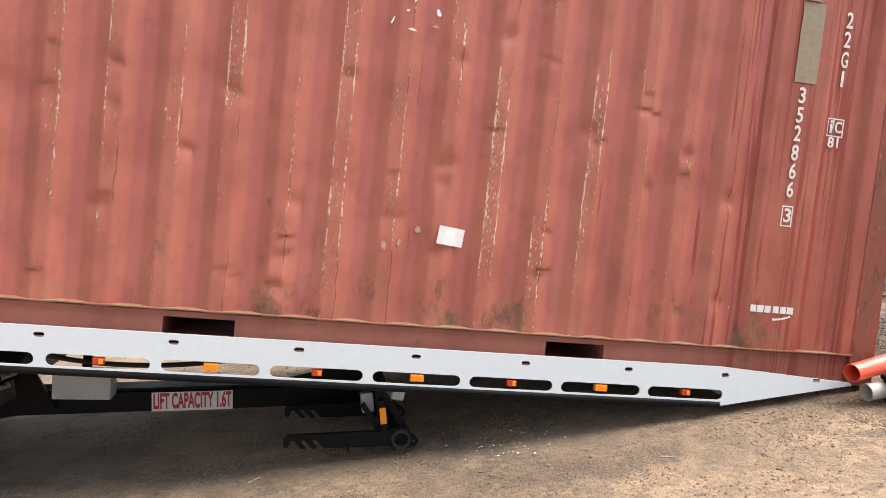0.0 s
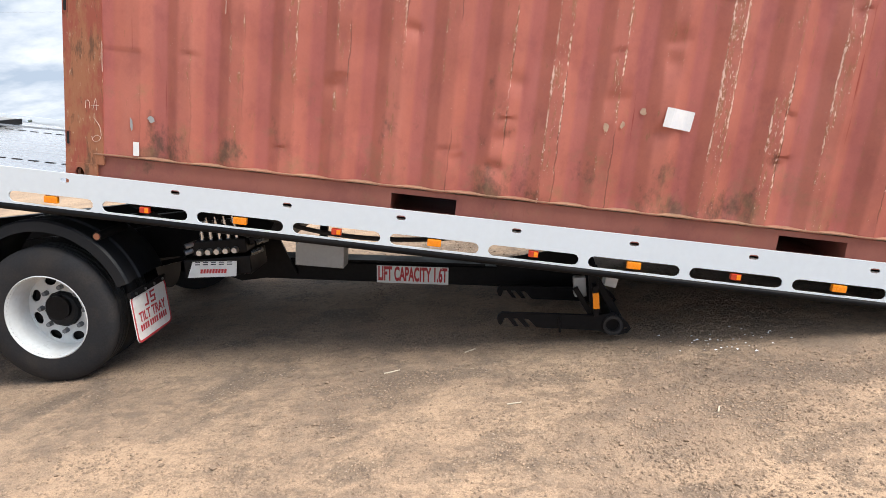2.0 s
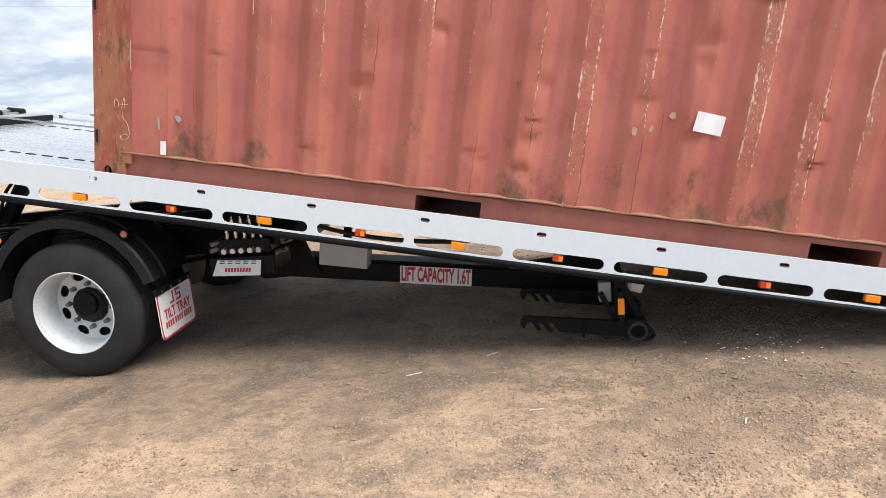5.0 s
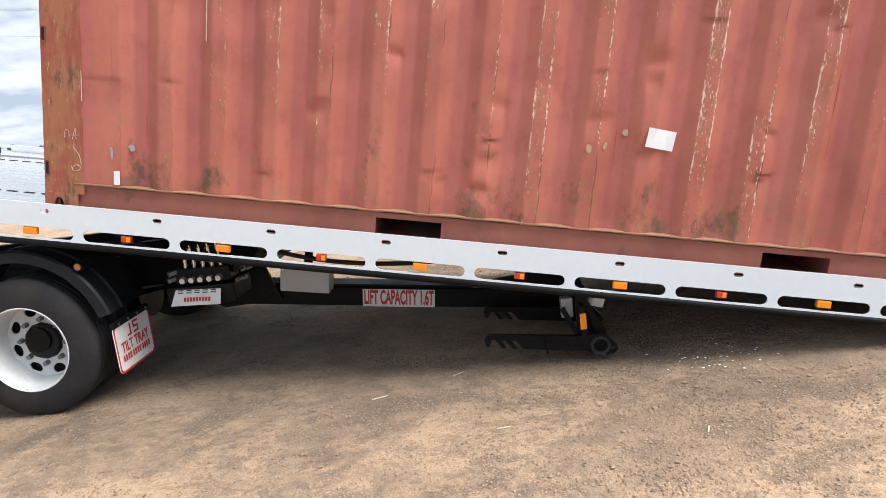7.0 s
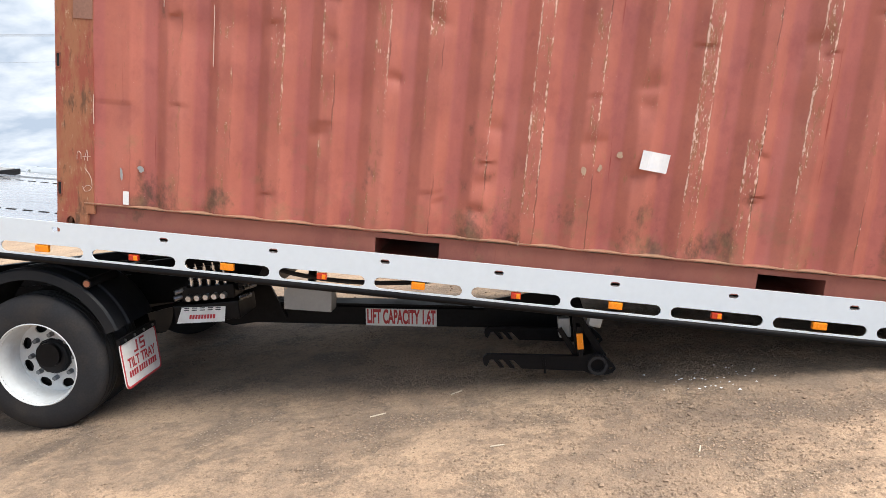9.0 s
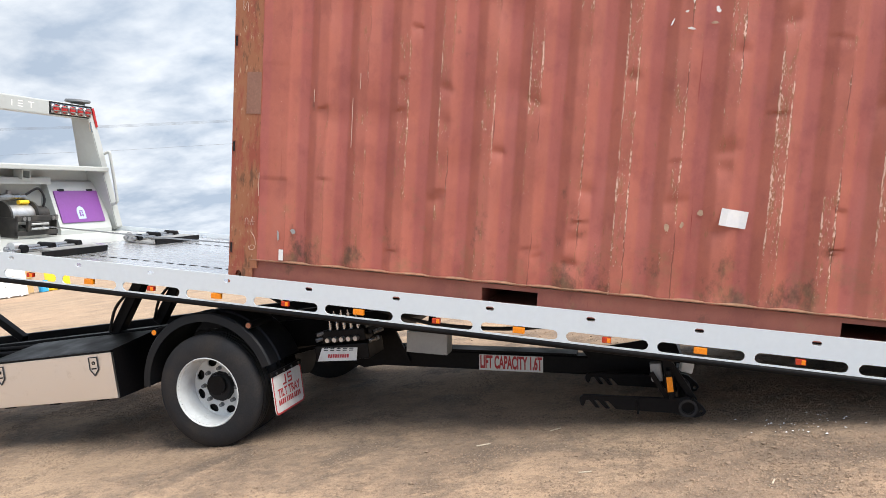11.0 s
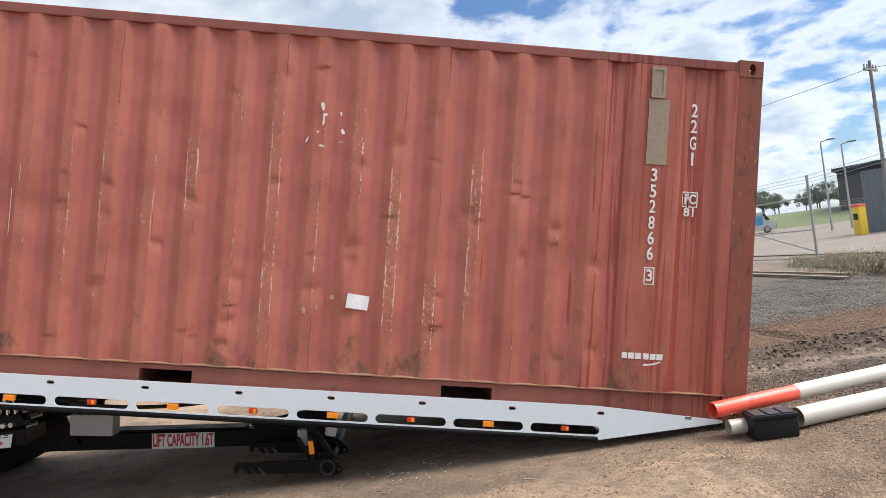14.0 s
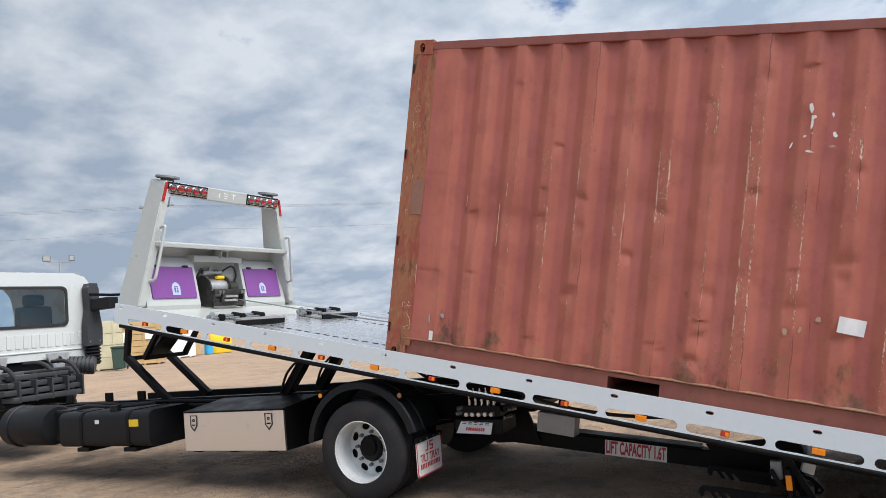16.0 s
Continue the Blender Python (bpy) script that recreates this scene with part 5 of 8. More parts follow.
def build_winch():
    mid = 1.219
    bm = bmesh.new()
    for s in (-1, 1):
        box(bm, (-3.12, mid + s * 0.27 - 0.01, 0.0), (-2.74, mid + s * 0.27 + 0.01, 0.19), 0.004)
    box(bm, (-2.76, mid - 0.28, 0.02), (-2.73, mid + 0.28, 0.065), 0.004)
    box(bm, (-2.76, mid - 0.28, 0.155), (-2.73, mid + 0.28, 0.21), 0.004)
    winch = part("winch", bm, WINCH_GREY, truck, "black cable winch with steel drum", m=TRAY @ Matrix.Translation((-0.125, 0.165, 0.015)) @ Matrix.Diagonal((1, 0.865, 1, 1)))
    bm = bmesh.new()
    rod(bm, (-2.95, mid - 0.26, 0.20), (-2.95, mid + 0.16, 0.20), 0.10, seg=28)
    part("drum", bm, DULL_STEEL, winch, smooth=40)
    for y, r in ((mid - 0.27, 0.14), (mid + 0.10, 0.14)):
        bm = bmesh.new()
        rod(bm, (-2.95, y, 0.20), (-2.95, y + 0.025, 0.20), r, seg=28)
        part("flange", bm, WINCH_GREY, winch, smooth=40)
    bm = bmesh.new()
    rod(bm, (-2.95, mid + 0.12, 0.20), (-2.95, mid + 0.32, 0.20), 0.085, seg=20)
    part("motor", bm, WINCH_GREY, winch, smooth=40)
    bm = bmesh.new()
    rod(bm, (-3.0, mid - 0.24, 0.37), (-3.0, mid + 0.1, 0.37), 0.035, seg=14)
    rod(bm, (-3.0, mid - 0.1, 0.33), (-3.0, mid - 0.1, 0.44), 0.02, seg=10)
    part("valve_body", bm, STEEL, winch, smooth=40)
    bm = bmesh.new()
    rod(bm, (-2.93, mid - 0.05, 0.325), (-2.93, mid + 0.08, 0.325), 0.022, seg=12)
    part("tension_bar", bm, YELLOW, winch, smooth=40)
    bm = bmesh.new()
    hose(bm, curve_points([(-3.0, mid + 0.1, 0.38), (-2.93, mid + 0.22, 0.46), (-2.9, mid + 0.28, 0.36), (-2.93, mid + 0.28, 0.24)], 6), 0.012)
    part("winch_hose", bm, RUBBER, winch, smooth=60)
    bm = bmesh.new()
    hose(bm, curve_points([(-3.0, mid - 0.24, 0.37), (-2.96, mid - 0.3, 0.42), (-3.0, mid - 0.32, 0.3), (-3.05, mid - 0.3, 0.2)], 6), 0.012)
    part("winch_hose", bm, RUBBER, winch, smooth=60)
    for y in (mid - 0.2, mid - 0.14, mid + 0.2, mid + 0.245):
        bm = bmesh.new()
        rod(bm, (-2.73, y, 0.182), (-2.716, y, 0.182), 0.022, seg=12)
        part("bolt", bm, STEEL, winch)
    bm = boxed(((-2.735, mid - 0.17, 0.065), (-2.70, mid + 0.12, 0.155)), bevel=0.006)
    part("fairlead", bm, WINCH_GREY, winch)
    # near-black plate: the shade of the fairlead's opening put into colour
    bm = boxed(((-2.704, mid - 0.13, 0.085), (-2.695, mid + 0.08, 0.135)), bevel=0.004)
    part("fairlead_plate", bm, DARK_HOLE, winch)
    for z in (0.088, 0.132):
        bm = bmesh.new()
        rod(bm, (-2.692, mid - 0.14, z), (-2.692, mid + 0.09, z), 0.011, seg=12)
        part("roller", bm, DULL_STEEL, winch, smooth=40)
    bm = bmesh.new()
    hose(bm, [(-2.70, mid, 0.11), (-1.5, mid + 0.12, 0.09), (-0.4, mid + 0.22, 0.09), (0.02, mid + 0.25, 0.10)], 0.007)
    part("cable", bm, STEEL, winch, "taut steel winch cable")


build_winch()


def build_deck_fittings():
    """Sliding tie-down trolleys and a chain of slots on the deck ahead of the container."""
    for y, x in ((0.50, -1.93), (1.90, -1.96)):
        at = TRAY @ Matrix.Translation((x, y, 0.004))
        bm = boxed(((-0.17, -0.36, 0.0), (0.17, 0.36, 0.022)), bevel=0.005)
        tr = part("deck_trolley", bm, TROLLEY_GREY, truck, "low steel tie-down trolley lying across the deck", m=at)
        part("trolley_plate", boxed(((0.02, -0.22, 0.022), (0.16, 0.33, 0.052)), bevel=0.008), TROLLEY_GREY, tr)
        part("trolley_rim", boxed(((0.162, -0.34, 0.0), (0.185, 0.36, 0.05)), bevel=0.004), BLACK_STEEL, tr)
        for dx, r, mt in ((-0.13, 0.024, STEEL), (-0.05, 0.018, STEEL)):
            bm = bmesh.new()
            rod(bm, (dx, -0.40, 0.022 + r), (dx, 0.30, 0.022 + r), r, seg=14)
            part("roller_bar", bm, mt, tr, smooth=40)
        for dy in (-0.33, -0.05, 0.24):
            bm = bmesh.new()
            rod(bm, (-0.15, dy, 0.05), (-0.02, dy + 0.02, 0.05), 0.036, seg=14)
            part("collar", bm, BLACK_STEEL, tr, smooth=40)
        bm = bmesh.new()
        rod(bm, (-0.10, -0.38, 0.06), (-0.10, -0.30, 0.06), 0.045, seg=16)
        part("end_ring", bm, DULL_STEEL, tr, smooth=40)
    for y in (0.55, 1.90):
        first = None
        for k in range(30):
            m = TRAY @ Matrix.Translation((-3.0 + k * 0.11, y, 0))
            # the deck is not cut: dark boxes carry the slots' shade
            if first is None:
                first = part("key_slot", boxed(((0, -0.012, -0.001), (0.06, 0.012, 0.003)), bevel=0), DARK_HOLE, truck, "dark key slot in the deck", m=m)
            else:
                share(first, m=m)


build_deck_fittings()


def build_wheel(name, x, y, out, dual):
    """A road wheel at x, whose outer face is at y and looks along out (-1: towards -y)."""
    axis = Matrix.Translation((x, y, 0.369)) @ pose(0, 0, 0, 90 if out < 0 else -90, 0, 0) @ Matrix.Diagonal((1.03, 1.03, -1, 1))
    # z of the lathe runs inwards from the outer face
    bm = bmesh.new()
    prof = [(0.238, 0.012), (0.25, 0.0), (0.30, -0.004), (0.355, 0.004), (0.388, 0.022), (0.402, 0.04), (0.404, 0.06)]
    tread = []
    for g in (0.07, 0.11, 0.15):
        tread += [(0.404, g - 0.006), (0.390, g - 0.004), (0.390, g + 0.004), (0.404, g + 0.006)]
    back = [(0.404, 0.16), (0.402, 0.18), (0.388, 0.198), (0.355, 0.216), (0.30, 0.224), (0.25, 0.22), (0.238, 0.208)]
    lathe(bm, prof + tread + back, axis, 64, close=True)
    tyre = part(name, bm, RUBBER, truck, "black road tyre, dusty on the sidewall", smooth=35)
    if dual:
        bm = bmesh.new()
        lathe(bm, prof + tread + back, axis @ Matrix.Translation((0, 0, 0.255)), 48, close=True)
        part("inner_tyre", bm, RUBBER, tyre, smooth=35)
    deep = 0.185 if dual else 0.03
    bm = bmesh.new()
    lathe(bm, [(0.238, 0.215), (0.236, 0.205), (0.233, 0.19), (0.235, 0.05), (0.238, 0.012), (0.243, -0.002), (0.248, 0.002), (0.244, 0.012), (0.234, 0.017), (0.231, 0.050), (0.224, 0.066), (0.222, 0.10), (0.219, max(deep, 0.11)), (0.205, max(deep, 0.11) + 0.006)], axis, 56)
    rim = part("rim", bm, RIM_WHITE, tyre, "white enamelled steel rim", smooth=35)
    bm = bmesh.new()
    holes = []
    for k in range(8):
        a = 2 * math.pi * (k + 0.35) / 8
        c, s = math.cos(a), math.sin(a)
        holes.append([(c * (0.181 + 0.029 * math.cos(t)) - s * 0.039 * math.sin(t), s * (0.181 + 0.029 * math.cos(t)) + c * 0.039 * math.sin(t)) for t in np.linspace(0, 2 * math.pi, 14, endpoint=False)])
    plate(bm, [ring(0, 0, 0.217, n=48)] + holes, 0.01, axis @ Matrix.Translation((0, 0, deep)))
    part("disc", bm, RIM_WHITE, tyre, "white wheel disc with eight hand holes")
    # brake drum as a flat near-black disc, the wheel's inner shade put into it
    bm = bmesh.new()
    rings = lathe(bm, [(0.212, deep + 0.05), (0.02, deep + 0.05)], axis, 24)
    part("drum_shade", bm, DARK_HOLE, tyre)
    bm = bmesh.new()
    rings = lathe(bm, [(0.110, deep), (0.110, deep - 0.012), (0.105, deep - 0.018), (0.102, deep - 0.030), (0.090, deep - 0.040), (0.03, deep - 0.043)], axis, 12)
    bm.faces.new(rings[-1])
    part("hub", bm, BLACK_PLASTIC, tyre, "black hub cap", smooth=25)
    for k in range(8):
        a = 2 * math.pi * (k + 0.9) / 8
        p = axis @ Vector((0.134 * math.cos(a), 0.134 * math.sin(a), deep))
        q = axis @ Vector((0.134 * math.cos(a), 0.134 * math.sin(a), deep - 0.035))
        bm = bmesh.new()
        rod(bm, p, q, 0.017, 0.014, seg=6)
        part("wheel_nut", bm, GREY_PLASTIC, tyre)
    return tyre


REAR_X, FAR = -0.30, 2.438
build_wheel("wheel", REAR_X, 0.0, -1, True)
build_wheel("wheel", REAR_X, FAR, 1, True)
build_wheel("wheel", -7.35, 0.12, -1, False)
build_wheel("wheel", -7.35, FAR - 0.12, 1, False)


def build_guard(y0, y1, near):
    c = (REAR_X + 0.005, 0.405)
    bm = bmesh.new()
    rows = []
    for k in range(33):
        a = radians(176 - 162 * k / 32)
        prof = [(0.480, y0), (0.535, y0 + 0.006), (0.545, y0 + 0.02), (0.545, y0 + 0.055), (0.530, y0 + 0.065), (0.530, y0 + 0.16), (0.542, y0 + 0.17), (0.542, y0 + 0.20), (0.530, y0 + 0.21), (0.530, y1 - 0.03), (0.52, y1), (0.512, y1), (0.520, y1 - 0.035), (0.520, y0 + 0.02), (0.484, y0 + 0.012)]
        rows.append([bm.verts.new((c[0] + r * math.cos(a), y, c[1] + r * math.sin(a))) for r, y in prof])
    n = len(rows[0])
    for a, b in zip(rows, rows[1:]):
        for k in range(n):
            bm.faces.new((a[k], a[(k + 1) % n], b[(k + 1) % n], b[k]))
    bm.faces.new(rows[0]); bm.faces.new(rows[-1][::-1])
    guard = part("mudguard", bm, BLACK_PLASTIC, truck, "black moulded plastic mudguard with dust", smooth=35)
    # stay tubes with rusty ends
    out = -1 if near else 1
    ye = y0 if near else y1
    for ang, far in ((46, 0.585), (131, 0.572)):
        p = Vector((c[0] + far * math.cos(radians(ang)), ye, c[1] + far * math.sin(radians(ang))))
        bm = bmesh.new()
        rod(bm, p, p + Vector((0, -out * 0.3, 0)), 0.026, seg=14)
        part("stay", bm, BLACK_STEEL, guard, smooth=40)
        bm = bmesh.new()
        rod(bm, p + Vector((0, out * 0.003, 0)), p - Vector((0, out * 0.01, 0)), 0.019, seg=14)
        part("stay_end", bm, RUSTY if ang < 90 else AMBER, guard, "rusty tube end" if ang < 90 else "round amber side lamp")
    return guard


build_guard(0.0, 0.49, True)
build_guard(FAR - 0.49, FAR, False)


def build_flap(y0, y1, x):
    bm = bmesh.new()
    m = Matrix.Translation((x, 0, 0)) @ FACE_X
    z0, z1 = 0.165, 0.455
    plate(bm, [round_rect(y0, z0, y1, z1, 0.035)], 0.006, m @ pose(0, 0, -0.006))
    flap = part("mud_flap", bm, SIGN_WHITE, truck, "white mud flap with red border and lettering")
    bm = bmesh.new()
    plate(bm, [round_rect(y0, z0, y1, z1, 0.035), round_rect(y0 + 0.012, z0 + 0.012, y1 - 0.012, z1 - 0.012, 0.028)], 0.0015, m)
    part("border", bm, RED_INK, flap, "thin red printed border")
    bm = boxed(((x - 0.012, y0 - 0.005, z1 - 0.012), (x + 0.012, y1 + 0.005, z1 + 0.022)), bevel=0.003)
    bar = part("clamp_bar", bm, BLACK_STEEL, flap)
    for k in range(4):
        y = y0 + 0.05 + k * (y1 - y0 - 0.1) / 3
        bm = bmesh.new()
        rod(bm, (x + 0.012, y, z1 + 0.005), (x + 0.018, y, z1 + 0.005), 0.009, seg=8)
        part("screw", bm, STEEL, bar)
    c = (y0 + y1) / 2
    bm = bmesh.new()
    mm = m @ Matrix.Translation((c, 0.385, 0.002))
    for a, b in (((-0.075, -0.03), (-0.025, -0.018)), ((-0.042, -0.03), (-0.026, 0.04)), ((0.0, -0.03), (0.06, -0.018)), ((0.0, 0.0), (0.06, 0.012)), ((0.0, 0.03), (0.06, 0.042)), ((0.046, -0.03), (0.06, 0.01)), ((0.0, 0.0), (0.014, 0.04))):
        plate(bm, [[a, (b[0], a[1]), b, (a[0], b[1])]], 0.001, mm)
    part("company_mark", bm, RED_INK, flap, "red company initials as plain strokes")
    lettering("lettering", "TILT TRAY", 0.085, RED_INK, flap, m @ Matrix.Translation((c, 0.305, 0.0025)), width=(y1 - y0) * 0.76, bold=0.0015, label="dark red words across the flap")
    bm = bmesh.new()
    for k in range(12):
        a = c - 0.165 + 0.0265 * k + (0.008 if k > 3 else 0) + (0.008 if k > 7 else 0)
        plate(bm, [[(a, 0.226), (a + 0.017, 0.226), (a + 0.017, 0.264), (a, 0.264)]], 0.001, m @ pose(0, 0, 0.002))
    part("number_row", bm, RED_INK, flap, "row of dark red bars")


build_flap(0.012, 0.445, 0.228)
build_flap(FAR - 0.445, FAR - 0.012, 0.228)


def build_chassis():
    bm = bmesh.new()
    for y in (0.80, 1.565):
        # C-shaped rail
        plate(bm, [[(-7.9, 0.50), (0.75, 0.50), (0.95, 0.56), (0.95, 0.72), (-7.9, 0.72)]], 0.07, Matrix.Translation((0, y + 0.07, 0)) @ FACE_Y)
    frame_ob = part("chassis", bm, BLACK_STEEL, truck, "black steel chassis rails", m=CHASSIS)
    for y in (0.79, 1.575):
        part("subframe", boxed(((-4.6, y, 0.725), (1.1, y + 0.07, 0.80)), bevel=0.006), BLACK_STEEL, frame_ob)
    for x in (-6.0, -5.0, -4.0, -3.2, -2.2, -1.2, 0.4, 0.9):
        part("cross_member", boxed(((x - 0.04, 0.87, 0.53), (x + 0.04, 1.565, 0.69)), bevel=0.004), BLACK_STEEL, frame_ob)
    # rear axle, springs, shaft
    bm = bmesh.new()
    rod(bm, (REAR_X, 0.12, 0.39), (REAR_X, FAR - 0.12, 0.39), 0.075, seg=20)
    rod(bm, (REAR_X - 0.2, 1.219, 0.39), (REAR_X + 0.18, 1.219, 0.39), 0.17, 0.2, seg=20)
    part("axle", bm, BLACK_STEEL, frame_ob, smooth=40)
    for y in (0.70, 1.67):
        bm = bmesh.new()
        for k in range(5):
            n = 0.62 - 0.09 * k
            hose(bm, [(REAR_X - n, y + 0.035, 0.50 - 0.012 * k), (REAR_X, y + 0.035, 0.455 - 0.014 * k), (REAR_X + n, y + 0.035, 0.50 - 0.012 * k)], 0.013, 6)
        part("leaf_spring", bm, BLACK_STEEL, frame_ob)
    bm = bmesh.new()
    rod(bm, (-5.6, 1.219, 0.58), (REAR_X - 0.2, 1.219, 0.41), 0.05, seg=14)
    part("drive_shaft", bm, BLACK_STEEL, frame_ob, smooth=40)
    # pipes and cables along the near rail
    bm = bmesh.new()
    hose(bm, curve_points([(-5.2, 0.76, 0.76), (-4.6, 0.75, 0.79), (-4.0, 0.74, 0.77), (-3.3, 0.74, 0.78), (-2.5, 0.75, 0.76), (-1.4, 0.76, 0.77)], 5), 0.014)
    part("brake_pipe", bm, RUBBER, frame_ob, smooth=60)
    bm = bmesh.new()
    hose(bm, curve_points([(-5.3, 0.70, 0.72), (-4.7, 0.66, 0.75), (-4.1, 0.69, 0.72), (-3.4, 0.70, 0.74), (-2.5, 0.70, 0.72)], 5), 0.016)
    part("air_pipe", bm, RUBBER, frame_ob, smooth=60)
    for x in (-5.05, -4.35, -3.8):
        part("bracket", boxed(((x - 0.06, 0.80, 0.80), (x + 0.06, 0.83, 0.90)), bevel=0.01), BLACK_STEEL, frame_ob)
    return frame_ob


chassis = build_chassis()


def build_toolbox():
    x0, x1, z0, z1 = -2.365, -1.135, 0.365, 0.738
    bm = bmesh.new()
    prof = [(0.10, z0), (0.70, z0), (0.70, z1 + 0.05), (0.62, z1 + 0.058), (0.10, z1 + 0.005)]
    plate(bm, [prof], x1 - x0, Matrix.Translation((x0, 0, 0)) @ FACE_X)
    tb = part("toolbox", bm, BLACK_STEEL, truck, "black toolbox with a polished metal lid", m=CHASSIS)
    lid = part("lid", boxed(((x0 + 0.004, 0.078, z0 + 0.004), (x1 - 0.004, 0.10, z1 - 0.012)), bevel=0.004), BRIGHT, tb, "polished sheet-metal lid, slightly scuffed")
    part("drip_edge", boxed(((x0, 0.070, z1 - 0.012), (x1, 0.11, z1 + 0.004)), bevel=0.003), BLACK_STEEL, tb)
    for x in (x0 + 0.135, x1 - 0.175):
        shield = [(-0.042, -0.035), (0.0, -0.085), (0.042, -0.035), (0.042, 0.065), (-0.042, 0.065)]
        inner = [(-0.035, -0.031), (0.0, -0.072), (0.035, -0.031), (0.035, 0.058), (-0.035, 0.058)]
        m = Matrix.Translation((x, 0.078, z1 - 0.10)) @ FACE_Y
        bm = bmesh.new()
        plate(bm, [shield, inner], 0.008, m)
        lock = part("paddle_latch", bm, DARK_PLASTIC, lid, "shield-shaped dark paddle latch")
        bm = bmesh.new()
        plate(bm, [inner], 0.003, m)
        part("latch_plate", bm, BRIGHT, lock)
        bm = bmesh.new()
        plate(bm, [ring(0, 0.018, 0.014, n=16), ring(0, 0.018, 0.008, n=10)], 0.008, m)
        plate(bm, [[(-0.022, -0.03), (0.022, -0.03), (0.02, -0.020), (-0.02, -0.020)]], 0.010, m)
        part("latch_handle", bm, BLACK_STEEL, lock)
    for x in (x0 + 0.16, (x0 + x1) / 2, x1 - 0.16):
        part("hinge", boxed(((x - 0.05, 0.082, z0 - 0.008), (x + 0.05, 0.11, z0 + 0.004)), bevel=0.003), BLACK_STEEL, tb)


build_toolbox()


def build_tank():
    x0, x1 = -4.25, -2.87
    bm = bmesh.new()
    plate(bm, [round_rect(0.10, 0.335, 0.66, 0.70, 0.07)], x1 - x0, Matrix.Translation((x0, 0, 0)) @ FACE_X)
    tank = part("fuel_tank", bm, BLACK_PLASTIC, truck, "black fuel tank with two straps", m=CHASSIS @ pose(0, 0, 0.065), smooth=30)
    for x in (x0 + 0.33, x1 - 0.33):
        bm = bmesh.new()
        plate(bm, [round_rect(0.094, 0.329, 0.666, 0.706, 0.074), round_rect(0.10, 0.335, 0.66, 0.70, 0.07)], 0.045, Matrix.Translation((x, 0, 0)) @ FACE_X)
        part("strap", bm, BLACK_STEEL, tank)
        part("foot", boxed(((x - 0.08, 0.12, 0.29), (x + 0.10, 0.6, 0.332)), bevel=0.004), BLACK_STEEL, tank)
    part("yellow_label", boxed(((x1 - 0.29, 0.096, 0.545), (x1 - 0.15, 0.099, 0.615)), bevel=0), YELLOW, tank, "small yellow label")
    part("white_label", boxed(((x0 + 0.58, 0.096, 0.58), (x0 + 0.64, 0.099, 0.62)), bevel=0), SIGN_WHITE, tank)
    bm = bmesh.new()
    rod(bm, (x0 + 0.78, 0.2, 0.70), (x0 + 0.78, 0.2, 0.755), 0.055, 0.05, seg=16)
    part("filler_cap", bm, BLACK_PLASTIC, tank, smooth=40)
    bm = bmesh.new()
    hose(bm, curve_points([(x0 + 0.05, 0.3, 0.72), (x0 + 0.35, 0.2, 0.76), (x0 + 0.75, 0.28, 0.73), (x0 + 1.2, 0.35, 0.75)], 6), 0.018)
    part("fuel_hose", bm, RUBBER, tank, smooth=60)
    # air reservoir ahead of it
    bm = bmesh.new()
    m = Matrix.Translation((-5.35, 0.30, 0.53)) @ pose(0, 0, 0, 0, 90, 0)
    rings = lathe(bm, [(0.08, 0.0), (0.19, 0.02), (0.225, 0.06), (0.225, 0.16), (0.24, 0.17), (0.24, 0.21), (0.225, 0.22), (0.225, 0.75), (0.20, 0.80), (0.08, 0.82)], m, 32)
    bm.faces.new(rings[0]); bm.faces.new(rings[-1])
    part("air_reservoir", bm, BLACK_PLASTIC, truck, "black round reservoir", m=CHASSIS @ pose(0, 0, 0.09), smooth=40)
    part("battery_box", boxed(((-4.72, 0.25, 0.36), (-4.30, 0.65, 0.70)), bevel=0.02), BLACK_PLASTIC, truck, m=CHASSIS @ pose(0, 0, 0.08))


build_tank()


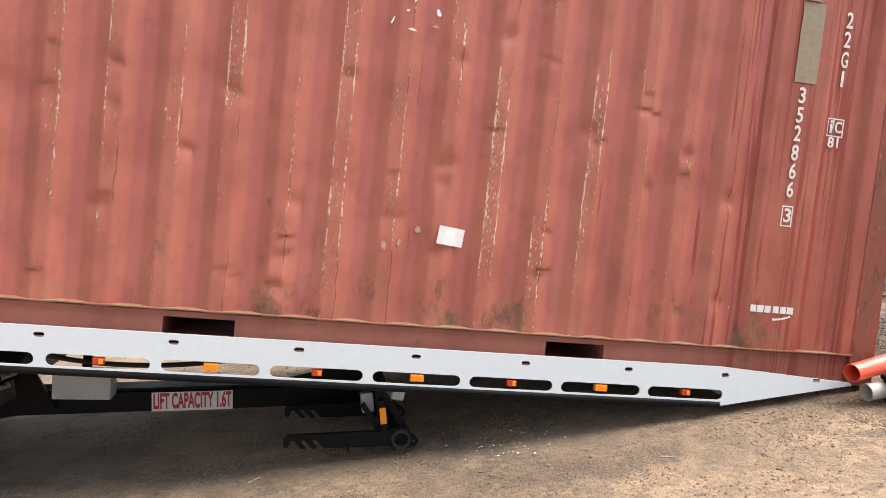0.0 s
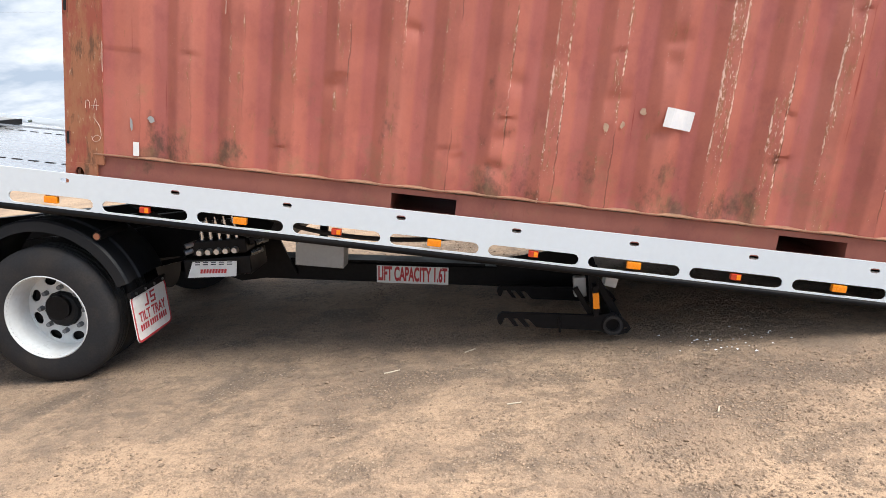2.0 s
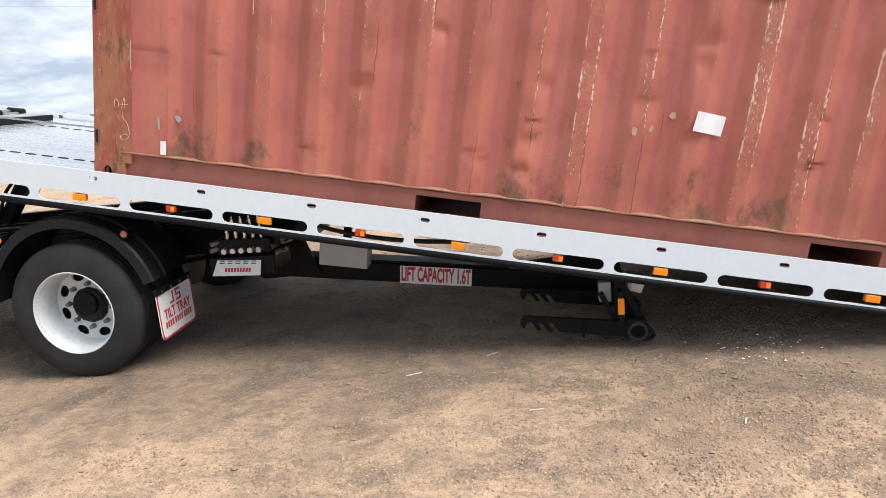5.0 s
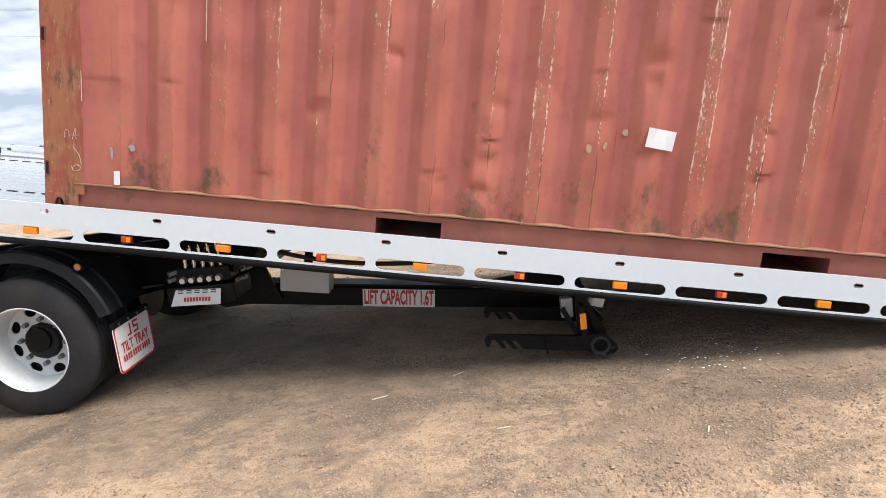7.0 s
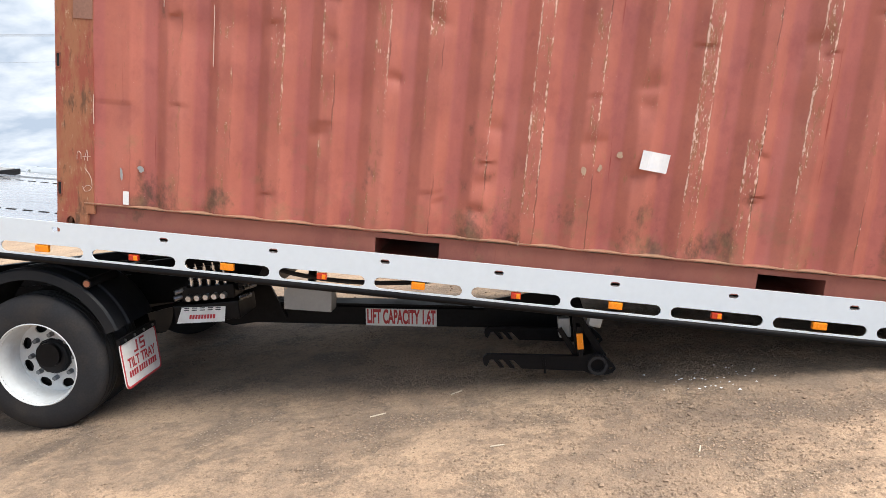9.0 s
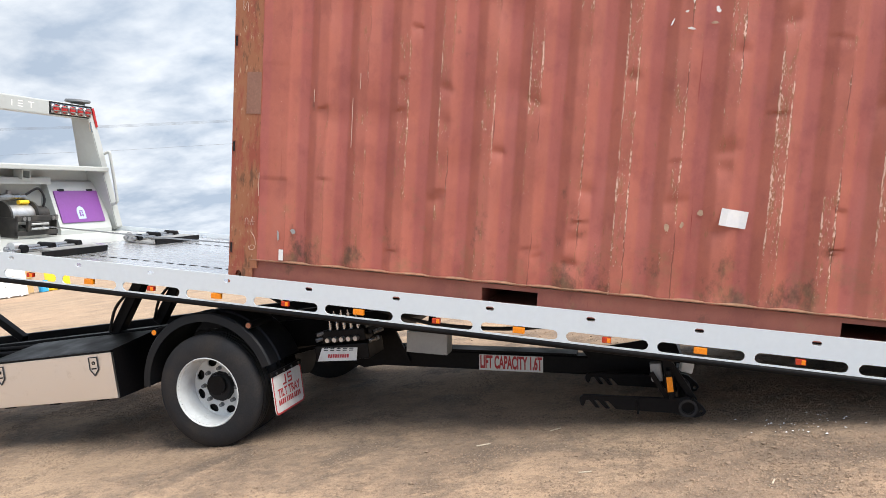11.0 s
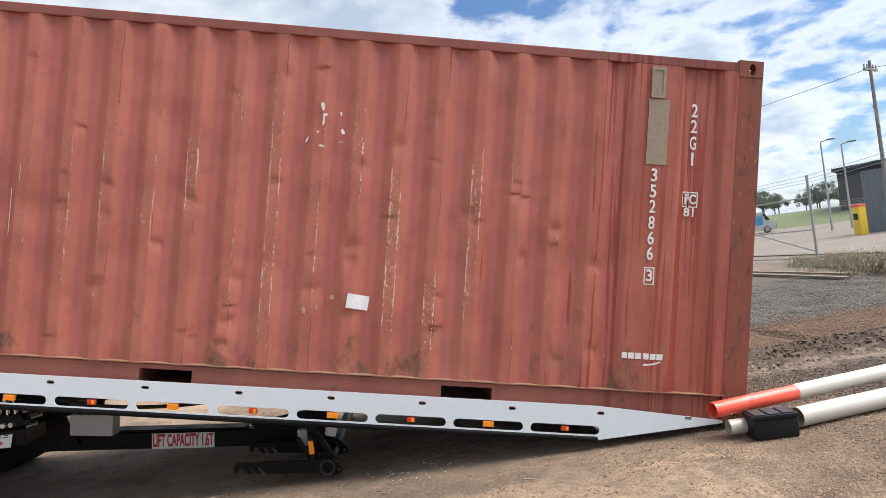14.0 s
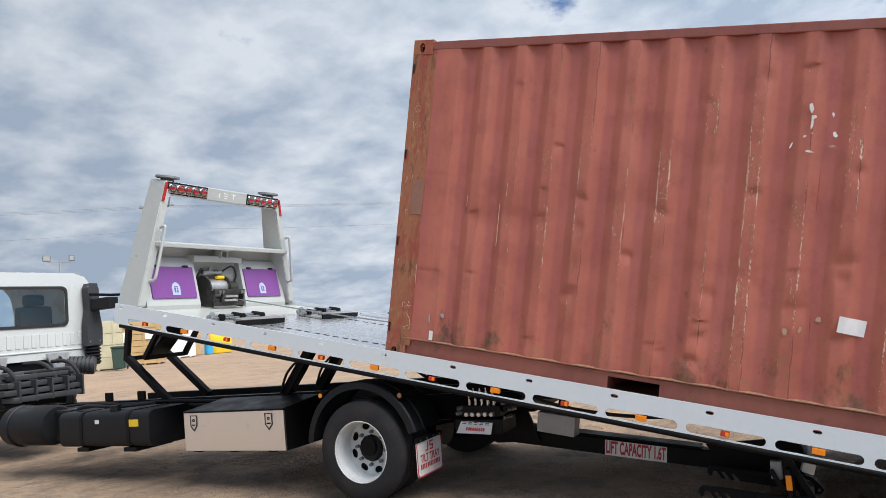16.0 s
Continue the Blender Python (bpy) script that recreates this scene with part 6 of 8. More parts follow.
def build_cab():
    x, y0, y1 = -6.5, 0.12, 2.32
    mid = (y0 + y1) / 2
    bm = bmesh.new()
    outline = [(y0, 1.22), (y1 - 0.03, 1.22), (y1, 1.30), (y1, 2.02), (y1 - 0.05, 2.26), (y1 - 0.16, 2.40), (y1 - 0.34, 2.455), (y0 + 0.34, 2.455), (y0 + 0.16, 2.40), (y0 + 0.05, 2.26), (y0, 2.02)]
    window = round_rect(mid - 0.62, 1.70, mid + 0.62, 2.235, 0.07)
    plate(bm, [outline, window], -0.04, Matrix.Translation((x, 0, 0)) @ FACE_X)
    cab = part("cab", bm, CAB_PAINT, truck, "white pressed-steel cab with a tinted rear window", m=CHASSIS @ pose(0, 0, 0.13))
    # shell of the cab ahead of the rear wall
    bm = bmesh.new()
    prof = lambda s: [(mid + (yy - mid) * s, z) for yy, z in outline]
    rows = [[bm.verts.new((xx, yy, z)) for yy, z in prof(s)] for xx, s in ((x - 0.042, 1.0), (x - 0.9, 1.01), (x - 1.6, 1.0), (x - 1.95, 0.97))]
    for a, b in zip(rows, rows[1:]):
        for k in range(len(outline)):
            if k == 0:
                continue
            bm.faces.new((a[k], a[(k + 1) % len(outline)], b[(k + 1) % len(outline)], b[k]))
    part("shell", bm, CAB_PAINT, cab, smooth=40)
    # windscreen side closes with glass so that light comes through
    bm = bmesh.new()
    plate(bm, [round_rect(y0 + 0.06, 1.60, y1 - 0.06, 2.40, 0.10)], 0.006, Matrix.Translation((x - 1.94, 0, 0)) @ FACE_X)
    screen = part("windscreen", bm, GLASS, cab)
    screen.visible_shadow = False
    bm = boxed(((x - 1.95, y0 + 0.05, 1.3), (x - 1.9, y1 - 0.05, 1.60)), bevel=0.01)
    part("front_panel", bm, CAB_PAINT, cab)
    part("cab_floor", boxed(((x - 1.9, y0 + 0.03, 1.28), (x - 0.05, y1 - 0.03, 1.31)), bevel=0), GREY_PLASTIC, cab)
    bm = bmesh.new()
    plate(bm, [window], 0.005, Matrix.Translation((x - 0.025, 0, 0)) @ FACE_X)
    glass = part("rear_window", bm, GLASS, cab, "tinted rear window")
    glass.visible_shadow = False
    bm = bmesh.new()
    plate(bm, [round_rect(mid - 0.645, 1.675, mid + 0.645, 2.26, 0.085), round_rect(mid - 0.605, 1.715, mid + 0.605, 2.22, 0.06)], 0.012, Matrix.Translation((x + 0.001, 0, 0)) @ FACE_X)
    part("window_seal", bm, RUBBER, cab, "black rubber window seal")
    # pressed ribs below the window and on the roof
    for k in range(17):
        y = mid - 0.94 + 0.117 * k
        bm = boxed(((x - 0.006, y - 0.036, 1.395), (x + 0.009, y + 0.036, 1.585)), bevel=0.008)
        part("pressed_rib", bm, CAB_PAINT, cab)
    part("sill_flange", boxed(((x - 0.01, y0 + 0.04, 1.325), (x + 0.012, y1 - 0.05, 1.350)), bevel=0.008), CAB_PAINT, cab, smooth=60)
    for k in range(9):
        y = mid - 0.8 + 0.2 * k
        bm = bmesh.new()
        rows = [[bm.verts.new((xx, y + 0.085 * math.cos(a), 2.448 + hh * math.sin(a))) for a in np.linspace(0, math.pi, 9)] for xx, hh in ((x - 1.7, 0.004), (x - 1.5, 0.024), (x - 0.10, 0.024), (x - 0.03, 0.004))]
        for p, q in zip(rows, rows[1:]):
            for j in range(8):
                bm.faces.new((p[j], p[j + 1], q[j + 1], q[j]))
        part("roof_bead", bm, CAB_PAINT, cab, smooth=60)
    # seats seen through the window
    for y in (0.62, 1.78):
        bm = boxed(((x - 0.75, y - 0.25, 1.32), (x - 0.58, y + 0.25, 2.02)), ((x - 0.72, y - 0.15, 2.02), (x - 0.60, y + 0.15, 2.20)), bevel=0.05)
        part("seat", bm, BLACK_PLASTIC, cab, "dark cab seat", smooth=50)
    bm = boxed(((x - 1.6, y0 + 0.1, 1.5), (x - 1.25, y1 - 0.1, 1.75)), bevel=0.05)
    part("dashboard", bm, BLACK_PLASTIC, cab)
    # intake stack at the far rear corner
    bm = bmesh.new()
    plate(bm, [[(2.05, 1.36), (2.30, 1.36), (2.31, 1.62), (2.27, 1.86), (2.275, 2.20), (2.25, 2.29), (2.12, 2.29), (2.085, 2.22), (2.10, 1.90), (2.055, 1.66)]], 0.13, Matrix.Translation((x + 0.03, 0, 0)) @ FACE_X)
    stack = part("air_intake", bm, DARK_PLASTIC, truck, "dark grey plastic air intake stack behind the cab", m=CHASSIS @ pose(0, 0, 0.13))
    bm = bmesh.new()
    lathe(bm, [(0.085, 0.0)] + [(0.085 if k % 2 else 0.115, -0.012 - 0.024 * k) for k in range(11)] + [(0.08, -0.29)], Matrix.Translation((x + 0.095, 2.18, 1.37)), 20)
    part("bellows", bm, BLACK_PLASTIC, stack, "ribbed rubber bellows", smooth=50)
    for z in (1.42, 2.24):
        for yy in (2.09, 2.25):
            bm = bmesh.new()
            rod(bm, (x + 0.158, yy, z), (x + 0.170, yy, z), 0.012, seg=8)
            part("bolt", bm, STEEL, stack)
    bm = bmesh.new()
    hose(bm, [(x + 0.18, 2.1, 2.12), (x + 0.5, 2.2, 2.08), (x + 0.9, 2.3, 2.05)], 0.02)
    part("stay_bar", bm, BLACK_STEEL, stack)
    part("stay_block", boxed(((x + 0.15, 2.12, 1.88), (x + 0.55, 2.30, 2.05)), bevel=0.02), BLACK_PLASTIC, stack)
    # engine and gearbox under and behind the cab
    bm = boxed(((x - 0.9, 0.85, 0.62), (x - 0.1, 1.6, 1.26)), bevel=0.04)
    eng = part("engine", bm, BLACK_STEEL, truck, "black engine and gearbox under the cab", m=CHASSIS @ pose(0, 0, 0.10))
    bm = boxed(((x - 0.1, 0.95, 0.66), (x + 0.55, 1.5, 1.12)), bevel=0.06)
    part("gearbox", bm, BLACK_STEEL, eng)
    part("engine_cover", boxed(((x - 1.3, 0.25, 1.06), (x - 0.06, 2.15, 1.30)), bevel=0.03), BLACK_STEEL, eng)
    for k, (w, z) in enumerate(((0.50, 1.02), (0.62, 0.93), (0.70, 0.84), (0.62, 0.75))):
        bm = boxed(((x + 0.30 + 0.05 * k, 1.2 - w, z), (x + 0.55 + 0.05 * k, 1.15 + w * 0.6, z + 0.07)), bevel=0.015)
        part("casing", bm, DARK_PLASTIC, eng, smooth=40)
    part("gear_housing", boxed(((x + 0.12, 0.62, 0.66), (x + 0.34, 1.72, 1.13)), bevel=0.05), DARK_PLASTIC, eng, smooth=40)
    for k in range(7):
        part("cooling_rib", boxed(((x + 0.33, 0.66, 0.70 + 0.058 * k), (x + 0.37, 1.68, 0.722 + 0.058 * k)), bevel=0.006), DARK_PLASTIC, eng)
    for k in range(5):
        part("web", boxed(((x + 0.52, 0.66 + 0.22 * k, 0.74), (x + 0.70, 0.685 + 0.22 * k, 1.02)), bevel=0.006), DARK_PLASTIC, eng)
    for y0, r in ((0.62, 0.055), (1.15, 0.07), (1.5, 0.05)):
        bm = bmesh.new()
        hose(bm, curve_points([(x + 0.05, y0, 1.22), (x + 0.35, y0 + 0.06, 1.20), (x + 0.52, y0 + 0.1, 1.05), (x + 0.5, y0 + 0.16, 0.8)], 6), r * 0.5)
        part("engine_hose", bm, RUBBER, eng, smooth=60)
    bm = bmesh.new()
    for k in range(9):
        a, b = Vector((x - 0.05, 1.72, 1.15)), Vector((x + 0.30, 2.05, 1.10))
        p, q = a.lerp(b, k / 9), a.lerp(b, (k + 0.75) / 9)
        rod(bm, p, q, 0.13, seg=18)
    rod(bm, (x - 0.05, 1.72, 1.15), (x + 0.30, 2.05, 1.10), 0.11, seg=18)
    part("air_hose", bm, DARK_PLASTIC, eng, "ribbed black air hose", smooth=30)
    for y in (0.72, 1.62):
        bm = bmesh.new()
        plate(bm, [[(-0.17, 0.11), (0.17, 0.11), (0.15, 0.0), (0.05, -0.13), (-0.05, -0.13), (-0.15, 0.0)], ring(0, 0.01, 0.055, n=14)], 0.05, Matrix.Translation((x + 0.06, y, 1.19)) @ FACE_X)
        part("cab_mount", bm, DULL_STEEL, cab, "bare metal cab mounting bracket")


build_cab()


def build_lift_frame():
    """Struts and rams between the chassis and the tray."""
    for y in (0.82, 1.41):
        bm = bmesh.new()
        beam(bm, (-3.36, y, 0.70), (-4.02, y, 1.21), 0.075, 0.075)
        leg = part("prop_leg", bm, BLACK_STEEL, truck, "black box-section prop under the tray")
        bm = bmesh.new()
        beam(bm, (-4.04, y, 1.18), (-3.98, y, 1.60), 0.06, 0.06)
        beam(bm, (-3.74, y, 1.19), (-3.50, y, 1.50), 0.055, 0.055)
        part("prop_post", bm, BLACK_STEEL, leg)
        bm = bmesh.new()
        beam(bm, (-1.72, y, 0.74), (-1.36, y, 1.20), 0.10, 0.10)
        ram = part("tilt_ram", bm, BLACK_STEEL, truck, "black hydraulic tilt ram")
        bm = bmesh.new()
        hose(bm, curve_points([(-1.72, y - 0.07, 0.78), (-1.60, y - 0.10, 0.98), (-1.45, y - 0.07, 1.12)], 6), 0.013)
        part("ram_hose", bm, RUBBER, ram, smooth=60)
    bm = bmesh.new()
    beam(bm, (-4.03, 0.82, 1.20), (-4.03, 1.41, 1.20), 0.05, 0.05)
    beam(bm, (-3.74, 0.82, 1.20), (-3.74, 1.41, 1.20), 0.05, 0.05)
    part("prop_bar", bm, BLACK_STEEL, truck)
    bm = bmesh.new()
    beam(bm, (-3.35, 0.9, 1.50), (-4.0, 1.2, 1.22), 0.22, 0.10)
    part("slide_housing", bm, BLACK_STEEL, truck)


build_lift_frame()


def build_underlift():
    """The folded wheel-lift: a beam with a sign, a crossbar on a stalk, and two slotted arms."""
    bm = bmesh.new()
    a, b = Vector((0.45, 1.0, 0.375)), Vector((2.95, 1.0, 0.100))
    beam(bm, a, b, 0.13, 0.138)
    ul = part("underlift", bm, BLACK_STEEL, truck, "black underlift beam with folded wheel-lift arms")
    d = (b - a).normalized()
    slope = math.degrees(math.atan2(-d.z, d.x))
    m = Matrix.Translation((1.745, 0.932, 0.225)) @ pose(0, 0, 0, 0, slope, 0) @ FACE_Y
    bm = bmesh.new()
    plate(bm, [[(-0.248, -0.061), (0.248, -0.061), (0.248, 0.061), (-0.248, 0.061)]], 0.003, m)
    part("sign_plate", bm, SIGN_WHITE, ul, "white sign plate with red words")
    lettering("lettering", "LIFT CAPACITY 1.6T", 0.135, RED_INK, ul, m @ pose(0, 0, 0.0042), width=0.478, label="red words LIFT CAPACITY 1.6T", bold=0.005)
    # top flange of the beam, and the pivot bracket at the chassis
    bm = bmesh.new()
    beam(bm, a + Vector((0, 0.02, 0.078)), a.lerp(b, 0.72) + Vector((0, 0.02, 0.078)), 0.16, 0.014)
    part("flange", bm, BLACK_STEEL, ul)
    bm = bmesh.new()
    plate(bm, [[(0.2, 0.62), (0.85, 0.58), (0.95, 0.30), (0.55, 0.28), (0.2, 0.44)]], 0.02, Matrix.Translation((0, 0.92, 0)) @ FACE_Y)
    part("pivot_plate", bm, BLACK_STEEL, ul)
    bm = bmesh.new()
    plate(bm, [[(2.3, 0.30), (2.95, 0.36), (3.0, 0.16), (2.4, 0.14)]], 0.02, Matrix.Translation((0, 0.90, 0)) @ FACE_Y)
    part("head_plate", bm, BLACK_STEEL, ul)
    for y in (0.20, 2.24):
        bm = bmesh.new()
        beam(bm, (2.78, y, 0.275), (2.88, y, 0.07), 0.022, 0.03)
        part("stalk", bm, BLACK_STEEL, ul)
        bm = bmesh.new()
        beam(bm, (2.90, y + 0.02, 0.32), (3.02, y + 0.02, 0.075), 0.03, 0.04)
        part("stalk", bm, BLACK_STEEL, ul)
        part("stalk_plate", boxed(((2.858, y - 0.012, 0.09), (2.912, y + 0.012, 0.40)), bevel=0.004), BLACK_STEEL, ul)
        part("reflector", boxed(((2.866, y - 0.10, 0.170), (2.902, y - 0.085, 0.263)), bevel=0.003), AMBER, ul, "upright amber reflector")
        part("reflector_stem", boxed(((2.872, y - 0.088, 0.12), (2.896, y - 0.01, 0.30)), bevel=0.003), BLACK_STEEL, ul)
        part("switch_box", boxed(((2.777, y + 0.03, 0.205), (2.848, y + 0.10, 0.322)), bevel=0.01), GREY_BOX, ul, "small grey switch box")
        bm = boxed(((-0.04, -0.03, -0.035), (0.04, 0.03, 0.035)), bevel=0.012)
        part("plug_socket", bm, SIGN_WHITE, ul, "pale plug socket", m=pose(3.0, y + 0.15, 0.26, 0, 20, 10))
    bm = bmesh.new()
    rod(bm, (2.976, 0.16, 0.055), (2.976, 2.28, 0.055), 0.045, seg=24)
    part("crossbar", bm, BLACK_STEEL, ul, smooth=40)
    for y, dx, dz in ((0.18, 0.0, 0.0), (0.70, 0.0, 0.012)):
        out = [(0.0, 0.018), (-0.004, -0.004), (0.006, -0.03), (0.02, -0.038), (0.03, -0.02), (0.038, 0.004), (0.058, 0.006), (0.098, -0.042), (0.122, -0.042), (0.086, 0.004), (0.112, 0.006), (0.160, -0.044), (0.185, -0.044), (0.148, 0.004), (0.176, 0.004), (0.225, -0.044),
               (0.58, -0.046), (0.62, -0.062), (0.70, -0.066), (0.745, -0.05), (0.762, -0.025), (0.745, 0.002), (0.69, 0.052), (0.64, 0.062), (0.56, 0.042), (0.02, 0.036)]
        bm = bmesh.new()
        mm = Matrix.Translation((2.325 + dx, y, 0.135 + dz)) @ pose(0, 0, 0, 0, 6.6, 0) @ FACE_Y
        plate(bm, [out, ring(0.655, -0.004, 0.038, n=20), ring(0.733, -0.028, 0.012, n=10)], 0.028, mm)
        arm = part("fork_arm", bm, BLACK_STEEL, ul, "black slotted fork arm")
        if dx == 0.0 and y < 0.5:
            bm = bmesh.new()
            lathe(bm, [(0.056, 0.0), (0.056, 0.028), (0.040, 0.028), (0.038, -0.06)], mm @ Matrix.Translation((0.655, -0.004, 0.026)), 28)
            part("tube_mouth", bm, RUBBER, arm, "open black tube end", smooth=40)
            bm = bmesh.new()
            rod(bm, (2.675, y - 0.034, 0.03), (2.675, y - 0.034, 0.125), 0.007, seg=8)
            part("lock_pin", bm, BLACK_STEEL, arm)


build_underlift()


def build_valves():
    """Hydraulic valve bank with chrome levers, its label, and the grey control box."""
    x0, y = 0.50, 0.30
    bm = boxed(((x0, y + 0.02, 0.60), (x0 + 0.34, y + 0.18, 0.69)), bevel=0.01)
    bank = part("valve_bank", bm, BLACK_STEEL, truck, "oily steel hydraulic valve bank with five levers")
    for k in range(5):
        x = x0 + 0.055 + 0.055 * k
        bm = bmesh.new()
        rod(bm, (x, y + 0.02, 0.625), (x, y - 0.015, 0.625), 0.021, 0.017, seg=10)
        part("valve_cap", bm, DULL_STEEL, bank, smooth=30)
        bm = bmesh.new()
        rod(bm, (x + 0.004, y + 0.06, 0.69), (x + 0.004, y + 0.06, 0.74), 0.014, seg=10)
        rod(bm, (x + 0.004, y + 0.06, 0.74), (x - 0.004, y + 0.05, 0.83), 0.007, seg=8)
        rod(bm, (x - 0.004, y + 0.05, 0.785), (x - 0.004, y + 0.05, 0.81), 0.013, seg=6)
        part("lever", bm, CHROME, bank, "chrome hose fitting", smooth=30)
    for k in range(4):
        bm = bmesh.new()
        hose(bm, curve_points([(x0 + 0.34, y + 0.1, 0.64 + 0.015 * k), (x0 + 0.46, y + 0.12, 0.68), (x0 + 0.55, y + 0.2, 0.72 + 0.02 * k), (x0 + 0.75, y + 0.4, 0.70)], 5), 0.014)
        part("hydraulic_hose", bm, RUBBER, bank, smooth=60)
    for xx, zz in ((0.37, 0.60), (0.41, 0.66), (0.36, 0.71), (-0.04, 0.63), (-0.03, 0.67)):
        bm = bmesh.new()
        rod(bm, (x0 + xx, y, zz), (x0 + xx + 0.06, y + 0.05, zz + 0.01), 0.017, seg=8)
        part("fitting", bm, STEEL, bank, smooth=30)
    m = Matrix.Translation((x0 + 0.13, y - 0.02, 0.525)) @ pose(0, 0, 0, -30, 3, 0) @ FACE_Y
    part("valve_tray", boxed(((x0 - 0.06, y, 0.47), (x0 + 0.36, y + 0.3, 0.585)), bevel=0.01), BLACK_STEEL, bank)
    bm = bmesh.new()
    plate(bm, [[(-0.15, -0.055), (0.15, -0.05), (0.145, 0.055), (-0.13, 0.055)]], 0.003, m)
    lab = part("label_plate", bm, SIGN_WHITE, bank, "white instruction label with a red word")
    bm = bmesh.new()
    for k in range(9):
        a = -0.075 + 0.0185 * k
        plate(bm, [[(a, -0.03), (a + 0.014, -0.03), (a + 0.014, -0.004), (a, -0.004)]], 0.001, m @ pose(0, 0, 0.0035))
    part("red_word", bm, RED_INK, bank, "red word as plain bars")
    bm = bmesh.new()
    for k in range(5):
        for r in range(2):
            a = -0.115 + 0.05 * k
            plate(bm, [[(a, 0.022 + 0.014 * r), (a + 0.032, 0.022 + 0.014 * r), (a + 0.032, 0.028 + 0.014 * r), (a, 0.028 + 0.014 * r)]], 0.001, m @ pose(0, 0, 0.0035))
    part("small_print", bm, BLACK_INK, bank)
    mm = pose(1.235, 0.50, 0.512, 0, 9, 0)
    bm = bmesh.new()
    box(bm, (-0.155, 0.0, -0.078), (0.155, 0.14, 0.078), 0.006)
    cb = part("control_box", bm, GREY_BOX, truck, "plain grey control box", m=mm)
    for x, z in ((-0.14, -0.063), (0.14, -0.063), (-0.14, 0.063), (0.14, 0.063)):
        bm = bmesh.new()
        rod(bm, (x, 0, z), (x, -0.004, z), 0.006, seg=8)
        part("screw", bm, STEEL, cb)
    bm = bmesh.new()
    beam(bm, (1.235, 0.62, 0.56), (1.235, 0.75, 0.70), 0.05, 0.03)
    part("box_bracket", bm, BLACK_STEEL, cb, m=mm.inverted())


build_valves()


def build_loose_hoses():
    """Black hoses that hang below the tray between the bearers."""
    for pts, r in (([(0.9, 0.45, 0.80), (1.3, 0.3, 0.70), (1.7, 0.22, 0.64), (2.1, 0.3, 0.60), (2.5, 0.5, 0.60)], 0.014), ([(-0.1, 0.6, 1.0), (0.3, 0.5, 0.80), (0.6, 0.42, 0.76)], 0.016)):
        bm = bmesh.new()
        hose(bm, curve_points(pts, 8), r)
        part("slack_hose", bm, RUBBER, truck, "slack black hydraulic hose", smooth=60)


build_loose_hoses()

# ---- things beside the tray's tail ----


def open_pipe(name, p, q, r, material, label, collar=None):
    p, q = Vector(p), Vector(q)
    m = (q - p).to_track_quat("Z", "Y").to_matrix().to_4x4()
    m.translation = p
    n = (q - p).length
    th = thing(name, label, "pipe", "pipes by the tray tail", m=m)
    bm = bmesh.new()
    lathe(bm, [(r, 0), (r, n), (r * 0.92, n), (r * 0.92, 0)], Matrix.Identity(4), 28, close=True)
    part("pipe_wall", bm, material, th, smooth=40)
    if collar:
        bm = bmesh.new()
        lathe(bm, [(r + 0.001, collar[0]), (r * 1.05, collar[0] + 0.02), (r * 1.05, collar[1]), (r + 0.001, collar[1] + 0.02)], Matrix.Identity(4), 28)
        part("socket_end", bm, PALE_PIPE, th, "pale pipe socket", smooth=40)
    return th


open_pipe("drain_pipe", (5.64, -0.20, 0.160), (8.9, 0.62, 0.17), 0.054, ORANGE_PIPE, "orange and cream plastic pipe lying across other pipes", (0.70, 3.3))
open_pipe("grey_pipe", (5.735, -0.20, 0.030), (5.95, -0.20, 0.030), 0.052, PALE_PIPE, "short pale grey plastic pipe on the ground")
open_pipe("grey_pipe", (6.2, -0.24, 0.045), (9.2, 0.45, 0.045), 0.068, PALE_PIPE, "long pale grey plastic pipe on the ground")


def build_crate():
    th = thing("battery_case", "black plastic case with a dusty lid on the ground", "case", m=pose(5.985, -0.30, -0.035, 0, 0, -6) @ Matrix.Diagonal((0.84, 0.9, 0.86, 1)))
    part("body", boxed(((-0.17, -0.10, 0.0), (0.17, 0.10, 0.15)), bevel=0.012), BLACK_PLASTIC, th, smooth=40)
    part("lid", boxed(((-0.18, -0.11, 0.15), (0.18, 0.11, 0.185)), bevel=0.012), BLACK_PLASTIC, th, smooth=40)
    for x in (-0.11, 0.0, 0.11):
        part("lid_rib", boxed(((x - 0.045, -0.09, 0.185), (x + 0.045, 0.09, 0.193)), bevel=0.006), DARK_PLASTIC, th)


build_crate()


def plank(p, q, w, h, label, material=TIMBER):
    p, q = Vector(p), Vector(q)
    bm = bmesh.new()
    d = (q - p)
    n = 8
    x = d.normalized()
    y = Vector((-x.y, x.x, 0)).normalized()
    rows = []
    for k in range(n + 1):
        c = p.lerp(q, k / n) + Vector((0, 0, 0.003 * noise.noise((k, p.x, 2))))
        rows.append([bm.verts.new(c + y * a + Vector((0, 0, b))) for a, b in ((-w / 2, 0), (w / 2, 0), (w / 2, h), (-w / 2, h))])
    for a, b in zip(rows, rows[1:]):
        for k in range(4):
            bm.faces.new((a[k], a[(k + 1) % 4], b[(k + 1) % 4], b[k]))
    bm.faces.new(rows[0][::-1]); bm.faces.new(rows[-1])
    ob = part("plank", bm, material)
    return tagged(ob, label, "plank", "loose timber planks")


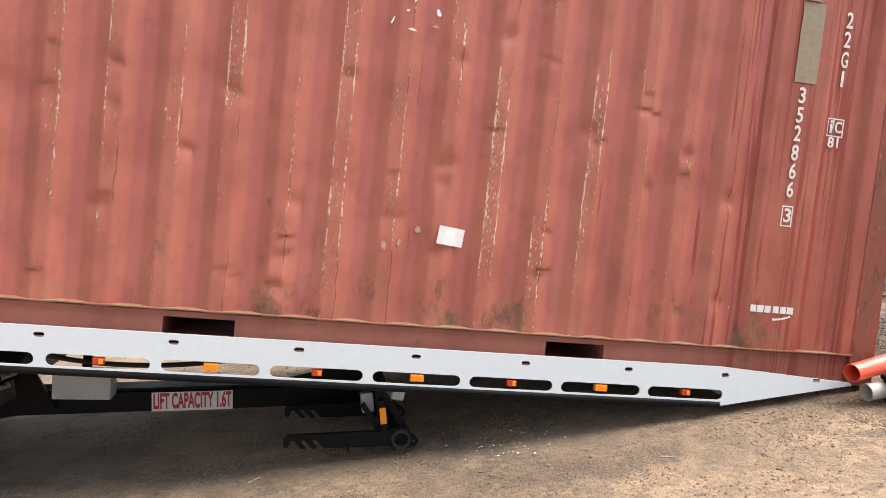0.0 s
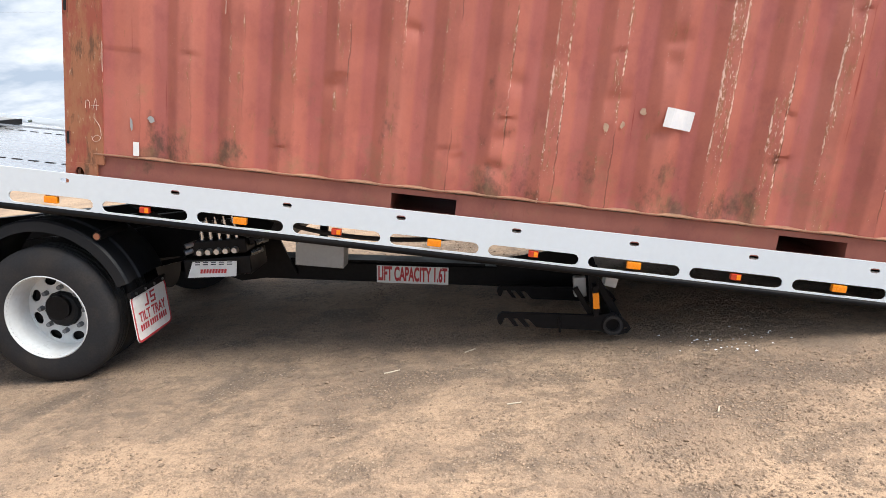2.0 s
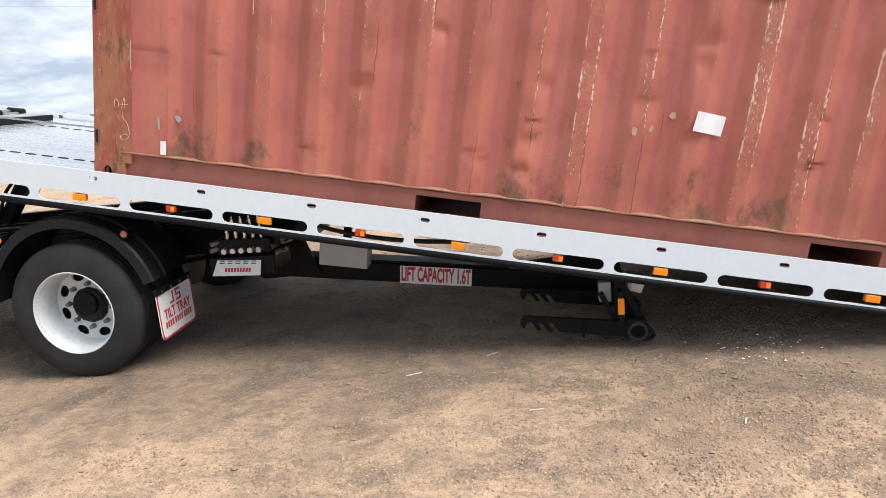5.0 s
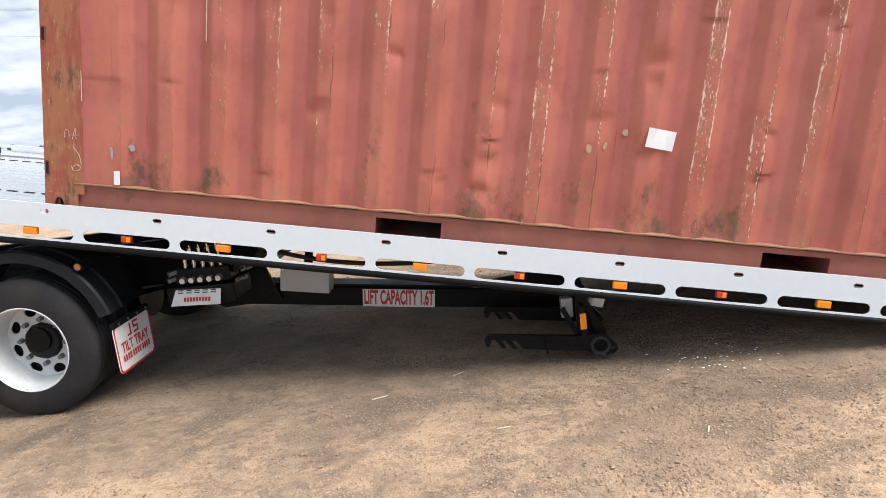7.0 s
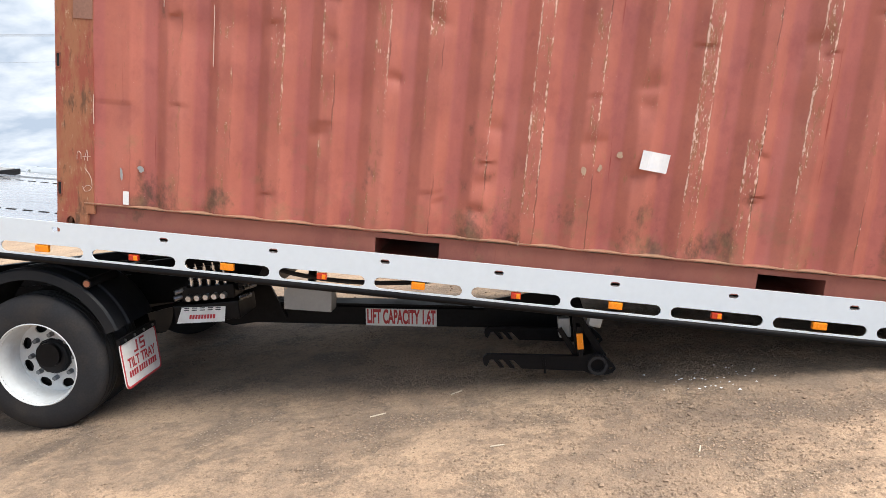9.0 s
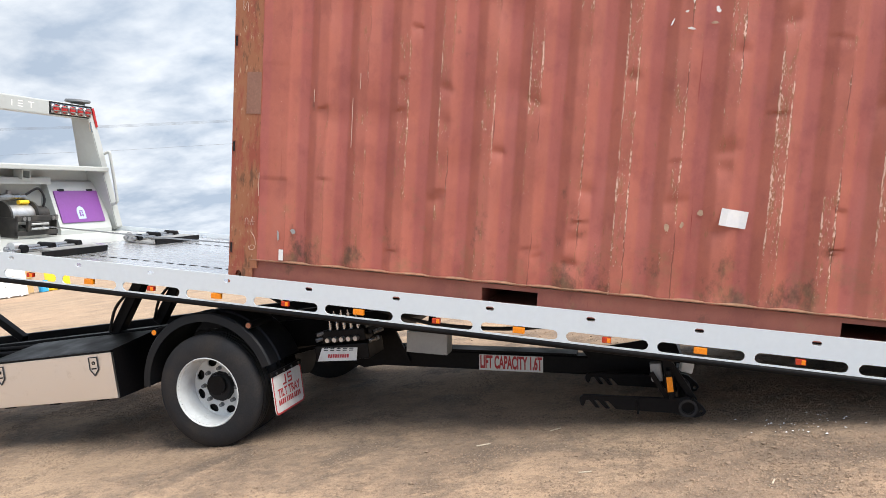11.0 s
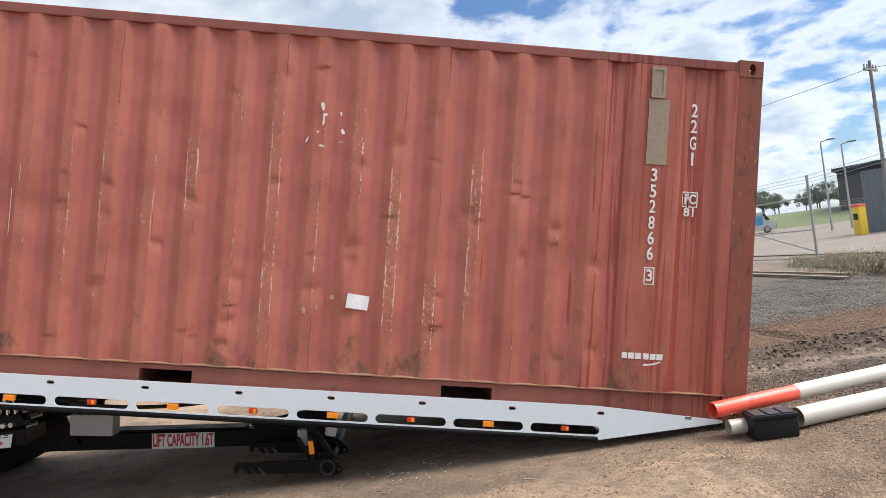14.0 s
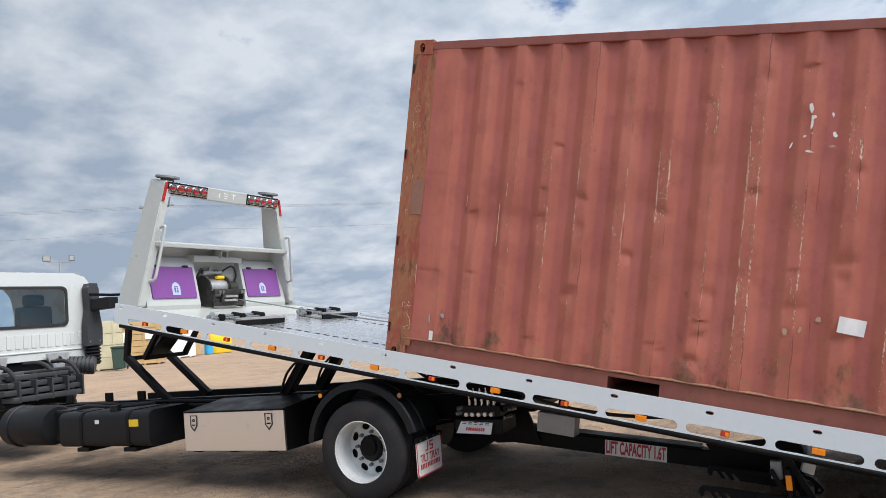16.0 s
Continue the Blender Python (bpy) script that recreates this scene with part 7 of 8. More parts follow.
plank((5.95, 1.35, -0.03), (5.91, 0.08, -0.03), 0.12, 0.05, "weathered timber plank lying behind the tray")
plank((13.3, 16.6, 0.0), (12.9, 9.5, 0.0), 0.14, 0.045, "long grey timber sleeper on the gravel", OLD_SLEEPER)
plank((13.75, 16.0, 0.0), (13.5, 10.2, 0.0), 0.13, 0.04, "long grey timber sleeper on the gravel", OLD_SLEEPER)

# ---- fences, road and verge beyond the yard ----


def build_fence(name, pts, height, step, label, mesh_step):
    th = thing(name, label, "fence")
    wires = []
    for (ax, ay), (bx, by) in zip(pts, pts[1:]):
        n = max(1, round(math.hypot(bx - ax, by - ay) / step))
        L = math.hypot(bx - ax, by - ay)
        ux, uy = (bx - ax) / L, (by - ay) / L
        for k in range(n + 1):
            x, y = ax + (bx - ax) * k / n, ay + (by - ay) * k / n
            bm = bmesh.new()
            rod(bm, (x, y, -0.05), (x, y, height + 0.35), 0.03 if k else 0.045, seg=10)
            post = part("post", bm, GALV, th, smooth=40)
        for z in (0.08, height * 0.42, height * 0.86) if by - ay < 5 and mesh_step < 0.2 else (0.06,) if mesh_step < 0.2 else (height,):
            bm = bmesh.new()
            rod(bm, (ax, ay, z), (bx, by, z), 0.02, seg=6)
            part("rail", bm, GALV, th)
        for z in (height + 0.12, height + 0.22, height + 0.33):
            bm = bmesh.new()
            rod(bm, (ax, ay, z), (bx, by, z), 0.006, seg=4)
            part("barbed_wire", bm, GALV, th)
        verts, faces = [], []
        r = 0.0011 if mesh_step < 0.2 else 0.006
        cnt = int((L + height) / mesh_step)
        for k in range(cnt):
            for s in (1, -1):
                a = k * mesh_step - (height if s > 0 else 0)
                lo, hi = (a, 0.06), (a + s * height, height)
                # clip to the span
                p, q = lo, hi
                t0, t1 = 0.0, 1.0
                d = q[0] - p[0]
                ta, tb = sorted(((0 - p[0]) / d, (L - p[0]) / d))
                t0, t1 = max(t0, ta), min(t1, tb)
                if t1 <= t0:
                    continue
                e = [(p[0] + d * t, p[1] + (q[1] - p[1]) * t) for t in (t0, t1)]
                i = len(verts)
                for u, z in e:
                    cx, cy = ax + ux * u, ay + uy * u
                    verts += [(cx - uy * r, cy + ux * r, z), (cx + ux * r, cy + uy * r, z + r), (cx + uy * r, cy - ux * r, z)]
                faces += [(i, i + 1, i + 4, i + 3), (i + 1, i + 2, i + 5, i + 4), (i + 2, i, i + 3, i + 5)]
        me = bpy.data.meshes.new("chain_link")
        me.from_pydata(verts, [], faces)
        me.materials.append(OLD_WIRE)
        ob = new("chain_link", me)
        ob.parent = th
        tagged(ob, "diagonal chain-link wire", kind="stuff")
    return th


FENCE_X = 16.5
near_fence = build_fence("chain_link_fence", [(13.9, 5.0), (FENCE_X, 16.5), (16.3, 20.5), (13.0, 40.0)], 2.35, 6.5, "galvanised chain-link yard fence with leaning posts", 0.13)
bm = bmesh.new()
rod(bm, (FENCE_X, 16.5, 0.3), (16.3, 20.5, 1.15), 0.025, seg=8)
part("brace", bm, GALV, near_fence)
build_fence("far_fence", [(24.0, 62.0), (33.0, 44.0), (44.0, 34.0), (60.0, 26.0)], 1.9, 5.0, "chain-link fence along the far road", 0.5)


def build_road():
    """A dusty concrete road that climbs gently away from the yard."""
    bm = bmesh.new()
    near = [(60.0, -6.0), (18.5, 12.0), (19.0, 34.0), (19.5, 52.0), (-10.0, 110.0)]
    far = [(95.0, 26.0), (62.0, 47.5), (47.0, 61.0), (38.0, 69.0), (4.0, 116.0)]
    rows = []
    for (ax, ay), (bx, by) in zip(near, far):
        rows.append([bm.verts.new((ax + (bx - ax) * f, ay + (by - ay) * f, 0.02 + 0.62 * f * f)) for f in (0.0, 0.3, 0.6, 0.85, 1.0)])
    for p, q in zip(rows, rows[1:]):
        for k in range(4):
            bm.faces.new((p[k], p[k + 1], q[k + 1], q[k]))
    tagged(part("road", bm, ROAD_MAT, smooth=60), "pale dusty concrete road beyond the fence", "road", kind="structure")


build_road()


def build_verge():
    bm = bmesh.new()
    rows = []
    line = [(-40, 150), (0, 118), (24, 82), (40, 66), (58, 50), (85, 32), (130, 10)]
    for i, (x, y) in enumerate(line):
        row = []
        for k, (d, z) in enumerate(((-2, 0.1), (-0.5, 0.62), (4, 1.25), (9, 1.9), (16, 2.2), (60, 1.8), (160, 0.5))):
            row.append(bm.verts.new((x + 0.62 * d, y + 0.78 * d, z + (0.15 * noise.noise((x, y, k)) if k else 0.0))))
        rows.append(row)
    for a, b in zip(rows, rows[1:]):
        for k in range(len(a) - 1):
            bm.faces.new((a[k], a[k + 1], b[k + 1], b[k]))
    tagged(part("verge", bm, GRASS_MAT, smooth=60), "grassy verge rising beyond the road", "grass verge", kind="structure")


build_verge()


def build_tree(x, y, z, h, seed):
    rng = random.Random(seed)
    th = thing("tree", "dark grey-green gum tree far behind the fence", "tree", "trees beyond the road", m=pose(x, y, z))
    bm = bmesh.new()
    rod(bm, (0, 0, 0), (0.1, 0, h * 0.5), h * 0.03, h * 0.02, seg=8)
    for k in range(6):
        a = rng.uniform(0, 6.28)
        rod(bm, (0.08, 0, h * rng.uniform(0.3, 0.5)), (h * 0.25 * math.cos(a), h * 0.25 * math.sin(a), h * rng.uniform(0.6, 0.85)), h * 0.014, h * 0.005, seg=6)
    part("trunk", bm, BARK, th)
    verts, faces = [], []
    clumps = [(rng.gauss(0, h * 0.2), rng.gauss(0, h * 0.2), h * rng.uniform(0.45, 0.95), h * rng.uniform(0.07, 0.15)) for _ in range(22)]
    for cx, cy, cz, r in clumps:
        for _ in range(70):
            d = Vector((rng.gauss(0, 1), rng.gauss(0, 1), rng.gauss(0, 0.8))).normalized() * r * rng.uniform(0.5, 1.05)
            c = Vector((cx, cy, cz)) + d
            u = Vector((rng.gauss(0, 1), rng.gauss(0, 1), rng.gauss(0, 1))).normalized() * h * 0.034
            v = u.orthogonal().normalized() * h * 0.018
            i = len(verts)
            verts += [c - u, c + v, c + u, c - v]
            faces.append((i, i + 1, i + 2, i + 3))
    me = bpy.data.meshes.new("crown")
    me.from_pydata([tuple(v) for v in verts], [], faces)
    me.materials.append(LEAF_DARK)
    ob = new("crown", me)
    ob.parent = th


rng = random.Random(5)
for k in range(16):
    f = k / 15
    build_tree(48 + 15 * f + rng.uniform(-0.8, 0.8), 91 - 9 * f + rng.uniform(-3, 3), 1.9, rng.uniform(2.7, 4.2), k)
for k in range(24):
    f = k / 23
    build_tree(-110 + 105 * f + rng.uniform(-3, 3), 150 + rng.uniform(-8, 8), 0.0, rng.uniform(2.0, 3.2), 40 + k)


def build_shed():
    th = thing("shed", "long dark metal-clad building on the verge", "building", m=pose(49.4, 67.1, 0.4, 0, 0, -38))
    part("wall", boxed(((0.5, 0, 0), (34, 12, 5.4)), bevel=0.02), SHED_DARK, th)
    bm = bmesh.new()
    plate(bm, [[(0.1, 5.4), (34.4, 5.4), (34.4, 6.0), (16, 6.4), (0.1, 5.7)]], 12.8, Matrix.Translation((0, 12.4, 0)) @ FACE_Y)
    part("roof", bm, SHED_DARK, th)


build_shed()


def street_lamp(x, y, h, turn):
    th = thing("street_lamp", "tall grey steel street lamp with a flat head", "street lamp", "street lamps beyond the fence", m=pose(x, y, 0, 0, 0, turn))
    bm = bmesh.new()
    rod(bm, (0, 0, 0), (0, 0, h), 0.09, 0.05, seg=10)
    part("pole", bm, GALV, th, smooth=40)
    bm = bmesh.new()
    rod(bm, (0, 0, h), (0.5, 0, h + 0.1), 0.04, seg=8)
    part("arm", bm, GALV, th)
    part("lamp_head", boxed(((0.4, -0.12, h + 0.06), (0.95, 0.12, h + 0.15)), bevel=0.03), GREY_PLASTIC, th)


street_lamp(35.35, 45.7, 6.8, -35)
street_lamp(36.45, 45.0, 6.4, -35)


def power_pole(x, y, h, turn, arm):
    th = thing("power_pole", "timber power pole with a crossarm and insulators", "power pole", "power poles", m=pose(x, y, 0, 0, 0, turn))
    bm = bmesh.new()
    rod(bm, (0, 0, 0), (0, 0, h), 0.12, 0.08, seg=10)
    part("pole", bm, POLE_WOOD, th, smooth=40)
    bm = boxed(((-arm, -0.06, h - 0.55), (arm, 0.06, h - 0.43)), bevel=0.01)
    part("crossarm", bm, POLE_WOOD, th)
    for s in (-0.9, -0.45, 0.45, 0.9):
        bm = bmesh.new()
        rod(bm, (s * arm, 0, h - 0.43), (s * arm, 0, h - 0.2), 0.05, 0.04, seg=8)
        part("insulator", bm, GREY_BOX, th)
    return th


pole = power_pole(29.7, 31.4, 9.3, 30, 0.7)
bm = bmesh.new()
hose(bm, curve_points([(0.08, -0.05, 5.7), (-0.5, -0.25, 5.9), (-0.9, -0.35, 6.5), (-1.3, -0.45, 6.75)], 5), 0.03, 6)
part("lamp_bracket", bm, GALV, pole, smooth=60)
power_pole(-49.3, 41.6, 13.6, 20, 1.7)


def wire(p, q, sag, r=0.010):
    p, q = Vector(p), Vector(q)
    bm = bmesh.new()
    hose(bm, [p.lerp(q, k / 14) - Vector((0, 0, sag * 4 * (k / 14) * (1 - k / 14))) for k in range(15)], r, 4)
    tagged(part("power_line", bm, GREY_PLASTIC), "thin dark overhead power line", "power line", "power lines")


for dy, z in ((0.0, 13.2), (0.8, 13.2), (1.6, 13.2), (0.4, 11.0)):
    wire((-49.3, 41.6 + dy, z), (60.0, 138.0 + dy, z + 14), 5.0)
    wire((-49.3, 41.6 + dy, z), (-70.0, -30.0 + dy, z - 2.5), 1.6)
wire((29.7, 31.4, 8.9), (80.0, 8.0, 9.5), 0.6, 0.015)
wire((29.7, 31.4, 8.9), (5.0, 70.0, 8.0), 0.8, 0.015)


def build_flood_mast():
    th = thing("flood_mast", "slim mast with two square floodlights", "light mast", m=pose(-62.4, 41.0, 0, 0, 0, 55))
    bm = bmesh.new()
    rod(bm, (0, 0, 0), (0, 0, 9.3), 0.12, 0.07, seg=8)
    part("mast", bm, GALV, th)
    bm = bmesh.new()
    rod(bm, (-1.1, 0, 9.2), (1.1, 0, 9.2), 0.04, seg=6)
    part("arm", bm, GALV, th)
    for s in (-1, 1):
        bm = bmesh.new()
        box(bm, (s * 1.15 - 0.36, -0.12, 9.3), (s * 1.15 + 0.36 - 0.1 * (s + 1), 0.1, 9.9), 0.04)
        lamp = part("floodlight", bm, GREY_PLASTIC, th)
        part("glass_face", boxed(((s * 1.15 - 0.28, -0.135, 9.38), (s * 1.15 + 0.28 - 0.1 * (s + 1), -0.12, 9.82)), bevel=0.0), GREY_BOX, lamp)


build_flood_mast()


def site_container(x, y, turn, length, height, material, label):
    th = thing("site_container", label, "shipping container", m=pose(x, y, 0, 0, 0, turn))
    n = int(length / 0.28)
    for sy, yy in ((-1, 0.0), (1, 2.4)):
        bm = bmesh.new()
        rows = [[], []]
        for k in range(n):
            u = k * length / n
            for a, d in ((0.0, 0.0), (0.25, 0.04), (0.5, 0.04), (0.75, 0.0)):
                for r, z in zip(rows, (0.1, height - 0.1)):
                    r.append(bm.verts.new((u + a * length / n, yy - sy * d, z)))
        for k in range(len(rows[0]) - 1):
            bm.faces.new((rows[0][k], rows[0][k + 1], rows[1][k + 1], rows[1][k]))
        part("side_panel", bm, material, th)
    part("end_panel", boxed(((0.0, 0.05, 0.1), (0.04, 2.35, height - 0.1)), bevel=0.0), material, th)
    part("roof", boxed(((0, 0, height - 0.1), (length, 2.4, height)), bevel=0.02), material, th)
    part("base_rail", boxed(((0, 0, 0), (length, 2.4, 0.12)), bevel=0.02), material, th)
    for k in range(6):
        part("end_rib", boxed(((-0.03, 0.2 + 0.4 * k, 0.12), (0.0, 0.3 + 0.4 * k, height - 0.1)), bevel=0.01), material, th)


site_container(30.05, 33.9, -52, 9.0, 3.6, BLUE_GREY, "dull blue-grey site container behind the fence")


def build_bollard():
    th = thing("bollard", "stout yellow bollard with a red cap", "bollard", m=pose(28.75, 32.55, 0.02, 0, 0, 12))
    part("post", boxed(((-0.25, -0.25, 0), (0.25, 0.25, 1.60)), bevel=0.05), YELLOW, th, smooth=40)
    part("cap", boxed(((-0.27, -0.27, 1.60), (0.27, 0.27, 1.74)), bevel=0.05), ORANGE_PIPE, th, "red cap", smooth=40)
    part("plate", boxed(((-0.27, -0.15, 0.9), (-0.25, 0.15, 1.25)), bevel=0.01), BLACK_STEEL, th)


build_bollard()


def build_van():
    th = thing("van", "white delivery van with a blue side panel, parked", "van", m=pose(37.4, 62.0, 0.42, 0, 0, -28))
    bm = bmesh.new()
    plate(bm, [[(-2.4, 0.35), (2.3, 0.35), (2.4, 0.9), (1.9, 1.15), (1.35, 2.0), (-2.3, 2.05), (-2.4, 1.9)]], 1.9, Matrix.Translation((0, 0.95, 0)) @ FACE_Y)
    bmesh.ops.bevel(bm, geom=[e for e in bm.edges], offset=0.05, segments=2, affect="EDGES")
    body = part("body", bm, CAB_PAINT, th, smooth=40)
    part("side_board", boxed(((-0.2, -0.975, 0.8), (1.2, -0.95, 1.7)), bevel=0.0), BLUE_SIGN, th, "blue printed panel")
    bm = bmesh.new()
    plate(bm, [[(1.42, 1.25), (1.85, 1.2), (1.4, 1.9), (1.2, 1.9)]], 0.02, Matrix.Translation((0, -0.951, 0)) @ FACE_Y)
    part("window", bm, DARK_HOLE, th)
    for x in (-1.5, 1.5):
        for y in (-0.95, 0.75):
            bm = bmesh.new()
            rod(bm, (x, y, 0.33), (x, y + 0.2, 0.33), 0.33, seg=20)
            w = part("wheel", bm, RUBBER, th, smooth=40)
            bm = bmesh.new()
            rod(bm, (x, y - 0.005, 0.33), (x, y + 0.205, 0.33), 0.19, seg=16)
            part("wheel_cover", bm, STEEL, w)


build_van()

# ---- far side of the yard ----


def build_wheelie_bin():
    th = thing("wheelie_bin", "dark green plastic wheelie bin with closed lid", "bin", m=pose(-23.5, 16.35, 0, 0, 0, 40))
    bm = bmesh.new()
    lo, hi = [(-0.23, -0.25), (0.23, -0.25), (0.23, 0.25), (-0.23, 0.25)], [(-0.29, -0.33), (0.29, -0.33), (0.29, 0.36), (-0.29, 0.36)]
    vs = [bm.verts.new((x, y, 0.06)) for x, y in lo] + [bm.verts.new((x, y, 0.95)) for x, y in hi]
    for k in range(4):
        bm.faces.new((vs[k], vs[(k + 1) % 4], vs[4 + (k + 1) % 4], vs[4 + k]))
    bm.faces.new(vs[:4]); bm.faces.new(vs[4:])
    bmesh.ops.bevel(bm, geom=bm.edges[:], offset=0.03, segments=2, affect="EDGES")
    part("body", bm, GREEN_BIN, th, smooth=40)
    part("lid", boxed(((-0.31, -0.37, 0.95), (0.31, 0.38, 1.03)), bevel=0.03), GREEN_BIN, th, smooth=40)
    for s in (-0.26, 0.22):
        bm = bmesh.new()
        rod(bm, (s, 0.3, 0.1), (s + 0.04, 0.3, 0.1), 0.1, seg=16)
        part("wheel", bm, RUBBER, th)


build_wheelie_bin()


def board_crate(x, y, turn, w, d, h, material, label, rows, cols):
    th = thing("crate", label, "crate", "crates across the yard", m=pose(x, y, 0, 0, 0, turn))
    part("core", boxed(((-w / 2 + 0.03, -d / 2 + 0.03, 0.05), (w / 2 - 0.03, d / 2 - 0.03, h - 0.02)), bevel=0.0), material, th)
    for k in range(rows):
        z0, z1 = 0.05 + (h - 0.1) * k / rows, 0.05 + (h - 0.1) * (k + 1) / rows - 0.03
        for yy in (-d / 2, d / 2 - 0.03):
            part("board", boxed(((-w / 2, yy, z0), (w / 2, yy + 0.03, z1)), bevel=0.004), material, th)
        for xx in (-w / 2, w / 2 - 0.03):
            part("board", boxed(((xx, -d / 2 + 0.03, z0), (xx + 0.03, d / 2 - 0.03, z1)), bevel=0.004), material, th)
    for c in range(cols):
        xx = -w / 2 + w * (c + 0.5) / cols
        part("upright", boxed(((xx - 0.05, -d / 2 - 0.03, 0), (xx + 0.05, -d / 2, h)), bevel=0.005), material, th)
    return th


board_crate(-25.15, 17.0, 49, 1.3, 1.1, 2.2, CREAM, "tall cream wrapped pallet crate", 4, 2)
c = board_crate(-26.0, 19.4, 49, 2.4, 1.6, 2.1, OCHRE, "large ochre timber crate with pale labels", 7, 4)
part("paper_label", boxed(((-0.9, -0.85, 1.1), (-0.3, -0.835, 1.6)), bevel=0), PAPER, c, "pale paper label")
part("paper_label", boxed(((0.35, -0.85, 1.2), (0.75, -0.835, 1.5)), bevel=0), PAPER, c)
board_crate(-28.4, 24.2, 47, 1.7, 1.3, 1.6, PAPER, "white wrapped crate across the yard", 3, 3)
board_crate(-28.7, 25.7, 47, 0.5, 0.6, 1.25, OCHRE, "narrow ochre crate across the yard", 3, 1)


def build_drum(x, y, r, h, material, label):
    th = thing("drum", label, "drum", "drums across the yard", m=pose(x, y, 0))
    bm = bmesh.new()
    rings = lathe(bm, [(r * 0.95, 0), (r, 0.02), (r, h * 0.33), (r * 1.04, h * 0.35), (r, h * 0.37), (r, h * 0.65), (r * 1.04, h * 0.67), (r, h * 0.69), (r, h - 0.02), (r * 0.95, h)], Matrix.Identity(4), 20)
    bm.faces.new(rings[0]); bm.faces.new(rings[-1])
    part("shell", bm, material, th, smooth=30)
    bm = bmesh.new()
    rod(bm, (r * 0.5, 0, h), (r * 0.5, 0, h + 0.03), 0.05, seg=10)
    part("cap", bm, BLACK_PLASTIC, th)


build_drum(-28.2, 26.2, 0.24, 0.6, BLUE_SIGN, "small blue plastic drum")
part("side", boxed(((-0.6, -0.5, 0.0), (0.6, 0.5, 1.15)), bevel=0.06), YELLOW, thing("grit_box", "yellow plastic storage box across the yard", "box", m=pose(-28.2, 27.2, 0, 0, 0, 45)), smooth=40)

# ---- loose stones and weeds ----


def stone_shape(coarse):
    """Corners and faces of a rough lump: twelve corners for coarse stone, six for grit."""
    bm = bmesh.new()
    if coarse:
        bmesh.ops.create_icosphere(bm, subdivisions=1, radius=1)
    else:
        for p in ((1, 0, 0), (-1, 0, 0), (0, 1, 0), (0, -1, 0), (0, 0, 1), (0, 0, -1)):
            bm.verts.new(p)
        bmesh.ops.convex_hull(bm, input=bm.verts[:])
    bm.verts.index_update()
    out = [tuple(v.co) for v in bm.verts], [tuple(v.index for v in f.verts) for f in bm.faces]
    bm.free()
    return out


def scatter_stones(name, count, area, size, seed, label, keep, coarse=False, material=STONE):
    rng = random.Random(seed)
    verts, faces = [], []
    base, tri = stone_shape(coarse)
    made = 0
    while made < count:
        x, y = rng.uniform(area[0], area[1]), rng.uniform(area[2], area[3])
        if not keep(x, y, rng):
            continue
        made += 1
        s = size * (0.45 + rng.random() ** 3 * 1.8)
        a = rng.uniform(0, 6.28)
        c, sn = math.cos(a), math.sin(a)
        k = [s * rng.uniform(0.65, 1.2) for _ in base]
        z = ground_height(x, y) + s * 0.25
        i = len(verts)
        for (u, v, w), q in zip(base, k):
            verts.append((x + (u * c - v * sn) * q, y + (u * sn + v * c) * q, z + w * q * 0.6))
        faces += [(i + p, i + q, i + r) for p, q, r in tri]
    me = bpy.data.meshes.new(name)
    me.from_pydata(verts, [], faces)
    me.materials.append(material)
    return tagged(new(name, me), label, "gravel", kind="stuff")


def patchy(x, y, r):
    return noise.noise((x * 0.8, y * 0.8, 11)) + 0.4 * noise.noise((x * 3, y * 3, 5)) > r.uniform(-0.40, 0.62)


scatter_stones("gravel", 120000, (-3.0, 7.0, -2.6, 2.2), 0.0048, 1, "fine brown grit over the yard", patchy)
scatter_stones("pebbles", 5200, (-4.0, 8.0, -2.8, 4.0), 0.0068, 2, "scattered brown pebbles", patchy, True)
drift = lambda x, y, r: r.random() < 0.25 + 0.9 * max(0, noise.noise((x * 0.9, y * 0.35, 2)) + 0.25)
rut = lambda x, y: y - 2.42 - 0.15 * (x - 7.8)
scatter_stones("coarse_gravel", 42000, (5.5, 8.2, -1.7, 0.5), 0.0055, 3, "coarse dark gravel behind the tray", drift)
scatter_stones("dark_gravel", 14000, (6.0, 9.5, 0.4, 1.75), 0.0105, 4, "dark wet gravel beside the ruts", lambda x, y, r: drift(x, y, r) and rut(x, y) < -0.85 + r.gauss(0, 0.1), material=WET_GRAVEL)
scatter_stones("red_gravel", 26000, (6.3, 11.5, 2.3, 5.4), 0.0095, 6, "red-brown gravel beyond the ruts", lambda x, y, r: 0.2 < rut(x, y) < 2.3 + r.gauss(0, 0.15), material=RED_EARTH)
scatter_stones("grey_gravel", 34000, (7.5, 13.2, 4.4, 11.5), 0.0150, 7, "rough grey gravel towards the fence", lambda x, y, r: rut(x, y) > 2.2 + r.gauss(0, 0.15), material=GRAVEL_DARK)
scatter_stones("clods", 4200, (6.4, 11.0, 1.4, 3.6), 0.0100, 5, "dark clods of earth thrown up along the ruts", lambda x, y, r: abs(rut(x, y)) < min(0.42, abs(r.gauss(0, 0.22)) + 0.04), True, WET_GRAVEL)


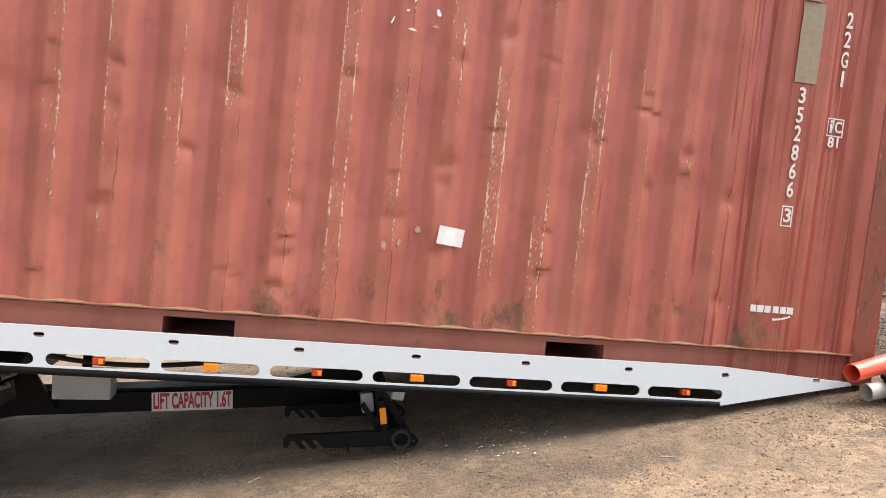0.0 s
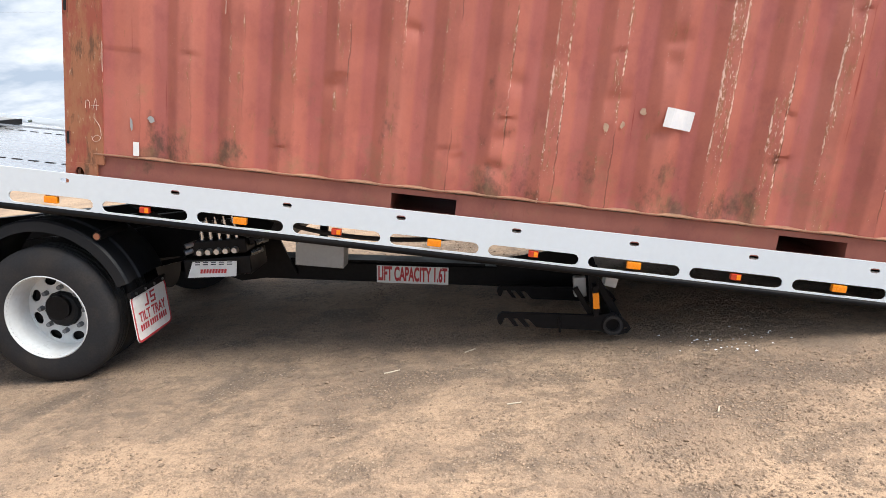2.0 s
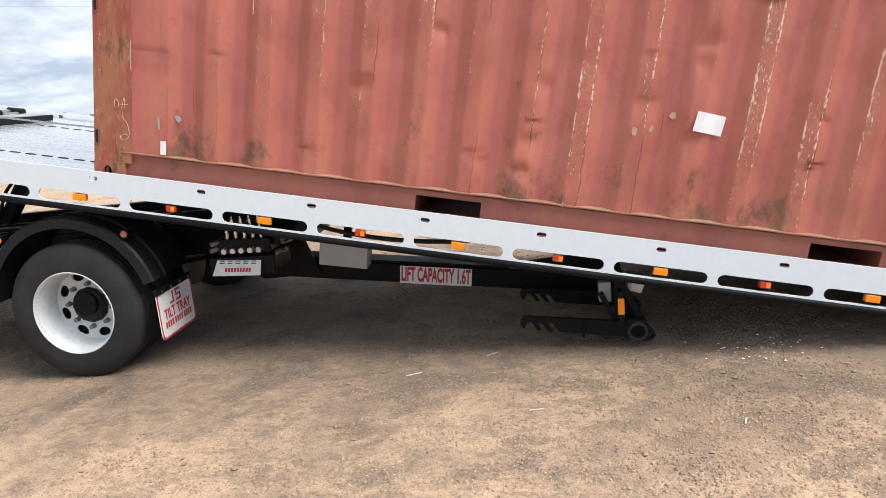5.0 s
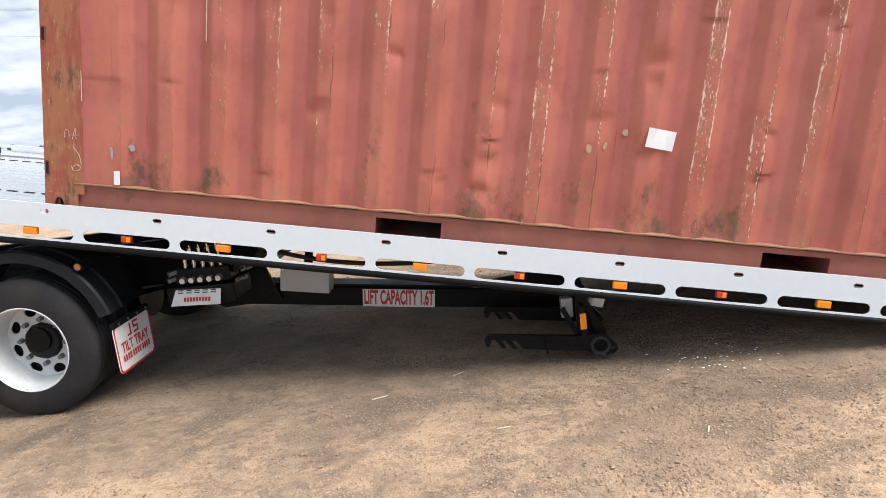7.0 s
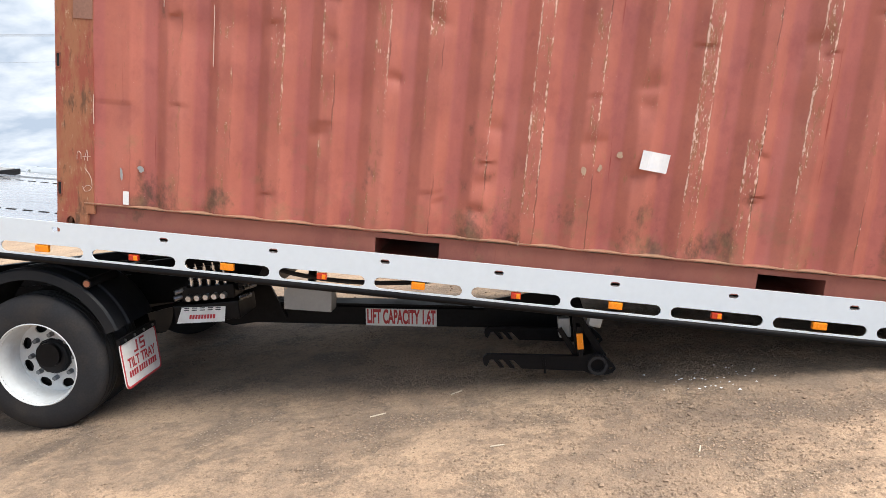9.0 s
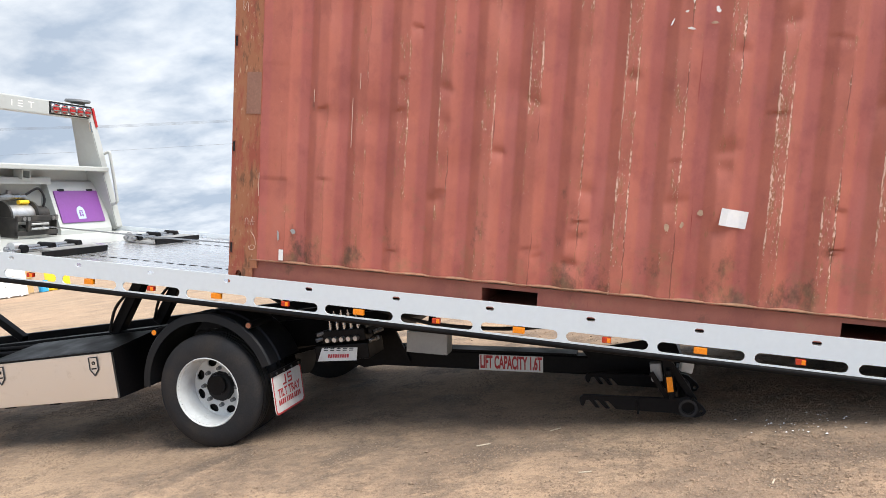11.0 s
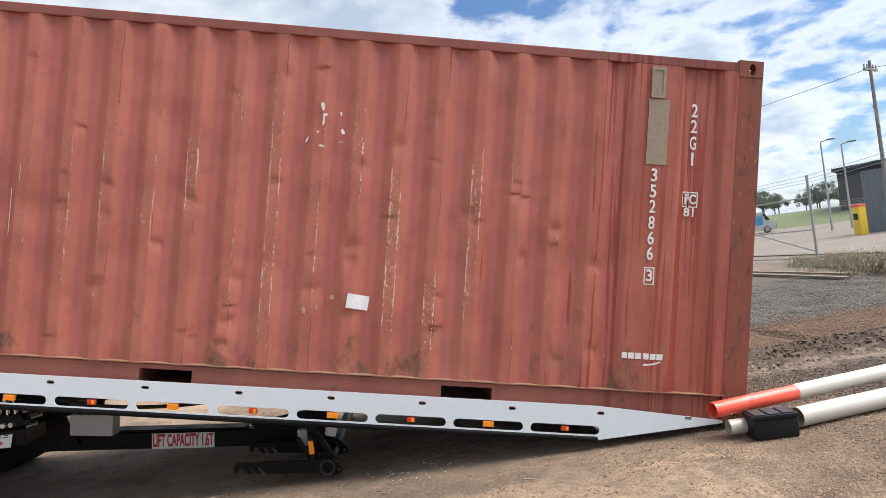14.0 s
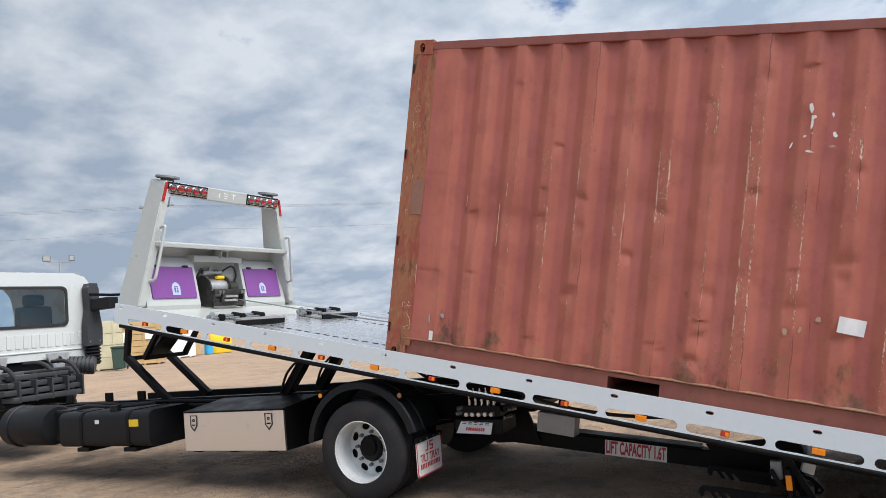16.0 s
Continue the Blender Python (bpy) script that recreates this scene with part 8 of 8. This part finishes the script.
def build_litter():
    """A scatter of small white crumbs where something was dropped under the tray."""
    rng = random.Random(21)
    verts, faces = [], []
    for _ in range(46):
        x, y = 3.58 + rng.gauss(0, 0.16), 0.06 + rng.gauss(0, 0.10)
        z, r, a = ground_height(x, y) + 0.005, rng.uniform(0.004, 0.011), rng.uniform(0, 6.28)
        i = len(verts)
        verts += [(x + r * math.cos(a + k * 2.09), y + r * math.sin(a + k * 2.09), z + rng.uniform(0, 0.004)) for k in range(3)] + [(x, y, z + r * 0.7)]
        faces += [(i, i + 1, i + 3), (i + 1, i + 2, i + 3), (i + 2, i, i + 3)]
    me = bpy.data.meshes.new("litter")
    me.from_pydata(verts, [], faces)
    me.materials.append(PAPER)
    tagged(new("litter", me), "small white crumbs on the dirt", "litter", kind="stuff")


build_litter()


def build_weeds():
    """Dry bushy weeds: thin stems with small leaves and a few pale seed heads, along the fence's foot."""
    rng = random.Random(9)
    verts, faces, pale = [], [], []
    for _ in range(420):
        t = rng.random()
        cx, cy = 13.6 + 2.2 * t + rng.gauss(0, 0.35), 6.0 + 9.5 * t + rng.gauss(0, 0.5)
        if noise.noise((cx * 0.6, cy * 0.6, 3)) < -0.12:
            continue
        h = rng.uniform(0.10, 0.48) * (0.35 + max(0.0, noise.noise((cx * 0.9, cy * 0.9, 5)) + 0.45))
        for _ in range(30):
            a, lean, up = rng.uniform(0, 6.28), rng.uniform(0.1, 0.75), rng.uniform(0.35, 1)
            p = Vector((cx + rng.gauss(0, 0.12), cy + rng.gauss(0, 0.12), 0))
            q = p + Vector((math.cos(a) * lean * h, math.sin(a) * lean * h, h * up))
            w = Vector((-math.sin(a), math.cos(a), 0)) * 0.007
            i = len(verts)
            verts += [tuple(p - w), tuple(p + w), tuple(q)]
            faces.append((i, i + 1, i + 2))
            for _ in range(4):
                c = p.lerp(q, rng.uniform(0.3, 1.05))
                u = Vector((rng.gauss(0, 1), rng.gauss(0, 1), rng.gauss(0, 1))).normalized() * rng.uniform(0.015, 0.04)
                v = u.orthogonal().normalized() * 0.012
                i = len(verts)
                verts += [tuple(c - u), tuple(c + v), tuple(c + u), tuple(c - v)]
                faces.append((i, i + 1, i + 2, i + 3))
                pale.append((len(faces) - 1, rng.random() < 0.07))
    me = bpy.data.meshes.new("weeds")
    me.from_pydata(verts, [], faces)
    me.materials.append(WEED_GREEN)
    me.materials.append(SEED_PALE)
    for k, is_pale in pale:
        me.polygons[k].material_index = 1 if is_pale else 0
    tagged(new("weeds", me), "dry grey-green weeds with pale seed heads along the fence", "weeds", kind="stuff")


build_weeds()


def twig(x, y, length, turn, seed):
    """A dry stick, slightly bent, on the ground."""
    bm = bmesh.new()
    pts = [((k - 2) * length / 4, 0.06 * length * noise.noise((k, seed, 1)), 0.004 + 0.03 * length * abs(noise.noise((k, seed, 5)))) for k in range(5)]
    hose(bm, curve_points(pts, 3), 0.004, 5)
    ob = part("twig", bm, PALE_TWIG, None, m=pose(x, y, ground_height(x, y), 0, 0, turn))
    tagged(ob, "short dry pale twig on the dirt", "twig", "twigs on the ground")


for k, (x, y, length, turn) in enumerate(((1.73, -0.14, 0.09, 25), (2.39, -0.59, 0.07, 10), (2.15, 0.13, 0.08, 40), (4.3, -0.45, 0.07, -20), (3.3, -0.75, 0.06, 70))):
    twig(x, y, length, turn, k)
